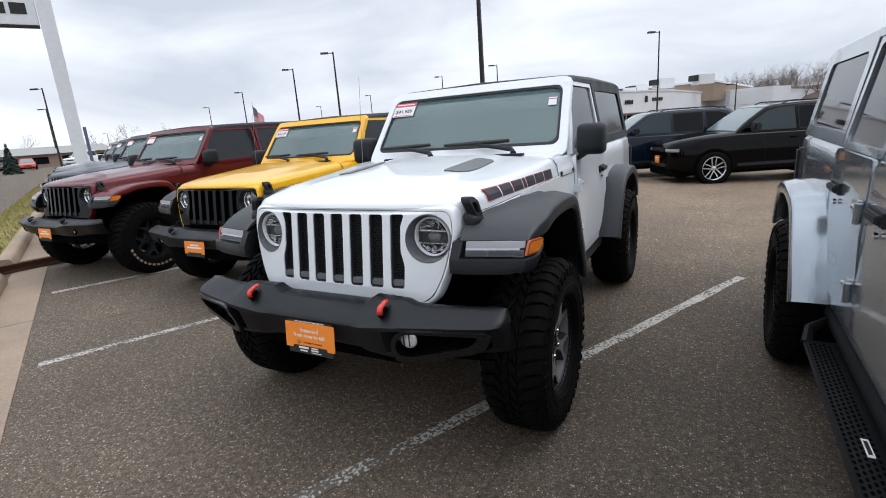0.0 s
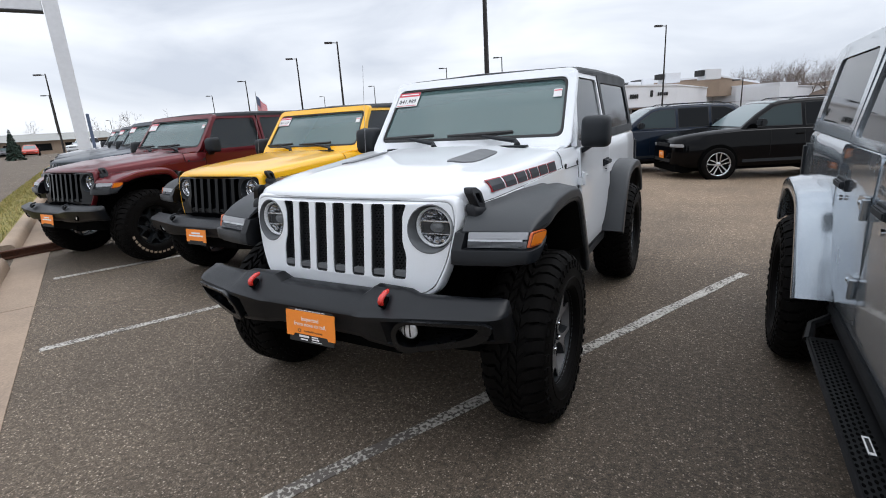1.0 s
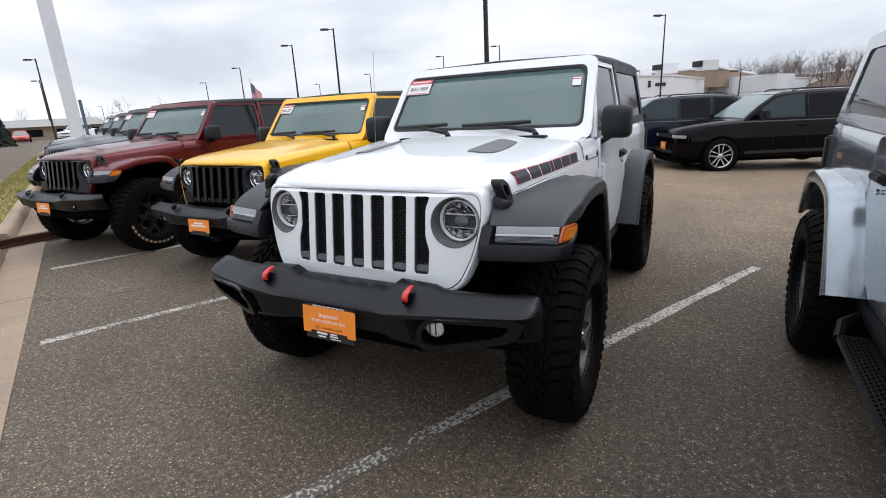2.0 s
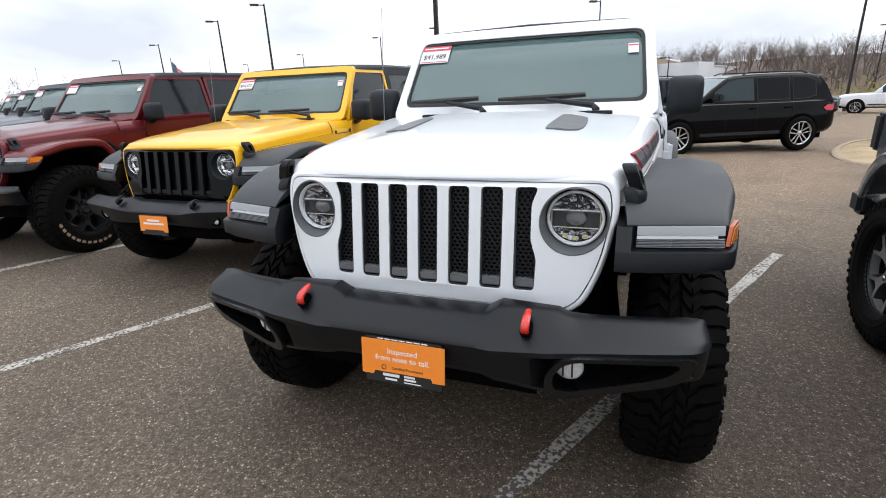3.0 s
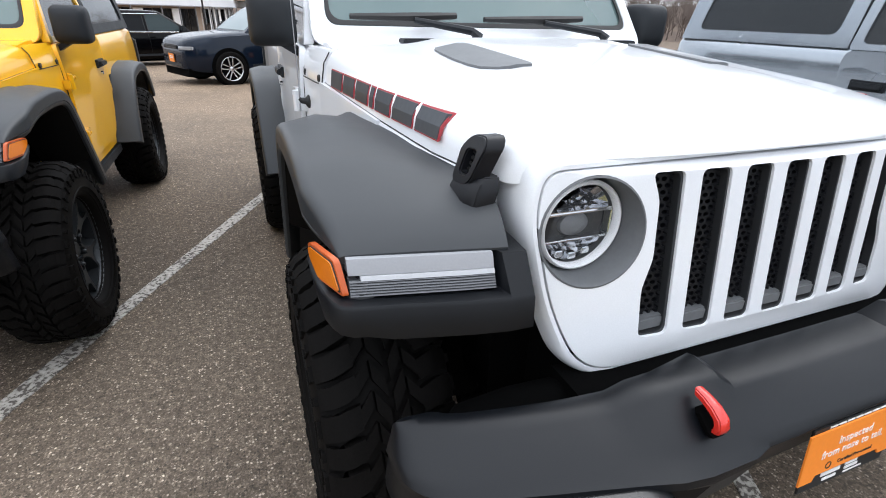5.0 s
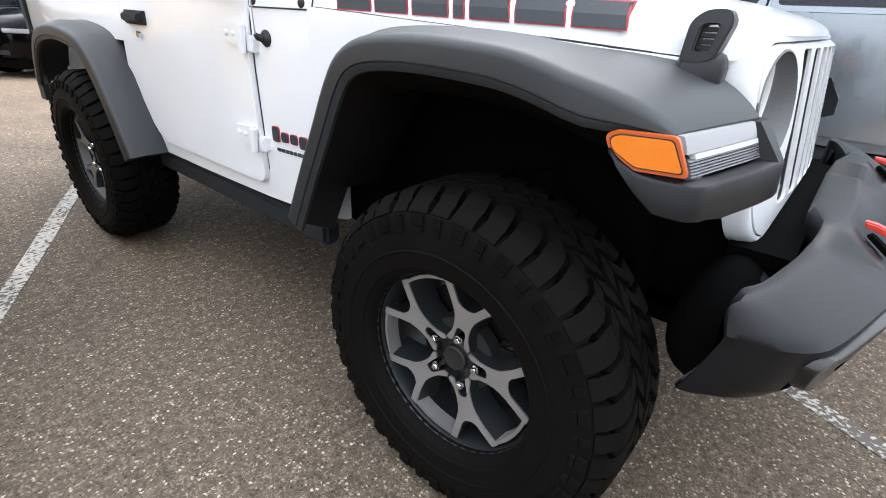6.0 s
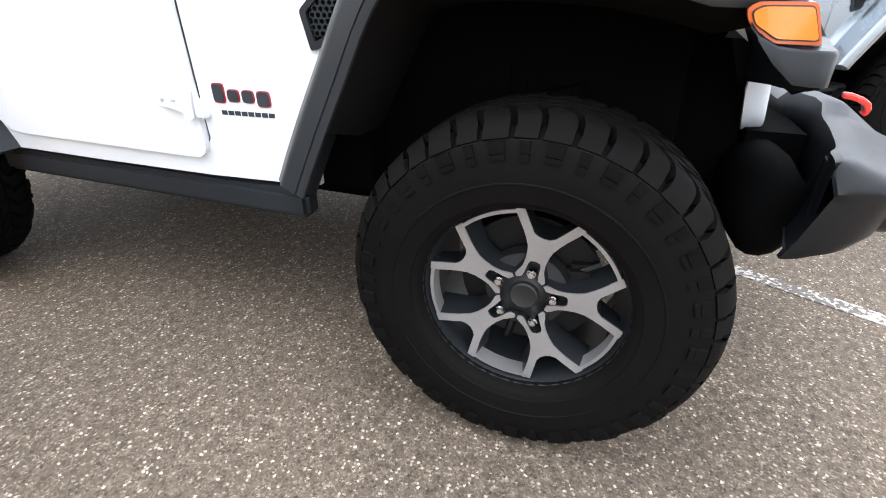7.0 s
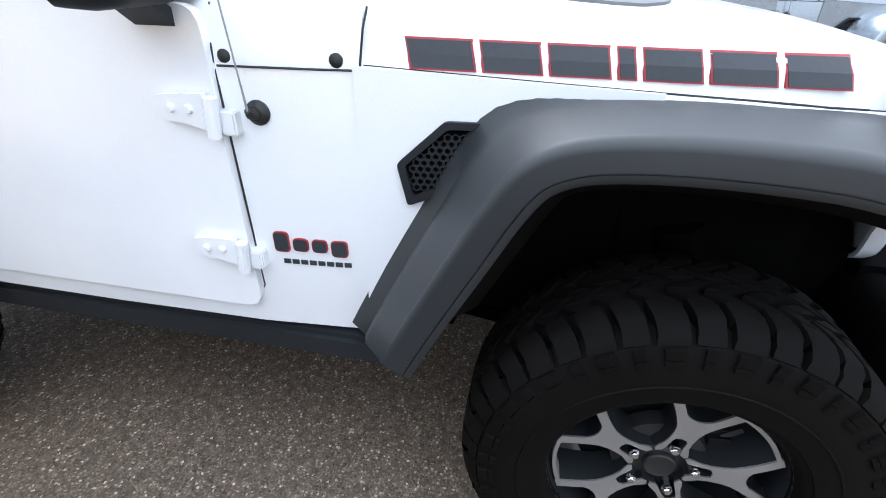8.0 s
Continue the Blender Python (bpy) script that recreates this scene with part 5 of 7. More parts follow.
    def fog(sx):
        o = rounded([(0.437, 0.600), (0.446, 0.566), (0.490, 0.558), (0.609, 0.581), (0.745, 0.608), (0.800, 0.630), (0.822, 0.684), (0.805, 0.704), (0.510, 0.711), (0.472, 0.697), (0.442, 0.650)], 0.022, 4)
        i = rounded([(0.459, 0.622), (0.467, 0.596), (0.503, 0.588), (0.590, 0.607), (0.705, 0.633), (0.745, 0.648), (0.778, 0.678), (0.768, 0.690), (0.520, 0.698), (0.488, 0.686), (0.464, 0.650)], 0.014, 4)
        bm = sheet(B(), o, [i], lambda u, v, w: (sx * u, pod_front(u, v) + w, v), -0.018, 0.050)
        bz = P("fog_bezel", bm, TRIM, bp, bevel=0.011)
        # floor and ribs near-black: the pocket's shade is put into the colour
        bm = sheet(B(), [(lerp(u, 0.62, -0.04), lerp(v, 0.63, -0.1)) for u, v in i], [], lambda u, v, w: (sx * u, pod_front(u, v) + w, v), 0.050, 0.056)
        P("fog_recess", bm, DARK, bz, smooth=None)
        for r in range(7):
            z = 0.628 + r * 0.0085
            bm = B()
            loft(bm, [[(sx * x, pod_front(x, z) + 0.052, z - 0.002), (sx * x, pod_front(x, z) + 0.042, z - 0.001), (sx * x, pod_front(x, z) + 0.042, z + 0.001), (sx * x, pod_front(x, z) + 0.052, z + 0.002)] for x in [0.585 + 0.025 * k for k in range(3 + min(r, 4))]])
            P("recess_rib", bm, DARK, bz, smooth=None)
        c = (sx * 0.500, pod_front(0.520, 0.68) + 0.007, 0.661)
        bm = lathe(B(), [(0.0, 0.0), (0.024, 0.002), (0.036, 0.007), (0.041, 0.014), (0.041, 0.030), (0.0, 0.030)], 28, c, "y")
        fg = P("fog_lamp", bm, FOGLENS, bz, lab="round fog lamp", smooth=50)
        for dx in (-0.014, 0.010):
            P("lens_bar", box(B(), c[0] + dx - 0.0025, c[0] + dx + 0.0025, c[1] - 0.0005, c[1] + 0.01, 0.635, 0.687), INK, fg)
        bm = lathe(B(), [(0.040, 0.012), (0.043, 0.006), (0.046, 0.012), (0.050, 0.034), (0.042, 0.034)], 28, c, "y")
        P("fog_ring", bm, DARK, bz)

    def plain_fog(sx):
        c = (sx * 0.545, curve_at([(0.3, -0.712), (0.54, -0.690), (0.6, -0.672)], 0.545) + 0.010, 0.655)
        fg = P("fog_lamp", lathe(B(), [(0.0, 0.0), (0.026, 0.003), (0.036, 0.010), (0.036, 0.05), (0.0, 0.05)], 24, c, "y"), FOGLENS, bp, lab="round fog lamp", smooth=50)
        P("fog_ring", lathe(B(), [(0.036, 0.004), (0.042, -0.004), (0.048, 0.006), (0.050, 0.05), (0.036, 0.05)], 24, c, "y"), DARK, fg, smooth=40)

    def bracket(sx):
        bm = B()
        loft(bm, [[(sx * x, y, z) for y, z in ((-0.545, 0.660), (-0.520, 0.682), (-0.475, 0.690), (-0.455, 0.675), (-0.470, 0.630), (-0.540, 0.620))] for x in (0.40, 0.50, 0.560)])
        br = P("bumper_bracket", bm, PLASTIC, bp, smooth=40, bevel=0.010)
        for y, z in ((-0.49, 0.665), (-0.52, 0.648)):
            P("bolt", lathe(B(), [(0.0, sx * 0.580), (0.010, sx * 0.578), (0.012, sx * 0.565), (0.0, sx * 0.55)], 12, (0, y, z), "x"), STEEL, br, smooth=40)

    both(plain_fog if black_grille else fog)
    both(bracket)

    def hook(sx):
        bm = B()
        x = sx * 0.368 + 0.011
        path = [(-0.689, 0.740), (-0.701, 0.746), (-0.704, 0.757), (-0.699, 0.770), (-0.684, 0.779), (-0.664, 0.785), (-0.646, 0.787)]
        wid = [0.010, 0.0115, 0.0115, 0.0115, 0.011, 0.0095, 0.008]
        rings = []
        for (y, z), w in zip(path, wid):
            d = Vector((y + 0.655, z - 0.742)).normalized()
            rings.append([(x + q * w, y + d.x * e, z + d.y * e) for q, e in ((-1, -0.007), (1, -0.007), (1.0, 0.005), (0.6, 0.008), (-0.6, 0.008), (-1.0, 0.005))])
        loft(bm, rings)
        P("tow_hook", bm, hooks, bp, lab="red tow hook" if hooks is RED else "", smooth=50, bevel=0.002)
        # a thin near-black plate stands in for the shaded slot
        bm = B()
        loft(bm, [[(x - w, y - 0.0022, z + 0.0018), (x + w, y - 0.0022, z + 0.0018), (x + w, y + 0.005, z - 0.004), (x - w, y + 0.005, z - 0.004)] for y, z, w in ((-0.662, 0.7665, 0.010), (-0.670, 0.762, 0.016), (-0.696, 0.742, 0.016), (-0.702, 0.736, 0.011))])
        P("hook_slot", bm, DARK, bp)

    both(hook)

    # latches, antenna, vents, badges
    def latch(sx):
        def fx(z, y):
            return curve_at([(1.03, 0.655), (1.085, 0.640), (1.13, 0.626), (1.17, 0.606)], z) + 0.16 * (y + 0.32)
        o = rounded([(-0.300, 1.072), (-0.352, 1.076), (-0.366, 1.140), (-0.354, 1.160), (-0.318, 1.158), (-0.300, 1.140)], 0.018, 5)
        i = rounded([(-0.318, 1.092), (-0.341, 1.094), (-0.347, 1.136), (-0.320, 1.134)], 0.008, 4)
        bm = sheet(B(), o, [i], lambda u, v, w: (sx * (fx(v, u) + w), u, v), -0.014, 0.024)
        lt = P("hood_latch", bm, MESHP, smooth=40, bevel=0.007)
        bm = B()
        loft(bm, [[(sx * (fx(z, y) + a), y, z) for y, a in ((-0.291 - e, -0.03), (-0.291 - e, 0.010 - e), (-0.304, 0.026 - e), (-0.352, 0.026 - e), (-0.370 + e, 0.010 - e), (-0.370 + e, -0.03))] for z, e in ((1.022, 0.014), (1.034, 0.0), (1.066, 0.0), (1.080, 0.004), (1.092, 0.012))])
        P("latch_base", bm, MESHP, lt, smooth=40, bevel=0.003)
        for k in range(4):
            z = 1.098 + k * 0.0098
            P("latch_pad", box(B(), sx * fx(z, -0.332) - 0.012, sx * fx(z, -0.332) + (0.012 if k < 1 else 0.004), -0.348, -0.316, z - 0.004, z + 0.004, 0.002), INK, lt)
        bm = B()
        tube(bm, [(sx * 0.640, -0.292, 1.060), (sx * 0.650, -0.268, 1.056), (sx * 0.652, -0.262, 1.072)], 0.006, 6)
        P("latch_stop", bm, LINER, lt)

    both(latch)
    bm = lathe(B(), [(0.0, -0.012), (0.014, -0.010), (0.024, 0.0), (0.024, 0.01), (0.0, 0.01)], 20, (0, 0, 0), "x")
    bmesh.ops.transform(bm, matrix=pose(-0.768, 0.822, 1.040), verts=bm.verts)
    an = P("antenna_base", bm, INK)
    bm = B()
    tube(bm, [(-0.772, 0.822, 1.040), (-0.792, 0.822, 1.044), (-0.800, 0.822, 1.052)], [0.012, 0.010, 0.006], 10)
    P("antenna_stub", bm, INK, an, smooth=50)
    P("antenna", tube(B(), [(-0.799, 0.822, 1.050), (-0.797, 0.828, 1.10), (-0.790, 0.90, 1.85)], [0.0026, 0.0018, 0.0014], 6), STEEL, an)
    for sx in (-1, 1):
        for y in (0.666, 0.872):
            bm = lathe(B(), [(0.0, -0.006), (0.009, -0.004), (0.013, 0.0), (0.013, 0.006), (0.0, 0.006)], 14, (sx * (0.748 if y < 0.8 else 0.765), y, 1.137), "x")
            P("cowl_bolt", bm, INK, tub)
        bm = B()
        o = rounded([(0.37, 1.042), (0.470, 1.042), (0.560, 0.958), (0.540, 0.872), (0.47, 0.90)], 0.008, 3)
        i = rounded([(0.385, 1.028), (0.464, 1.028), (0.544, 0.954), (0.529, 0.893), (0.475, 0.918)], 0.006, 3)
        on_side = lambda u, v, w: (sx * (cowl_x(u) + w), u, v)
        fv = P("fender_vent", sheet(B(), o, [i], on_side, -0.008, 0.010), PLASTIC, bevel=0.003)
        # near-black backing, with the shade behind the mesh in its colour
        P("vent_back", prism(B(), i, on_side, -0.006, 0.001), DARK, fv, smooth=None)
        bm = B()
        for r in range(12):
            for q in range(14):
                y, z = 0.392 + q * 0.0145 + (0.00725 if r % 2 else 0), 0.886 + r * 0.0126
                if not (0.39 < y < 0.535 and z < 1.02 - 0.92 * max(0.0, y - 0.466) and z > 0.905 + 0.5 * max(0.0, 0.50 - y)):
                    continue
                ou, inn = arc(y, z, 0.0084, 0.0084, 6, 30, 390), arc(y, z, 0.0058, 0.0058, 6, 30, 390)
                ov, iv, bv = ([bm.verts.new(on_side(u, v, w)) for u, v in ln] for ln, w in ((ou, 0.006), (inn, 0.006), (inn, 0.001)))
                for a in range(6):
                    b2 = (a + 1) % 6
                    bm.faces.new((ov[a], ov[b2], iv[b2], iv[a]))
                    bm.faces.new((iv[a], iv[b2], bv[b2], bv[a]))
        P("vent_mesh", bm, PLASTIC, fv, smooth=None)
    # thin dark panel gaps
    def gap(sx, pts, nm="panel_gap"):
        bm = B()
        tube(bm, pts, 0.0022, 5)
        P(nm, bm, INK, tub, smooth=None)

    for sx in (-1, 1):
        tx = lambda y, z: sx * (curve_at([(0.50, 0.764), (0.70, 0.780), (0.95, 0.785), (1.12, 0.780), (1.20, 0.767), (1.228, 0.744)], z) * curve_at([(0.62, 0.955), (0.70, 0.968), (0.90, 0.99), (1.3, 1.0)], y))
        gap(sx, [(tx(y, 1.122), y, 1.122) for y in (0.622, 0.70, 0.78, 0.885)])
        gap(sx, [(tx(0.624, z), 0.624 - 0.10 * max(0, z - 1.12) ** 1.0, z) for z in (1.122, 1.16, 1.19, 1.222)])
        gap(sx, [(sx * (hood_w(y) - 0.0005), nose(hood_w(y), y), hood_low(y) - 0.001) for y in (-0.30, -0.2, -0.1, 0.0, 0.1, 0.2, 0.3, 0.4, 0.5, 0.62)])
        gap(sx, [(tx(0.87, z) - sx * 0.0, curve_at([(0.592, 0.930), (0.606, 0.900), (0.64, 0.881), (0.9, 0.881), (1.22, 0.896)], z), z) for z in (0.592, 0.606, 0.64, 0.8, 0.95, 1.08, 1.15, 1.222)])
    if decal:
        # bold plain letter-sized blocks along the hood's flank, edged in red
        spans_d = [0.127, 0.114, 0.114, 0.042, 0.108, 0.120, 0.118]
        for sx in (-1, 1):
            y = -0.190
            for wd in spans_d if sx > 0 else spans_d[::-1]:
                for nm, e, off, mt in (("decal_edge", 0.0, 0.0030, DECALRED), ("decal_block", 0.003, 0.0042, DECAL)):
                    bm = B()
                    n = 5
                    cols = []
                    for k in range(n + 1):
                        yy = lerp(y + e, y + wd - 0.012 - e, k / n)
                        mid = lerp(1.143, 1.153, (yy + 0.19) / 0.73)
                        zs = [mid - 0.026 + e, mid, mid + 0.026 - e]
                        sl = 0.006
                        cols.append([(sx * (hood_side(yy, z) + off), yy + sl * (z - mid) / 0.026 * -sx, z) for z in zs] + [(sx * (hood_side(yy, z) - 0.004), yy, z) for z in reversed(zs)])
                    loft(bm, cols)
                    P(nm, bm, mt, hood, smooth=None)
                y += wd
    if badge:
        for sx in (-1, 1):
            # marque badge and model plate as plain shapes
            for k, (w, h, dz) in enumerate(((0.034, 0.050, -0.004), (0.034, 0.032, 0.0), (0.034, 0.032, 0.0), (0.036, 0.040, -0.008))):
                y0 = (0.836 - 0.042 * k - w) if sx < 0 else 0.672 + 0.042 * k
                o = rounded([(y0, 0.742 + dz), (y0 + w, 0.742 + dz), (y0 + w, 0.742 + dz + h), (y0, 0.742 + dz + h)], 0.010, 3)
                bm = prism(B(), o, lambda u, v, q: (sx * (tub_x(u, v) + q), u, v), -0.004, 0.004)
                P("badge_block", bm, DECALRED, tub, smooth=None)
                ctr = (y0 + w / 2, 0.742 + dz + h / 2)
                bm = prism(B(), [(lerp(u, ctr[0], 0.12), lerp(v, ctr[1], 0.12)) for u, v in o], lambda u, v, q: (sx * (tub_x(u, v) + q), u, v), -0.004, 0.0055)
                P("badge_face", bm, DECAL, tub, smooth=None)
            for k in range(8):
                y0 = 0.670 + 0.0195 * k
                bm = prism(B(), [(y0, 0.708), (y0 + 0.015, 0.708), (y0 + 0.015, 0.719), (y0, 0.719)], lambda u, v, q: (sx * (tub_x(u, v) + q), u, v), -0.004, 0.0025)
                P("plate_bar", bm, DECAL, tub, smooth=None)
    def card(m2, nm, lab, w, h):
        """A price card inside the glass."""
        t = thing(nm, lab, "price card", None, "price cards")
        t.parent = car
        t.matrix_local = m2
        for k in ("label", "category", "group"):
            if k in t and k != "label":
                del t[k]
        part("card", box(B(), -w / 2, w / 2, -0.001, 0.001, -h / 2, h / 2), PAPER, t)
        part("band", box(B(), -w / 2, w / 2, -0.002, -0.001, h * 0.22, h / 2), CARDRED, t)
        part("band_line", box(B(), -w * 0.42, w * 0.42, -0.0028, -0.002, h * 0.33, h * 0.40), PAPER, t)
        part("rule", box(B(), -w * 0.46, w * 0.46, -0.002, -0.001, -h * 0.46, -h * 0.42), CARDRED, t)
        return t
    lean = math.degrees(math.atan2(1.11 - 0.745, 0.47))
    if price is not None:
        px, pz = (-0.545, 1.592)
        t = card(pose(px, wy(pz) + 0.010 + 0.05 * (0.52 / 0.7) ** 2, pz + z0, -lean, 0, -5), "price_card", "", 0.19, 0.122)
        if price:
            writing("price", price, 0.047, INK, t, pose(0, -0.0022, -0.018, 90, 0, 0))
        bm = B()
        box(bm, -0.026, 0.026, -0.001, 0.001, -0.032, 0.030)
        bmesh.ops.transform(bm, matrix=pose(0.590, wy(1.56) + 0.010 + 0.034, 1.56, -lean, 0, 6), verts=bm.verts)
        P("sticker", bm, PAPER, ws)
        bm = B()
        box(bm, -0.024, 0.024, -0.002, -0.001, 0.014, 0.022)
        bmesh.ops.transform(bm, matrix=pose(0.590, wy(1.56) + 0.010 + 0.034, 1.56, -lean, 0, 6), verts=bm.verts)
        P("sticker_print", bm, CARDRED, ws)
    if placard:
        q = new("placard")
        q.parent = car
        q.matrix_local = pose(0.0105, -0.7275, 0.608 + z0, -6, 0, 0)
        q["label"] = "orange dealer placard with black ends"
        W, Hh = 0.276, 0.128
        part("backing", box(B(), -W * 0.46, W * 0.46, 0.001, 0.006, -Hh * 0.62, Hh * 0.55, 0.001), INK, q)
        o = [(-W / 2, -Hh * 0.42), (-W * 0.36, -Hh * 0.42), (-W * 0.34, -Hh * 0.32), (W * 0.34, -Hh * 0.32), (W * 0.36, -Hh * 0.42), (W / 2, -Hh * 0.42), (W / 2, Hh * 0.48), (-W / 2, Hh * 0.48)]
        part("card", prism(B(), o, on_y, -0.003, 0.0005), ORANGE, q)
        if detail:
            writing("line_a", "Inspected", 0.026, PAPER, q, pose(0.0, -0.0034, 0.028, 90, 0, 0), 0.0004)
            writing("line_b", "from nose to tail.", 0.026, PAPER, q, pose(0.0, -0.0034, 0.004, 90, 0, 0), 0.0004)
            writing("line_c", "Certified Pre-owned", 0.0125, INK, q, pose(0.016, -0.0034, -0.026, 90, 0, 0), 0.0004)
            part("tick", lathe(B(), [(0.006, -0.0036), (0.0085, -0.0036), (0.0085, -0.003), (0.006, -0.003)], 16, (-0.062, 0, -0.026), "y"), INK, q)
            for k, (a, b, z, h) in enumerate((*[(-0.084 + 0.0245 * j, -0.064 + 0.0245 * j, 0.0655, 0.0032) for j in range(7)], (-0.068, -0.012, -0.052, 0.009), (-0.06, -0.02, -0.066, 0.006), (0.004, 0.040, -0.050, 0.006), (0.004, 0.044, -0.060, 0.006), (0.004, 0.060, -0.070, 0.003))):
                part("print_bar", box(B(), a, b, -0.0004, 0.0012, z - h / 2, z + h / 2), PAPER, q)
        else:
            for z, a in ((0.028, 0.06), (0.004, 0.10)):
                part("print_bar", box(B(), -a, a, -0.0036, -0.003, z - 0.007, z + 0.007), PAPER, q)
    if steps:
        for sx in (-1, 1):
            bm = B()
            o = [(0.70, 0.335), (0.70, 0.365), (0.850, 0.365), (0.862, 0.35), (0.850, 0.325)]
            loft(bm, [[(sx * x, y, z) for x, z in o] for y in (0.60, WB - 0.66)])
            st = P("side_step", bm, STEPP, lab="black perforated side step", bevel=0.006)
            bm = B()
            tube(bm, [(sx * 0.70, 0.42, 0.44), (sx * 0.725, 0.52, 0.43), (sx * 0.73, 0.70, 0.425), (sx * 0.73, WB - 0.60, 0.425), (sx * 0.725, WB - 0.42, 0.43), (sx * 0.70, WB - 0.32, 0.44)], 0.032, 10)
            tube(bm, [(sx * 0.848, 0.60, 0.345), (sx * 0.83, 0.50, 0.39), (sx * 0.73, 0.44, 0.43)], 0.022, 8)
            tube(bm, [(sx * 0.848, WB - 0.66, 0.345), (sx * 0.83, WB - 0.58, 0.39), (sx * 0.73, WB - 0.52, 0.43)], 0.022, 8)
            P("step_bar", bm, STEPP, st)
            # near-black dots on top stand in for shaded open holes
            bm = B()
            for r in range(5):
                for k in range(60):
                    y = 0.66 + k * 0.030 + (0.015 if r % 2 else 0)
                    if y < WB - 0.70:
                        x = sx * (0.772 + r * 0.017)
                        prism(bm, arc(x, y, 0.0055, 0.010, 6), on_z, 0.366, 0.3668)
            P("step_hole", bm, DARK, st, smooth=None)["kind"] = "stuff"
            bm = B()
            box(bm, sx * 0.790 - 0.010, sx * 0.790 + 0.010, 1.45, 1.55, 0.367, 0.370)
            pl = P("step_plate", bm, PAPER, st)
            P("plate_print", box(B(), sx * 0.790 - 0.0055, sx * 0.790 + 0.0055, 1.462, 1.538, 0.370, 0.3708), INK, pl)
    return car


def tub_x(y, z):
    """Half breadth of the tub's side."""
    k = curve_at([(0.62, 0.955), (0.70, 0.968), (0.90, 0.99), (1.3, 1.0)], y)
    return k * curve_at([(0.53, 0.768), (0.70, 0.778), (0.95, 0.783), (1.12, 0.778)], z)


surf_grey = surface("satin_grey_plastic", (0.13, 0.135, 0.14), 0.5, var=0.08)
surf_slot = surface("dark_grey_plastic", (0.024, 0.025, 0.027), 0.5, var=0.08)
surf_white = surface("white_light_guide", (0.85, 0.86, 0.87), 0.35, var=0.02)
surf_guide = surface("pale_light_guide", (0.50, 0.51, 0.53), 0.3, var=0.03)
surf_lamp = surface("satin_lamp", (0.30, 0.305, 0.32), 0.35, 0.0, var=0.05, scale=4, fine=300, coat=0.3)
surf_rib = surface("ribbed_clear_lamp", (0.105, 0.108, 0.115), 0.25, 0.0, var=0.06, fine=300)
surf_amber = surface("dark_amber_rim", (0.50, 0.085, 0.008), 0.3, var=0.06, coat=0.4)

off_roader(pose(0, 0, 0), WHITE, "white two-door off-road car with black fenders and bumper", name="white_off_road_car", R=0.414, decal=True, price="$41,989")
off_roader(pose(-2.63, 1.32, 0), YELLOW, "yellow two-door off-road car with a black grille", z0=-0.07, R=0.385, black_grille=True, hooks=PLASTIC, wheel_style="dark", detail=False, name="yellow_off_road_car", price="$36,377")
off_roader(pose(-5.22, 1.27, 0), MAROON, "maroon four-door off-road car with body-coloured fenders", z0=-0.02, R=0.43, four_door=True, black_grille=True, flares=MAROON, hooks=PLASTIC, wheel_style="dark", detail=False, name="maroon_off_road_car")
off_roader(pose(2.745, -1.90, 0, 0, 0, -1.0), SILVER, "silver-blue four-door off-road car with a side step", four_door=True, flares=SILVER, detail=False, name="silver_off_road_car", steps=True, placard=False, price=None, roof=SILVER)


def plan(yaw, dist, ex=1.49, ey=-2.17):
    a = radians(yaw)
    return ex - math.sin(a) * dist, ey + math.cos(a) * dist


# ---- other vehicles ----
def road_wheel(car, x, y, R, bright=True):
    """A car wheel: tyre, rim, ten spokes, cap."""
    s = 1 if x > 0 else -1
    m = pose(x, y, R, 0, 0, 0 if s > 0 else 180)

    def ty():
        return lathe(B(), [(R * 0.70, 0.085), (R * 0.74, 0.105), (R * 0.86, 0.115), (R * 0.96, 0.10), (R, 0.07), (R, -0.07), (R * 0.96, -0.10), (R * 0.70, -0.10)], 40)

    def rm():
        return lathe(B(), [(R * 0.665, 0.085), (R * 0.70, 0.100), (R * 0.72, 0.096), (R * 0.70, 0.07), (R * 0.66, -0.08), (R * 0.64, -0.08)], 40)

    def bk():
        return lathe(B(), [(0.0, 0.0), (R * 0.66, 0.0), (R * 0.66, -0.02), (0.0, -0.02)], 30)

    def sp():
        bm = B()
        for d in (-0.10, 0.10):
            loft(bm, [[(0.060, 0.05, d * 0.3 - 0.012), (0.060, 0.05, d * 0.3 + 0.012), (0.075, 0.05, d * 0.3 + 0.010), (0.075, 0.05, d * 0.3 - 0.010)], [(0.070, R * 0.69, d * R * 1.5 - 0.014), (0.070, R * 0.69, d * R * 1.5 + 0.014), (0.090, R * 0.69, d * R * 1.5 + 0.012), (0.090, R * 0.69, d * R * 1.5 - 0.012)]])
        return bm

    def cp():
        return lathe(B(), [(0.0, 0.085), (0.030, 0.083), (0.055, 0.070), (0.060, 0.05), (0.0, 0.05)], 20)

    put("tyre", shared(f"tyre:road{R}", ty, RUBBER, 40), car, m)
    mt = ALLOYB if bright else DARKALLOY
    r = put("rim", shared(f"rim:road{R}{bright}", rm, mt, 30), car, m)
    put("brake_disc", shared(f"brake_disc:road{R}", bk, DARK, 30), r)
    for k in range(5):
        put("spoke", shared(f"spoke:road{R}{bright}", sp, mt, 25), r, pose(0, 0, 0, 72 * k + 20, 0, 0))
    put("centre_cap", shared(f"centre_cap:road{bright}", cp, mt, 30), r)


ALLOYB = surface("bright_alloy", (0.62, 0.62, 0.63), 0.28, 0.85, var=0.05)

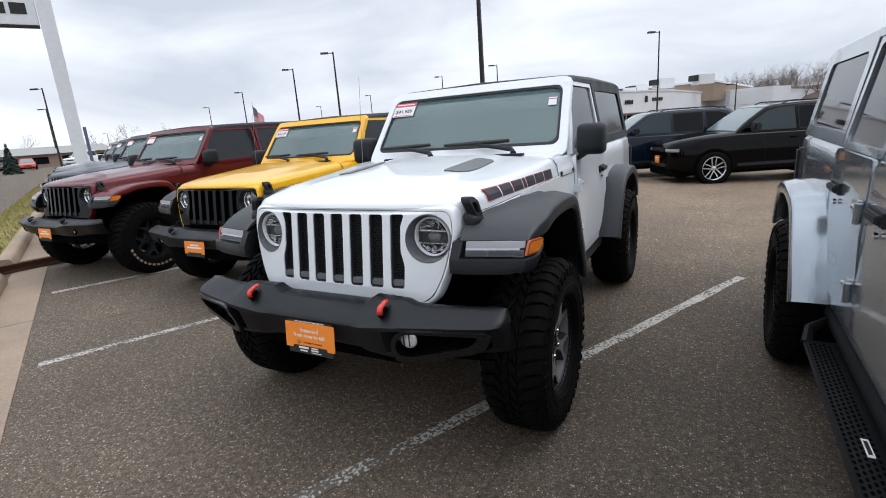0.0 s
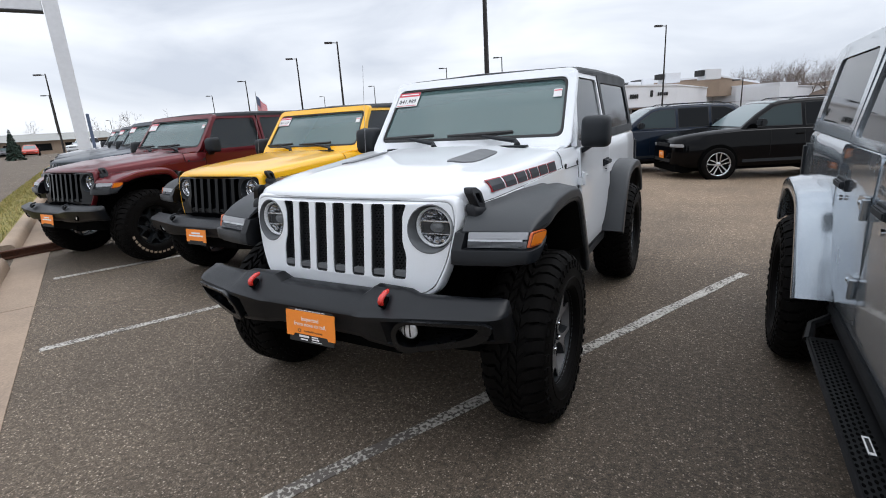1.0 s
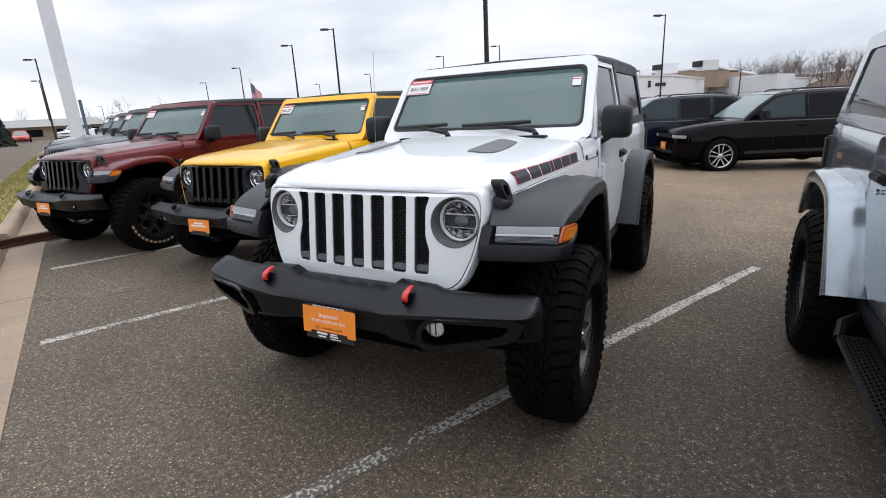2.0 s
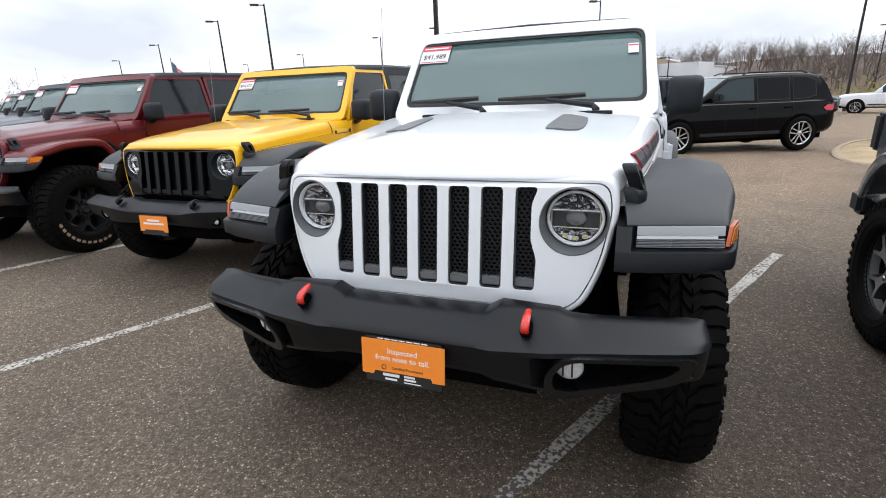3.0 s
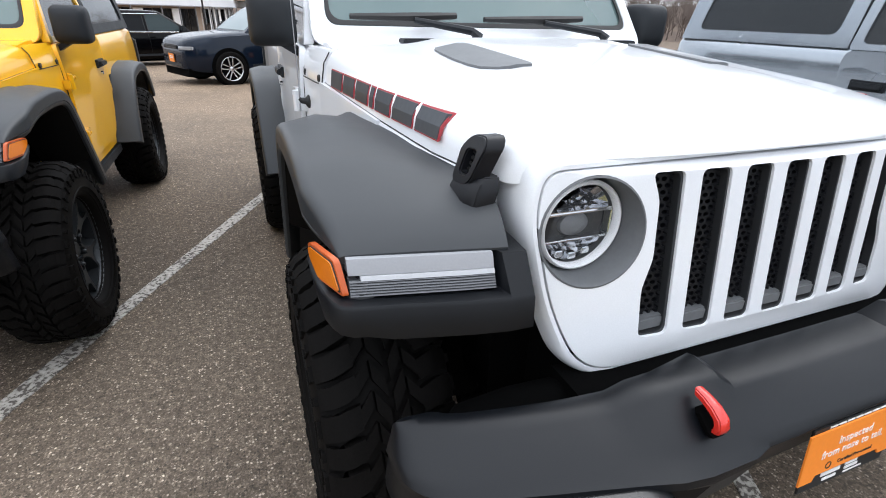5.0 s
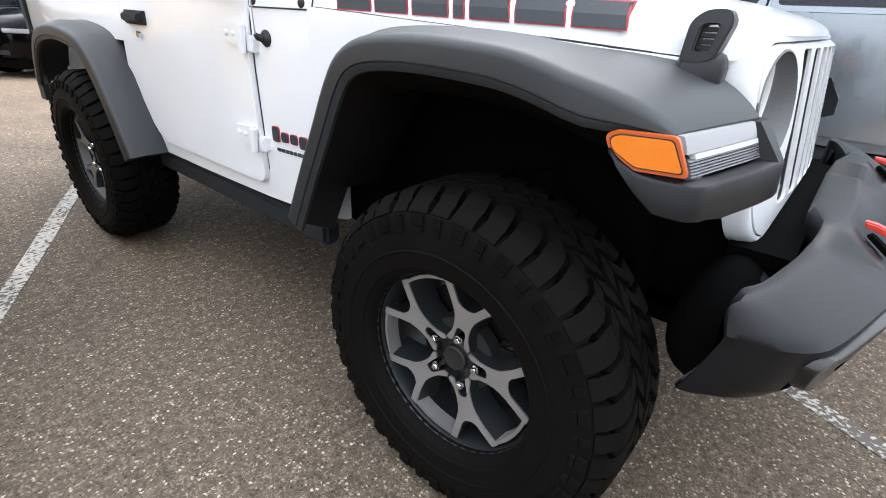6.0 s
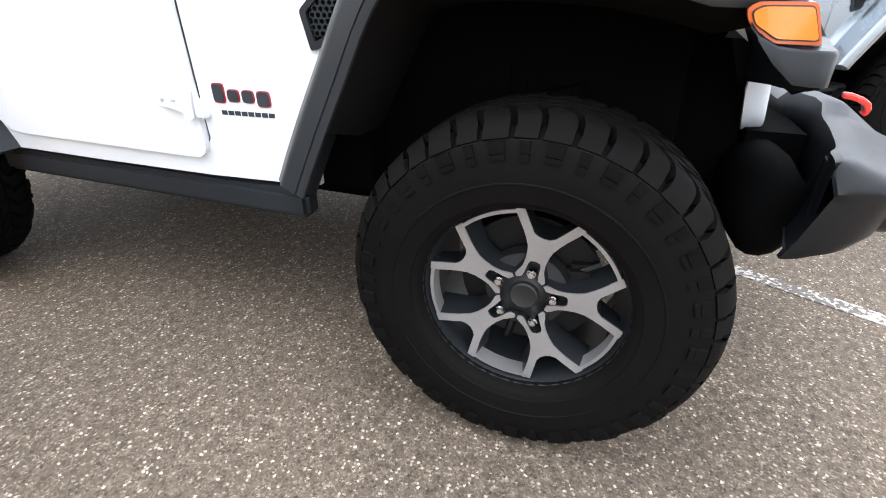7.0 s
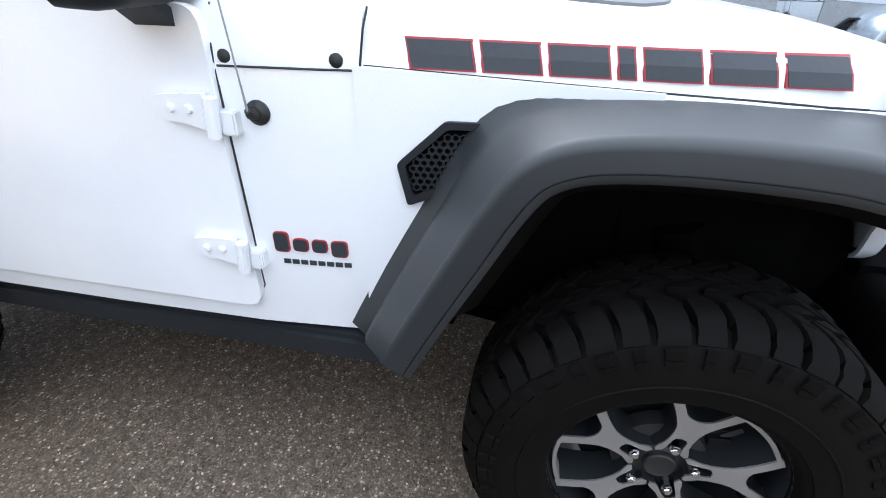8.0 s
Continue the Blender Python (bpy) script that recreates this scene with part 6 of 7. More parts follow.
KINDS = {
    # front, rear, wheelbase, half width, tyre, hood line, roof line, cabin base
    "suv": dict(f=-0.95, r=3.98, wb=3.04, w=0.96, R=0.385, low=0.30,
                deck=[(-0.95, 0.70), (-0.94, 0.86), (-0.91, 0.95), (-0.83, 1.015), (-0.68, 1.065), (-0.4, 1.11), (0.0, 1.15), (0.60, 1.185), (2.5, 1.165), (3.7, 1.18), (3.93, 1.10), (3.98, 0.92)],
                cab=[(0.44, 0.0), (0.86, 0.52), (1.26, 0.92), (1.50, 1.0), (2.1, 1.05), (2.9, 1.04), (3.35, 0.985), (3.56, 0.90), (3.70, 0.55), (3.86, 0.0)], roof=1.77),
    "pickup": dict(f=-0.98, r=4.85, wb=3.65, w=1.0, R=0.41, low=0.42,
                   deck=[(-0.98, 0.80), (-0.94, 1.05), (-0.75, 1.14), (0.75, 1.22), (2.75, 1.24), (2.80, 1.32), (4.80, 1.32), (4.85, 1.25)],
                   cab=[(0.65, 0.0), (1.30, 1.0), (1.6, 1.05), (2.5, 1.05), (2.62, 0.98), (2.78, 0.0)], roof=1.86),
    "sedan": dict(f=-0.92, r=3.75, wb=2.75, w=0.90, R=0.33, low=0.24,
                  deck=[(-0.92, 0.55), (-0.86, 0.70), (-0.5, 0.80), (0.5, 0.93), (2.5, 0.98), (3.2, 1.02), (3.68, 1.0), (3.75, 0.85)],
                  cab=[(0.35, 0.0), (1.15, 1.0), (1.5, 1.07), (2.1, 1.04), (2.6, 0.85), (3.35, 0.0)], roof=1.40),
    "van": dict(f=-0.95, r=4.15, wb=3.09, w=0.99, R=0.35, low=0.26,
                deck=[(-0.95, 0.70), (-0.88, 0.88), (-0.5, 1.0), (0.3, 1.10), (2.5, 1.12), (3.9, 1.14), (4.10, 1.08), (4.15, 0.9)],
                cab=[(0.20, 0.0), (1.15, 1.0), (1.7, 1.06), (3.0, 1.06), (3.6, 1.0), (4.02, 0.0)], roof=1.72),
}


def vehicle(x, y, heading, kind, body, label, name, front_card=False, chrome_line=False, wheels=True, group="parked cars"):
    """A road car: the nose points along heading (a plan vector), x and y under the front axle's middle."""
    k = KINDS[kind]
    ang = math.degrees(math.atan2(heading[0], -heading[1]))
    car = thing(name, label, "car" if kind != "pickup" else "pickup truck", pose(x, y, ground_z(x, y), 0, 0, ang), group)
    W, top = k["w"], k["roof"]

    def wid(y):
        return W * curve_at([(k["f"], 0.62), (k["f"] + 0.06, 0.76), (k["f"] + 0.2, 0.89), (k["f"] + 0.5, 0.97), (0.6, 1.0), (k["r"] - 0.6, 0.99), (k["r"] - 0.1, 0.92), (k["r"], 0.84)], y)

    ys = sorted(set([k["f"] + d for d in (0, 0.015, 0.04, 0.08, 0.14, 0.2, 0.3, 0.5, 0.75)] + [0.0, 0.5, 1.0, 1.6, 2.2, 2.8, k["wb"]] + [k["r"] - d for d in (0.6, 0.3, 0.12, 0.04, 0)]))
    rings = []
    for yy in ys:
        w, z = wid(yy), curve_at(k["deck"], yy)
        lo = k["low"] + curve_at([(k["f"], 0.10), (k["f"] + 0.4, 0.0), (k["r"] - 0.5, 0.0), (k["r"], 0.14)], yy)
        half = [(w * 0.90, lo), (w * 0.985, lo + 0.08), (w * 1.0, lerp(lo, z, 0.45)), (w * 0.985, lerp(lo, z, 0.72)), (w * 0.955, z - 0.06), (w * 0.89, z - 0.012), (w * 0.6, z + 0.012)]
        rings.append([(a, yy, b) for a, b in half] + [(-a, yy, b) for a, b in reversed(half)])
    part("body", loft(B(), rings), body, car, smooth=40)
    # greenhouse: a painted shell with panes set in it
    def cab_z(yy):
        c = curve_at(k["cab"], yy)
        return lerp(curve_at(k["deck"], yy) - 0.05, top, min(1.0, c)) + 0.03 * max(0.0, c - 1) / 0.07

    def cab_x(yy, z):
        base = curve_at(k["deck"], yy) - 0.05
        return W * lerp(0.90, 0.70, (z - base) / (top - base))

    c0, c1 = k["cab"][0][0], k["cab"][-1][0]
    rings = []
    for yy in sorted({yy for yy, f in k["cab"]} | {lerp(c0, c1, q / 24) for q in range(25)}):
        z, base = cab_z(yy), curve_at(k["deck"], yy) - 0.05
        wt, f = cab_x(yy, z), (z - base) / (top - base)
        half = [(W * 0.90, base), (cab_x(yy, lerp(base, z, 0.5)), lerp(base, z, 0.5)), (cab_x(yy, z - 0.06 * f), z - 0.06 * f), (wt - 0.03 * f, z - 0.02 * f), (wt - 0.10 * f, z - 0.004), (wt * 0.5, z + 0.006 * f)]
        rings.append([(a, yy, b) for a, b in half] + [(-a, yy, b) for a, b in reversed(half)])
    cabin = part("cabin", loft(B(), rings), body, car, smooth=40)
    a_top = next(yy for yy, f in k["cab"] if f >= 1.0)
    r_top = [yy for yy, f in k["cab"] if f >= 0.93][-1]
    doors = [lerp(a_top, r_top, 0.22), lerp(a_top, r_top, 0.70)] if kind != "pickup" else [lerp(a_top, r_top, 0.45)]

    def screen(y0, y1, nm, mat):
        rows = []
        for q in range(9):
            yy = lerp(y0, y1, q / 8)
            z, w = cab_z(yy), cab_x(yy, cab_z(yy)) - 0.085
            rows.append([(w * g, yy, z + 0.012 - 0.010 * abs(g) ** 3) for g in (-1, -0.8, -0.4, 0, 0.4, 0.8, 1)] + [(w * g, yy, z - 0.02) for g in (1, 0.8, 0.4, 0, -0.4, -0.8, -1)])
        part(nm, loft(B(), rows), mat, cabin, smooth=50)

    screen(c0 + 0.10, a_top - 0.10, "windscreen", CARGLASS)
    screen(r_top + 0.02, c1 - 0.06, "rear_window", TINT2)
    # side windows
    cuts = [c0 + 0.42] + doors + [r_top + 0.10]
    for s in (-1, 1):
        for n, (y0, y1) in enumerate(zip(cuts, cuts[1:])):
            for nm, e, d, mat in (("window_trim", 0.0, 0.005, INK), ("side_window", 0.018, 0.009, CARSIDE if n == 0 else TINT2)):
                ya, yb = y0 + 0.035 + e, y1 - 0.035 - e
                lows, highs = [], []
                for q in range(9):
                    yy = lerp(ya, yb, q / 8)
                    zl = curve_at(k["deck"], yy) + 0.012 + e + 0.05 * max(0.0, (q - 5) / 3) * (n == len(cuts) - 2)
                    lows.append((yy, zl))
                    highs.append((yy, max(zl + 0.012, cab_z(yy) - 0.085 - e - 0.06 * max(0.0, (q - 5) / 3) * (n == len(cuts) - 2))))
                o = lows + highs[::-1]
                part(nm, loft(B(), [[(s * (cab_x(yy, z) + g), yy, z) for yy, z in o] for g in (-0.02, d)]), mat, cabin)
        bm = B()
        box(bm, s * W * 0.985 - 0.012, s * W * 0.985 + 0.012, 0.55, k["wb"] - 0.5, k["low"] + 0.10, k["low"] + 0.17, 0.008)
        part("sill_trim", bm, PLASTIC, car)
        # door seams and handles
        for d in doors + [a_top - 0.35]:
            bm = B()
            tube(bm, [(s * W * 1.0, d, k["low"] + 0.25), (s * W * 0.998, d, curve_at(k["deck"], d) - 0.35), (s * W * 0.962, d, curve_at(k["deck"], d) - 0.07)], 0.0025, 5)
            part("door_seam", bm, INK, car)
        for d in doors:
            bm = B()
            zz = curve_at(k["deck"], d) - 0.17
            box(bm, s * W * 0.985 - 0.02, s * W * 0.985 + 0.02, d - 0.20, d - 0.04, zz - 0.015, zz + 0.015, 0.008)
            part("door_handle", bm, body, car)
        bm = B()
        mz = curve_at(k["deck"], c0 + 0.3) + 0.10
        box(bm, s * (W + 0.10) - 0.12, s * (W + 0.10) + 0.10, c0 + 0.34, c0 + 0.50, mz - 0.07, mz + 0.09, 0.035)
        part("mirror", bm, PLASTIC if kind != "pickup" else body, car, smooth=40)
        # arches, flat near-black discs in place of shaded hollows, and wheels
        for yy in (0.0, k["wb"]):
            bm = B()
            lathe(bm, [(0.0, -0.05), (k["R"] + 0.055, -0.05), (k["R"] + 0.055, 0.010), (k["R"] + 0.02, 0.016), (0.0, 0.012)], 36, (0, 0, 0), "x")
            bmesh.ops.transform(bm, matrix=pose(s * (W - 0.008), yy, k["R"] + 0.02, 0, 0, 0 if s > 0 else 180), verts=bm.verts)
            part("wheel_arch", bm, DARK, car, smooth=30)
            road_wheel(car, s * (W - 0.052), yy, k["R"])
        # lamps
        bm = B()
        hz = curve_at(k["deck"], k["f"] + 0.1) - 0.16
        xs_ = [0.50, 0.64, 0.77, 0.87]
        loft(bm, [[(s * W * q, k["f"] + dy, hz + 0.045), (s * W * q, k["f"] + dy - 0.012, hz), (s * W * q, k["f"] + dy, hz - 0.03), (s * W * q, k["f"] + dy + 0.1, hz)] for q, dy in zip(xs_, (0.0, 0.02, 0.07, 0.17))])
        part("headlamp", bm, surf_lamp if body is not WHITE else surf_grey, car, smooth=30)
        bm = B()
        rz = curve_at(k["deck"], k["r"] - 0.15) - 0.18
        loft(bm, [[(s * W * q, k["r"] + dy, rz + 0.07), (s * W * q, k["r"] + dy + 0.015, rz), (s * W * q, k["r"] + dy, rz - 0.07), (s * W * q, k["r"] + dy - 0.1, rz)] for q, dy in ((0.5, 0.0), (0.75, -0.02), (0.92, -0.13), (0.97, -0.32))])
        part("tail_lamp", bm, CARDRED, car, smooth=30)
        if chrome_line:
            bm = B()
            tube(bm, [(s * W * 0.92, c0 + 0.5, curve_at(k["deck"], 1.0) - 0.02), (s * W * 0.92, c1 - 0.4, curve_at(k["deck"], 3.0) - 0.02), (s * W * 0.78, r_top - 0.05, top - 0.10), (s * W * 0.76, a_top + 0.1, top - 0.08)], 0.012, 6)
            part("chrome_strip", bm, CHROME, car)
    fz = curve_at(k["deck"], k["f"] + 0.1)
    bm = B()
    box(bm, -W * 0.40, W * 0.40, k["f"] - 0.012, k["f"] + 0.1, fz - 0.21, fz - 0.10, 0.02)
    part("grille", bm, INK, car)
    bm = B()
    box(bm, -W * 0.40, W * 0.40, k["f"] - 0.020, k["f"] + 0.02, fz - 0.165, fz - 0.150, 0.004)
    part("grille_bar", bm, DARKALLOY, car)
    bm = B()
    box(bm, -W * 0.55, W * 0.55, k["f"] - 0.010, k["f"] + 0.1, k["low"] + 0.12, k["low"] + 0.24, 0.02)
    part("lower_grille", bm, INK, car)
    bm = B()
    box(bm, -W * 0.75, W * 0.75, k["f"] + 0.05, k["r"] - 0.2, k["low"] - 0.08, k["low"] + 0.1)
    part("underbody", bm, DARK, car)
    if kind == "suv":
        for s in (-1, 1):
            bm = B()
            tube(bm, [(s * W * 0.62, a_top + 0.15, top + 0.0), (s * W * 0.63, a_top + 0.3, top + 0.055), (s * W * 0.63, r_top - 0.25, top + 0.045), (s * W * 0.62, r_top - 0.08, top - 0.02)], 0.014, 6)
            part("roof_rail", bm, PLASTIC, car)
    if kind == "pickup":
        bm = B()
        box(bm, -W * 0.82, W * 0.82, 2.86, 4.74, 1.322, 1.335)
        part("bed", bm, DARK, car)
    if front_card:
        bm = B()
        box(bm, -0.15, 0.15, k["f"] - 0.03, k["f"] - 0.02, k["low"] + 0.22, k["low"] + 0.40)
        pl = part("placard", bm, ORANGE, car, "orange dealer placard")
        for zz in (0.345, 0.31):
            part("print_bar", box(B(), -0.09, 0.09, k["f"] - 0.033, k["f"] - 0.03, k["low"] + zz - 0.010, k["low"] + zz + 0.008), PAPER, pl)
    return car


TINT2 = glass("tinted_car_glass", (0.008, 0.009, 0.010), 1.0, 0.14)
# opaque pale teal: the sky's reflection in windscreens is put into the colour
CARGLASS = glass("car_glass_sky_tone", (0.16, 0.21, 0.215), 1.0, 0.8)
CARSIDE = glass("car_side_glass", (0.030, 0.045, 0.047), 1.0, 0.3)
vehicle(1.23, 12.10, (-0.91, -0.41), "suv", BLACKP, "glossy black sport utility car with silver wheels", "black_suv", True)
vehicle(-1.50, 13.20, (-0.91, -0.41), "suv", NAVY, "dark blue sport utility car with silver wheels", "blue_suv", True)
vehicle(-2.4, 20.5, (0.91, 0.41), "van", BLACKP, "black minivan with a chrome window line", "minivan", chrome_line=True)
vehicle(-8.2, 27.0, (0.90, -0.436), "suv", GREYP, "grey sport utility car before the dealership", "grey_suv")
vehicle(13.9, 37.8, (-0.925, 0.379), "pickup", WHITE, "white pickup truck at the lot's edge", "pickup_truck")
vehicle(10.9, 34.5, (0.925, -0.379), "suv", GREYBLUE, "dark sport utility car parked facing the woods", "dark_suv")
vehicle(33.0, 48.3, (-0.81, 0.585), "sedan", REDP, "bright red hatchback parked near the woods", "red_car")
vehicle(30.5, 53.0, (-0.81, 0.585), "suv", GREYP, "dark grey estate car in a row", "grey_car")
vehicle(27.5, 51.5, (-0.81, 0.585), "suv", WHITE, "white sport utility car in a row", "white_suv")
vehicle(24.0, 55.0, (-0.81, 0.585), "sedan", BLACKP, "black saloon car in a row", "black_car")
vehicle(*plan(64.4, 70), (0.55, -0.83), "pickup", WHITE, "white pickup truck across the lot", "far_pickup_truck")
vehicle(*plan(67.9, 84), (0.9, -0.4), "sedan", REDP, "small red car before the low building", "far_red_car")
vehicle(*plan(69.6, 92), (0.9, -0.4), "sedan", GREYP, "grey car before the low building", "far_grey_car")


# ---- poles, signs, buildings ----
def lamp_post(x, y, top, arm=(-0.8, -0.6), two=False):
    """A square steel pole with a flat shoebox lamp on a short arm."""
    g = ground_z(x, y)
    post = thing("street_lamp", "dark bronze parking lot lamp post with a flat head", "lamp post", pose(x, y, g), "lamp posts")
    h = top - g
    bm = B()
    loft(bm, [[(a * r, b * r, z) for a, b in ((-1, -1), (1, -1), (1, 1), (-1, 1))] for r, z in ((0.085, 0.0), (0.080, 0.5), (0.046, h))])
    part("pole", bm, POLE, post)
    for sg in (1, -1) if two else (1,):
        d = Vector((arm[0], arm[1], 0)).normalized() * sg
        e = Vector((-d.y, d.x, 0))
        bm = B()
        tube(bm, [(0, 0, h - 0.12), tuple(d * 0.5 + Vector((0, 0, h - 0.08)))], 0.035, 6)
        part("arm", bm, POLE, post)
        bm = B()
        loft(bm, [[tuple(d * t + e * w + Vector((0, 0, h + z))) for w, z in ((-q, -0.16), (q, -0.16), (q * 0.8, -0.02), (-q * 0.8, -0.02))] for t, q in ((0.42, 0.12), (0.5, 0.19), (1.05, 0.19), (1.12, 0.14))])
        part("lamp_head", bm, POLE, post)
    return post


for yaw, dist, top in ((4.9, 52, 8.5), (39.1, 48, 8.75), (43.5, 58, 8.75), (48.9, 83, 8.85), (52.3, 112, 8.8), (35.6, 105, 8.9), (41.1, 132, 8.9), (27.5, 78, 8.95), (21.4, 69, 8.95), (65.5, 68, 8.5), (65.6, 98, 8.6), (61.5, 180, 7.2)):
    px, py = plan(yaw, dist)
    lamp_post(px, py, top)
lamp_post(-6.2, 15.9, 9.2)
for yaw, dist, top in ((-23.1, 40, 8.6), (-19.6, 96, 7.4), (-18.2, 45, 8.2)):
    px, py = plan(yaw, dist, 0.22, -1.79)
    lamp_post(px, py, top, two=yaw < -19)
px, py = plan(-2.1, 62)
lamp_post(px, py, 3.7)


def build_island():
    """A kerbed planting island with a concrete lamp base."""
    cx, cy = plan(-22.6, 15.2, 0.22, -1.79)
    d = Vector((0.385, 0.923, 0))
    e = Vector((d.y, -d.x, 0))
    g = ground_z(cx, cy)

    def ell(a, b, z):
        return [tuple(Vector((cx, cy, g + z)) + d * a * math.sin(t) + e * b * math.cos(t)) for t in (2 * math.pi * k / 40 for k in range(40))]

    bm = B()
    loft(bm, [ell(2.6, 0.95, -0.1), ell(2.6, 0.95, 0.07), ell(2.56, 0.91, 0.10), ell(2.44, 0.80, 0.10), ell(2.44, 0.80, -0.1)], caps=False)
    tagged(part("kerb", bm, KERB, smooth=40), "oval concrete kerb round a planting island", "kerb", kind="structure")
    bm = B()
    loft(bm, [ell(2.44, 0.80, 0.0), ell(2.44, 0.80, 0.085), ell(1.6, 0.5, 0.13), ell(0.6, 0.2, 0.15)])
    tagged(part("planting_bed", bm, DIRT, smooth=40), "tan dry mulch in the kerbed island", "planting bed", kind="structure")
    bx, by = plan(-22.5, 16.8, 0.22, -1.79)
    t = thing("lamp_base", "grey concrete lamp post base on the island", "concrete base", pose(bx, by, g + 0.1, 0, 0, -20))
    part("base", box(B(), -0.33, 0.33, -0.33, 0.33, -0.05, 0.62, 0.02), CONCG, t)
    part("bolt_plate", box(B(), -0.16, 0.16, -0.16, 0.16, 0.62, 0.65), POLE, t)
    post = lamp_post(bx, by, 9.0, two=True)
    post.location.z = g + 0.75


CONCG = surface("grey_concrete", (0.33, 0.33, 0.31), 0.85, var=0.15, scale=2, fine=40, bump=0.2)
build_island()


def build_sign():
    """A tall dealer sign: a pale pylon with stacked grey panels; the marks are plain bars."""
    x, y = plan(63.9, 27.0)
    t = thing("pylon_sign", "tall pale grey dealer pylon sign with stacked panels", "sign", pose(x, y, 0, 0, 0, 62))
    bm = B()
    loft(bm, [[(a * w, b * 0.20, z) for a, b in ((-1, -1), (1, -1), (1, 1), (-1, 1))] for w, z in ((0.23, -0.1), (0.25, 4), (0.28, 12))])
    part("pylon", bm, WALLP, t, bevel=0.02)
    for k, z in enumerate((6.65, 8.0, 9.35)):
        pn = part("panel", box(B(), -3.9, -0.3, -0.16, 0.16, z, z + 1.25, 0.02), WALLP, t)
        part("panel_edge", box(B(), -3.95, -0.3, -0.18, 0.18, z - 0.07, z, 0.01), INK, pn)
        for j in range(4):
            part("mark_bar", box(B(), -3.10 + j * 0.66, -2.58 + j * 0.66, -0.175, -0.16, z + 0.40, z + 0.82, 0.004), INK, pn)
    bm = B()
    box(bm, 0.30, 0.42, -0.1, 0.1, 0.0, 2.6)
    part("conduit", bm, SIGNBLUE, t)


SIGNBLUE = surface("blue_grey_steel", (0.10, 0.13, 0.20), 0.5, var=0.1)
build_sign()


def build_flag():
    x, y = plan(48.1, 92)
    t = thing("flag_pole", "flag on a thin white pole", "flag", pose(x, y, ground_z(x, y)))
    bm = B()
    tube(bm, [(0, 0, 0), (0, 0, 8.6)], [0.06, 0.04], 8)
    part("pole", bm, STEEL, t)
    f = part("cloth", loft(B(), [[(u * 0.62, u * 0.62 + 0.10 * math.sin(5 * u), z - 0.95 * u) for z in (5.3, 7.9)] + [(u * 0.62 + 0.01, u * 0.62 + 0.10 * math.sin(5 * u) + 0.02, z - 0.95 * u) for z in (7.9, 5.3)] for u in [k * 0.12 for k in range(15)]]), FLAGW, t)
    for k in range(7):
        z0 = 5.3 + k * 0.372
        part("stripe", loft(B(), [[(u * 0.62, u * 0.62 + 0.10 * math.sin(5 * u) - 0.02, z - 0.95 * u) for z in (z0, z0 + 0.186)] + [(u * 0.62 + 0.01, u * 0.62 + 0.10 * math.sin(5 * u) + 0.04, z - 0.95 * u) for z in (z0 + 0.186, z0)] for u in [k2 * 0.12 for k2 in range(15)]]), CARDRED, f)
    part("canton", loft(B(), [[(u * 0.62, u * 0.62 + 0.10 * math.sin(5 * u) - 0.03, z - 0.95 * u) for z in (6.5, 7.92)] + [(u * 0.62 + 0.01, u * 0.62 + 0.10 * math.sin(5 * u) + 0.05, z - 0.95 * u) for z in (7.92, 6.5)] for u in [k2 * 0.12 for k2 in range(7)]]), SIGNBLUE, f)


FLAGW = surface("white_cloth", (0.7, 0.7, 0.7), 0.9, var=0.05)
build_flag()


def wall_frame(a, b):
    """Local frame of a facade from plan point a to b, front towards the viewer."""
    a, b = Vector((*a, 0)), Vector((*b, 0))
    d = b - a
    return pose(a.x, a.y, 0, 0, 0, math.degrees(math.atan2(d.y, d.x))), d.length


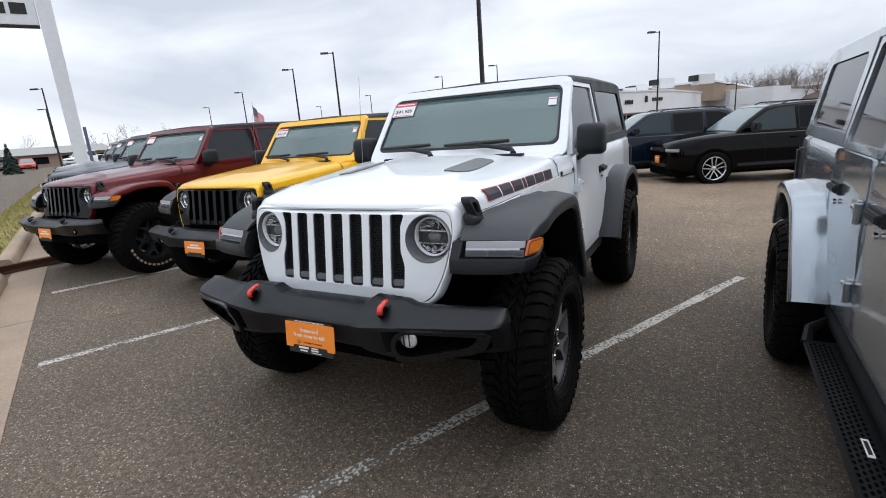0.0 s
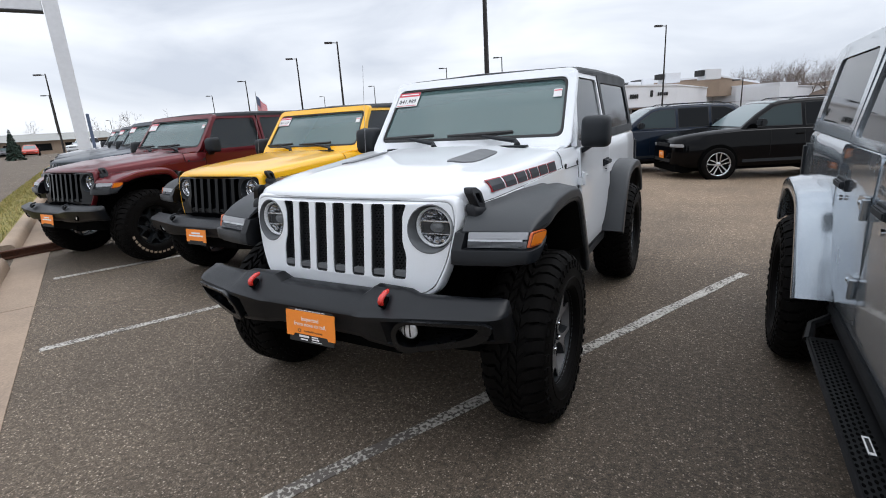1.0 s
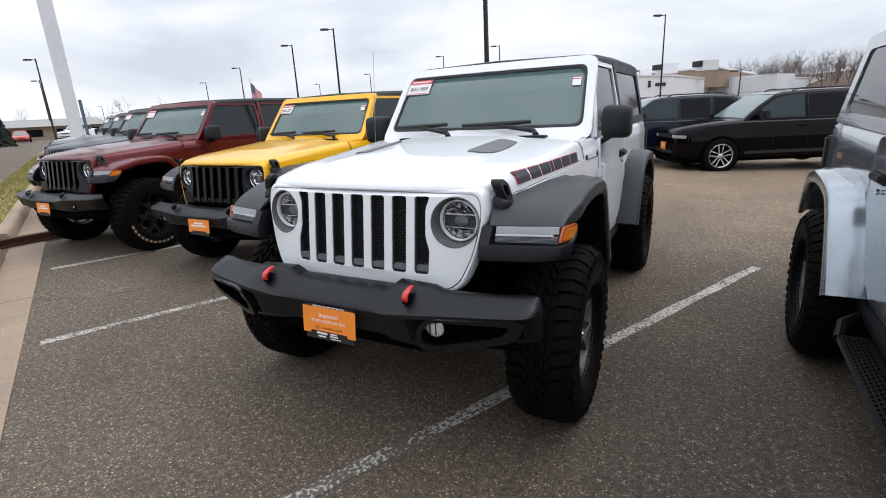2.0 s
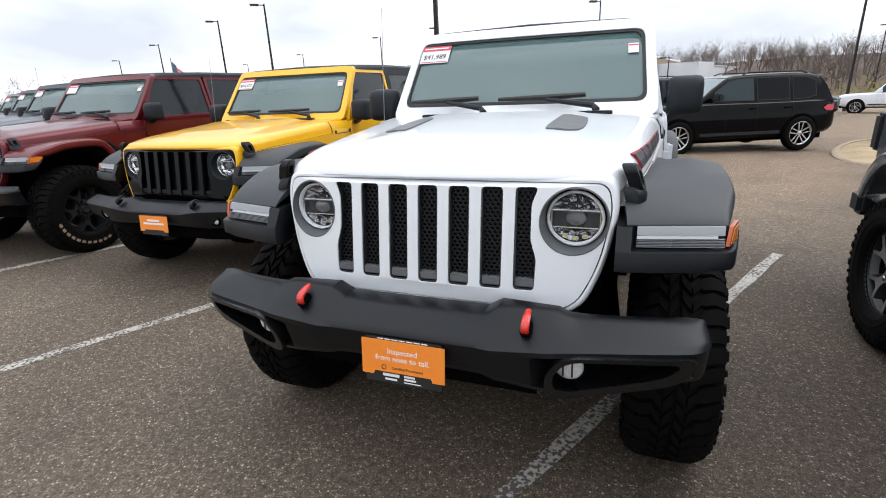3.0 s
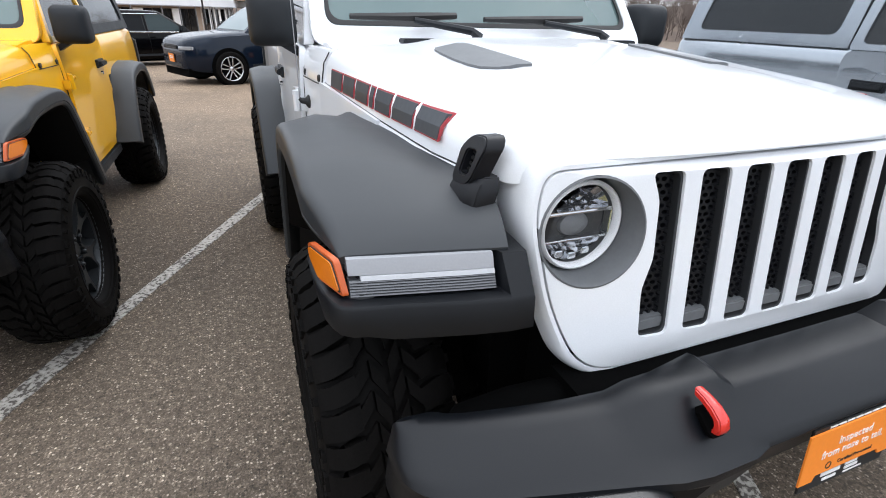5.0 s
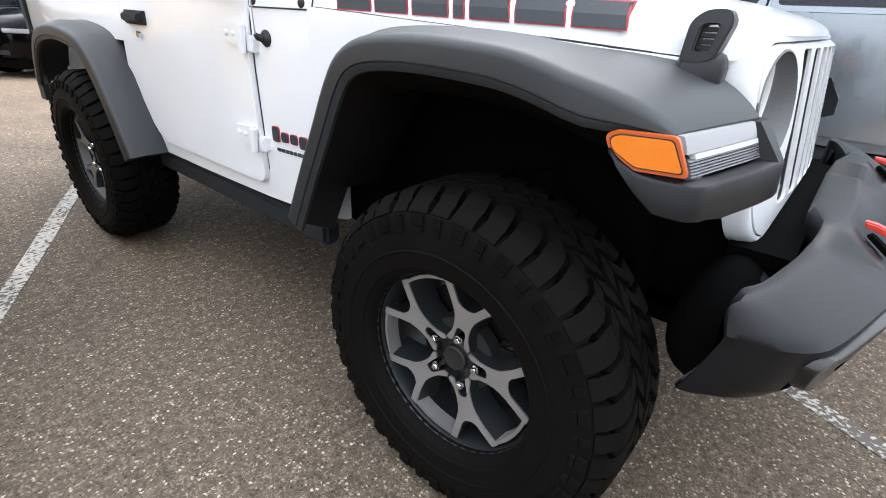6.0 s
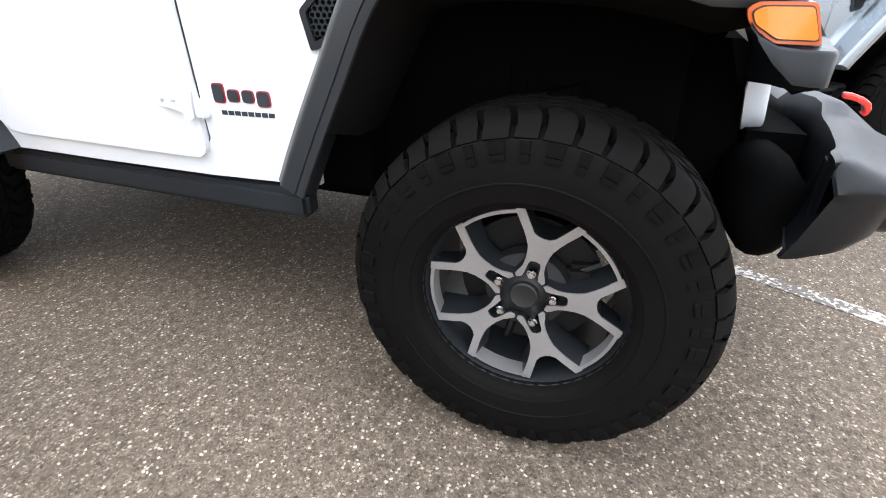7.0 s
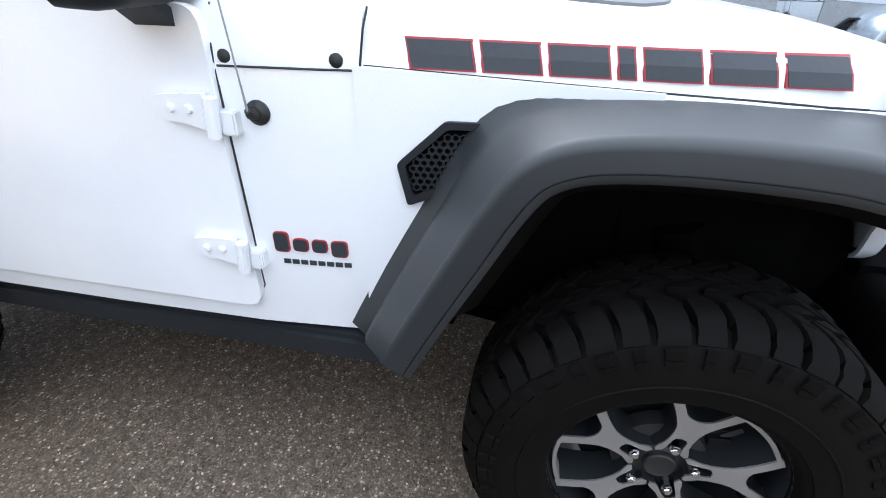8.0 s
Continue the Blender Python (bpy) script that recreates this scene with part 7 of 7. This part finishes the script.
def build_dealer():
    g = -1.75
    t = thing("dealership", "low pale grey dealership with a tan raised roof", "building", None, kind="")
    corners = [plan(18.5, 50), plan(3.6, 71), plan(0.4, 99), plan(-5.1, 95), plan(-8.6, 138)]
    sides = [wall_frame(a, b) for a, b in zip(corners, corners[1:])]
    m1, n1 = sides[0]

    def add(nm, m, bm, mat, parent=t, lab=""):
        bmesh.ops.transform(bm, matrix=m, verts=bm.verts)
        return part(nm, bm, mat, parent, lab)

    for q, (mm, nn) in enumerate(sides):
        z1 = (4.0, 3.98, 3.96, 3.55)[q]
        wl = add("wall", mm, box(B(), 0.01, nn, 0.01 * q, 9 - q, 1.46 + 0.01 * q, z1), WALLP)
        add("wall_lower", mm, box(B(), 0.02, nn, 1.0, 9.5 - q, g, 1.45), TANW if q % 2 == 0 else WALLP)
        add("parapet", mm, box(B(), -0.05, nn + 0.05, -0.10, 0.25, z1 - 0.16, z1 + 0.02), WALLP, wl)
        add("fascia_edge", mm, box(B(), 0.0, nn, -0.06, 0.0, 1.40, 1.50), STEEL, wl)
        if q == 0:
            w1 = wl
        # shop front panes and posts
        k, step = 0.6, 1.6 + 0.3 * q
        while k + step < nn:
            add("window", mm, box(B(), k, k + step - 0.18, 0.90, 0.98, g + 0.5, 1.20), TINT2 if int(k * 7) % 3 else PAPER)
            if int(k * 3) % 2:
                add("canopy_post", mm, box(B(), k, k + 0.12, 0.05, 0.17, g, 1.41), STEEL)
            k += step
    # tan raised roof behind, with a pale edge that falls away at both ends
    ridge = [(plan(12.5, 80), 4.6), (plan(-0.15, 95), 5.45), (plan(-3.5, 104), 4.25)]
    one = Matrix.Identity(4)
    rf = add("raised_roof", one, loft(B(), [[(p[0], p[1], 2.5), (p[0], p[1], z), (p[0] - 2, p[1] + 14, z), (p[0] - 2, p[1] + 14, 2.5)] for p, z in ridge]), TANW)
    add("roof_edge", one, loft(B(), [[(p[0], p[1] - 0.3, z), (p[0], p[1] - 0.3, z + 0.26), (p[0] - 2, p[1] + 14.3, z + 0.26), (p[0] - 2, p[1] + 14.3, z)] for p, z in ridge]), WALLP, rf)
    for yaw, dist, wd, z0, z1 in ((8.2, 72, 2.0, 4.2, 4.75), (6.9, 74, 1.9, 4.5, 5.1), (4.7, 80, 2.6, 5.2, 5.95), (1.1, 86, 2.9, 5.5, 6.35)):
        ux, uy = plan(yaw, dist)
        mu = pose(ux, uy, 0, 0, 0, 46)
        un = add("roof_unit", mu, box(B(), 0, wd, 0, 1.6, z0 - 0.6, z1, 0.03), WALLP)
        add("intake_hood", mu, box(B(), -0.75, 0.0, 0.2, 1.4, z0 - 0.1, z1 - 0.12), INK, un)
    # plain marks on the fascia
    for f, w, z, h in ((0.62, 1.7, 2.45, 0.5), (0.775, 0.7, 2.6, 0.75), (0.835, 2.3, 2.7, 0.42)):
        for q in range(max(1, int(w / 0.42))):
            wd = w / max(1, int(w / 0.42))
            add("mark", m1, box(B(), n1 * f + q * wd, n1 * f + (q + 0.8) * wd, -0.10, -0.02, z, z + h, 0.05), INK, w1)
    m3, n3 = sides[2]
    for x0 in (n3 * 0.45, n3 * 0.62):
        add("wall_lamp", m3, box(B(), x0, x0 + 0.4, -0.25, 0, 2.7, 2.95), INK, w1)


build_dealer()


def build_low_building():
    t = thing("low_building", "long low brown building across the street", "building")
    m, n = wall_frame(plan(75, 92), plan(61.5, 96))

    def add(nm, bm, mat):
        bmesh.ops.transform(bm, matrix=m, verts=bm.verts)
        return part(nm, bm, mat, t)

    add("wall", box(B(), 0, n, 0, 10, -0.1, 1.9), TANW)
    add("roof", loft(B(), [[(x, -0.6, 1.9), (x, 5, 3.0), (x, 10.6, 1.9)] for x in (-0.5, n + 0.5)]), CONCG)
    for k in range(6):
        add("window", box(B(), 1.5 + 3.6 * k, 3.4 + 3.6 * k, -0.06, 0, 0.5, 1.5), TINT2)


build_low_building()


# ---- trees ----
def grow(seed, height, spread=0.5, levels=4, r0=None):
    """A bare tree: tapered trunk, limbs and fine twigs, as vertex and face lists."""
    rnd = random.Random(seed)
    vs, fs = [], []

    def limb(p, d, length, r, lev):
        n = 3 if lev else 5
        sides = 5 if lev < 1 else 3
        prev, up = None, d.orthogonal().normalized()
        pts = []
        for i in range(n + 1):
            f = i / n
            side = d.cross(up)
            rr = r * (1 - 0.75 * f)
            ring = []
            for k in range(sides):
                a = 2 * math.pi * k / sides
                vs.append(tuple(p + (up * math.cos(a) + side * math.sin(a)) * rr))
                ring.append(len(vs) - 1)
            if prev:
                for k in range(sides):
                    fs.append((prev[k], prev[(k + 1) % sides], ring[(k + 1) % sides], ring[k]))
            prev = ring
            pts.append((p.copy(), d.copy(), rr))
            d = (d + Vector((rnd.uniform(-1, 1), rnd.uniform(-1, 1), rnd.uniform(-0.3, 0.7))) * 0.16).normalized()
            up = (up - d * up.dot(d)).normalized()
            p = p + d * length / n
        if lev < levels:
            kids = (10, 8, 4, 3)[min(lev, 3)] if levels < 3 else (7, 5, 4, 3)[min(lev, 3)]
            for k in range(kids):
                q, qd, rr = pts[rnd.randint(2 if lev == 0 else 1, n)]
                a = rnd.uniform(0, 2 * math.pi)
                o = qd.orthogonal().normalized()
                o = (o * math.cos(a) + qd.cross(o) * math.sin(a))
                nd = (qd * rnd.uniform(0.5, 1.0) + o * rnd.uniform(0.5, 1.0) * (spread + 0.4)).normalized()
                nd = (nd + Vector((0, 0, 0.25))).normalized()
                limb(q, nd, length * rnd.uniform(0.45, 0.68), max(rr * 0.6, 0.012), lev + 1)

    limb(Vector((0, 0, 0)), Vector((0, 0, 1)), height * 0.55, r0 or height * 0.022, 0)
    return vs, fs


def mesh_of(name, vs, fs, material):
    me = bpy.data.meshes.new(name)
    me.from_pydata(vs, [], fs)
    me.materials.append(material)
    return me


def bare_tree(x, y, height, seed, label):
    t = thing("bare_tree", label, "tree", pose(x, y, ground_z(x, y)), "bare trees")
    vs, fs = grow(seed, height, 0.55, 3)
    nb = 6 * 5
    put("crown", mesh_of("crown", vs, fs, BARK), t)
    tr = B()
    tube(tr, [(0, 0, -0.2), (0, 0, height * 0.2)], [height * 0.026, height * 0.02], 8)
    part("trunk", tr, BARK, t)


for i, (yaw, dist, h) in enumerate(((59.7, 95, 6.2), (56.4, 105, 6.4), (53.2, 110, 5.6), (62.6, 120, 5.8), (67.6, 110, 5.5), (60.9, 130, 6.0))):
    x, y = plan(yaw, dist)
    bare_tree(x, y, h, 11 + i, "leafless grey-brown tree on the skyline")


def conifer(x, y, h):
    t = thing("conifer", "small dark green spruce beside the street", "tree", pose(x, y, ground_z(x, y)))
    bm = B()
    tube(bm, [(0, 0, -0.1), (0, 0, h)], [0.09, 0.01], 7)
    part("trunk", bm, BARK, t)
    rnd = random.Random(5)
    vs, fs = [], []
    for k in range(420):
        f = rnd.random() ** 0.8
        z = h * (0.06 + 0.92 * f)
        r = h * 0.30 * (1 - f) + 0.06
        a = rnd.uniform(0, 6.283)
        c, s = math.cos(a), math.sin(a)
        n = len(vs)
        w = 0.10 + 0.10 * (1 - f)
        vs += [(c * r * 0.15, s * r * 0.15, z), (c * r * 0.7 - s * w, s * r * 0.7 + c * w, z - r * 0.22), (c * r * rnd.uniform(0.9, 1.1), s * r * rnd.uniform(0.9, 1.1), z - r * 0.38), (c * r * 0.7 + s * w, s * r * 0.7 - c * w, z - r * 0.22), (c * r * 0.6, s * r * 0.6, z - r * 0.40)]
        fs += [(n, n + 1, n + 2, n + 3), (n + 1, n + 4, n + 3), (n + 1, n + 2, n + 4), (n + 2, n + 3, n + 4)]
    put("foliage", mesh_of("foliage", vs, fs, SPRUCE), t)


SPRUCE = surface("spruce_needles", (0.025, 0.045, 0.030), 0.9, var=0.4, scale=3)
x, y = plan(69.0, 66)
conifer(x, y, 3.1)


def build_woods():
    """The hill behind the lot, with its woods of bare trees as one mass."""
    bm = B()
    cols = []
    for k in range(40):
        yaw = 6 - k * 2.4
        col = []
        for dist, z in ((84, -1.9), (100, -0.9), (120, 1.6), (150, 4.2), (190, 6.2), (240, 5.0)):
            x, y = plan(yaw, dist, 0, 0)
            col.append(bm.verts.new((x, y, z + (noise.noise((yaw * 0.11, dist * 0.03, 2)) * 1.6 if dist > 90 else 0))))
        cols.append(col)
    for a, b in zip(cols, cols[1:]):
        for i in range(len(a) - 1):
            bm.faces.new((a[i], b[i], b[i + 1], a[i + 1]))
    tagged(part("hillside", bm, LEAFMOULD, smooth=60), "brown leaf-covered hillside behind the lot", "hill", kind="structure")
    rnd = random.Random(3)
    kinds = [grow(100 + i, 8.5, 0.62, 2, 0.15) for i in range(8)]
    kinds = [(np.array(v), f) for v, f in kinds]
    allv, allf, n = [], [], 0
    for k in range(1150):
        yaw, dist = rnd.uniform(-72, -2.0), rnd.uniform(88, 160)
        if yaw > -12 and dist < 118:
            continue
        v, f = kinds[rnd.randrange(8)]
        x, y = plan(yaw, dist, 0, 0)
        z = curve_at([(84, -1.9), (100, -0.9), (120, 1.6), (150, 4.2), (190, 6.2)], dist) - 0.5
        a, s = rnd.uniform(0, 6.28), rnd.uniform(0.5, 0.95)
        R = np.array([[math.cos(a), -math.sin(a), 0], [math.sin(a), math.cos(a), 0], [0, 0, 1]])
        allv.append(v @ R.T * s + np.array([x, y, z]))
        allf += [tuple(i + n for i in q) for q in f]
        n += len(v)
    me = mesh_of("bare_woods", np.concatenate(allv).tolist(), allf, BARKFAR)
    tagged(put("bare_woods", me, None), "grey-brown leafless woods on the hillside", "woods", kind="stuff")
    # yellow-green shrubs at the lot's edge
    vs, fs = [], []
    for k in range(5200):
        c = rnd.choice(((-20.3, 62, 1.5), (-18.4, 64, 1.1), (-22.2, 66, 1.0), (-27, 70, 1.0), (-33, 74, 0.9)))
        x, y = plan(c[0], c[1], 0.22, -1.79)
        d = Vector((rnd.gauss(0, 1.5), rnd.gauss(0, 0.9), abs(rnd.gauss(0, 0.8)) * c[2]))
        p = Vector((x, y, -1.65)) + d
        n = len(vs)
        a, b = Vector((rnd.uniform(-1, 1), rnd.uniform(-1, 1), rnd.uniform(-1, 1))) * 0.16, Vector((rnd.uniform(-1, 1), rnd.uniform(-1, 1), rnd.uniform(-1, 1))) * 0.16
        vs += [tuple(p), tuple(p + a), tuple(p + b)]
        fs.append((n, n + 1, n + 2))
    tagged(put("shrubs", mesh_of("shrubs", vs, fs, SHRUB), None), "yellow-green shrubs at the edge of the lot", "shrubs", kind="stuff")


LEAFMOULD = surface("leaf_mould", (0.10, 0.068, 0.048), 0.95, var=0.35, scale=0.15, fine=1.5)
BARKFAR = surface("far_bark", (0.145, 0.115, 0.098), 0.95, var=0.25, scale=0.05, fine=0.6)
SHRUB = surface("yellow_shrub_leaves", (0.26, 0.24, 0.05), 0.9, var=0.4, scale=0.8)
build_woods()

# further off-road cars along the kerb
off_roader(pose(-7.87, 2.50, 0), GREYBLUE, "grey-blue four-door off-road car in the row", four_door=True, hooks=PLASTIC, detail=False, wheel_style="dark", name="grey_blue_off_road_car", price="")
off_roader(pose(-10.5, 3.75, 0), GREYBLUE2, "slate four-door off-road car in the row", four_door=True, hooks=PLASTIC, detail=False, wheel_style="dark", name="slate_off_road_car", price="")
off_roader(pose(-13.2, 5.00, 0), GREYP, "grey four-door off-road car in the row", four_door=True, hooks=PLASTIC, detail=False, wheel_style="dark", name="far_grey_off_road_car", price="")
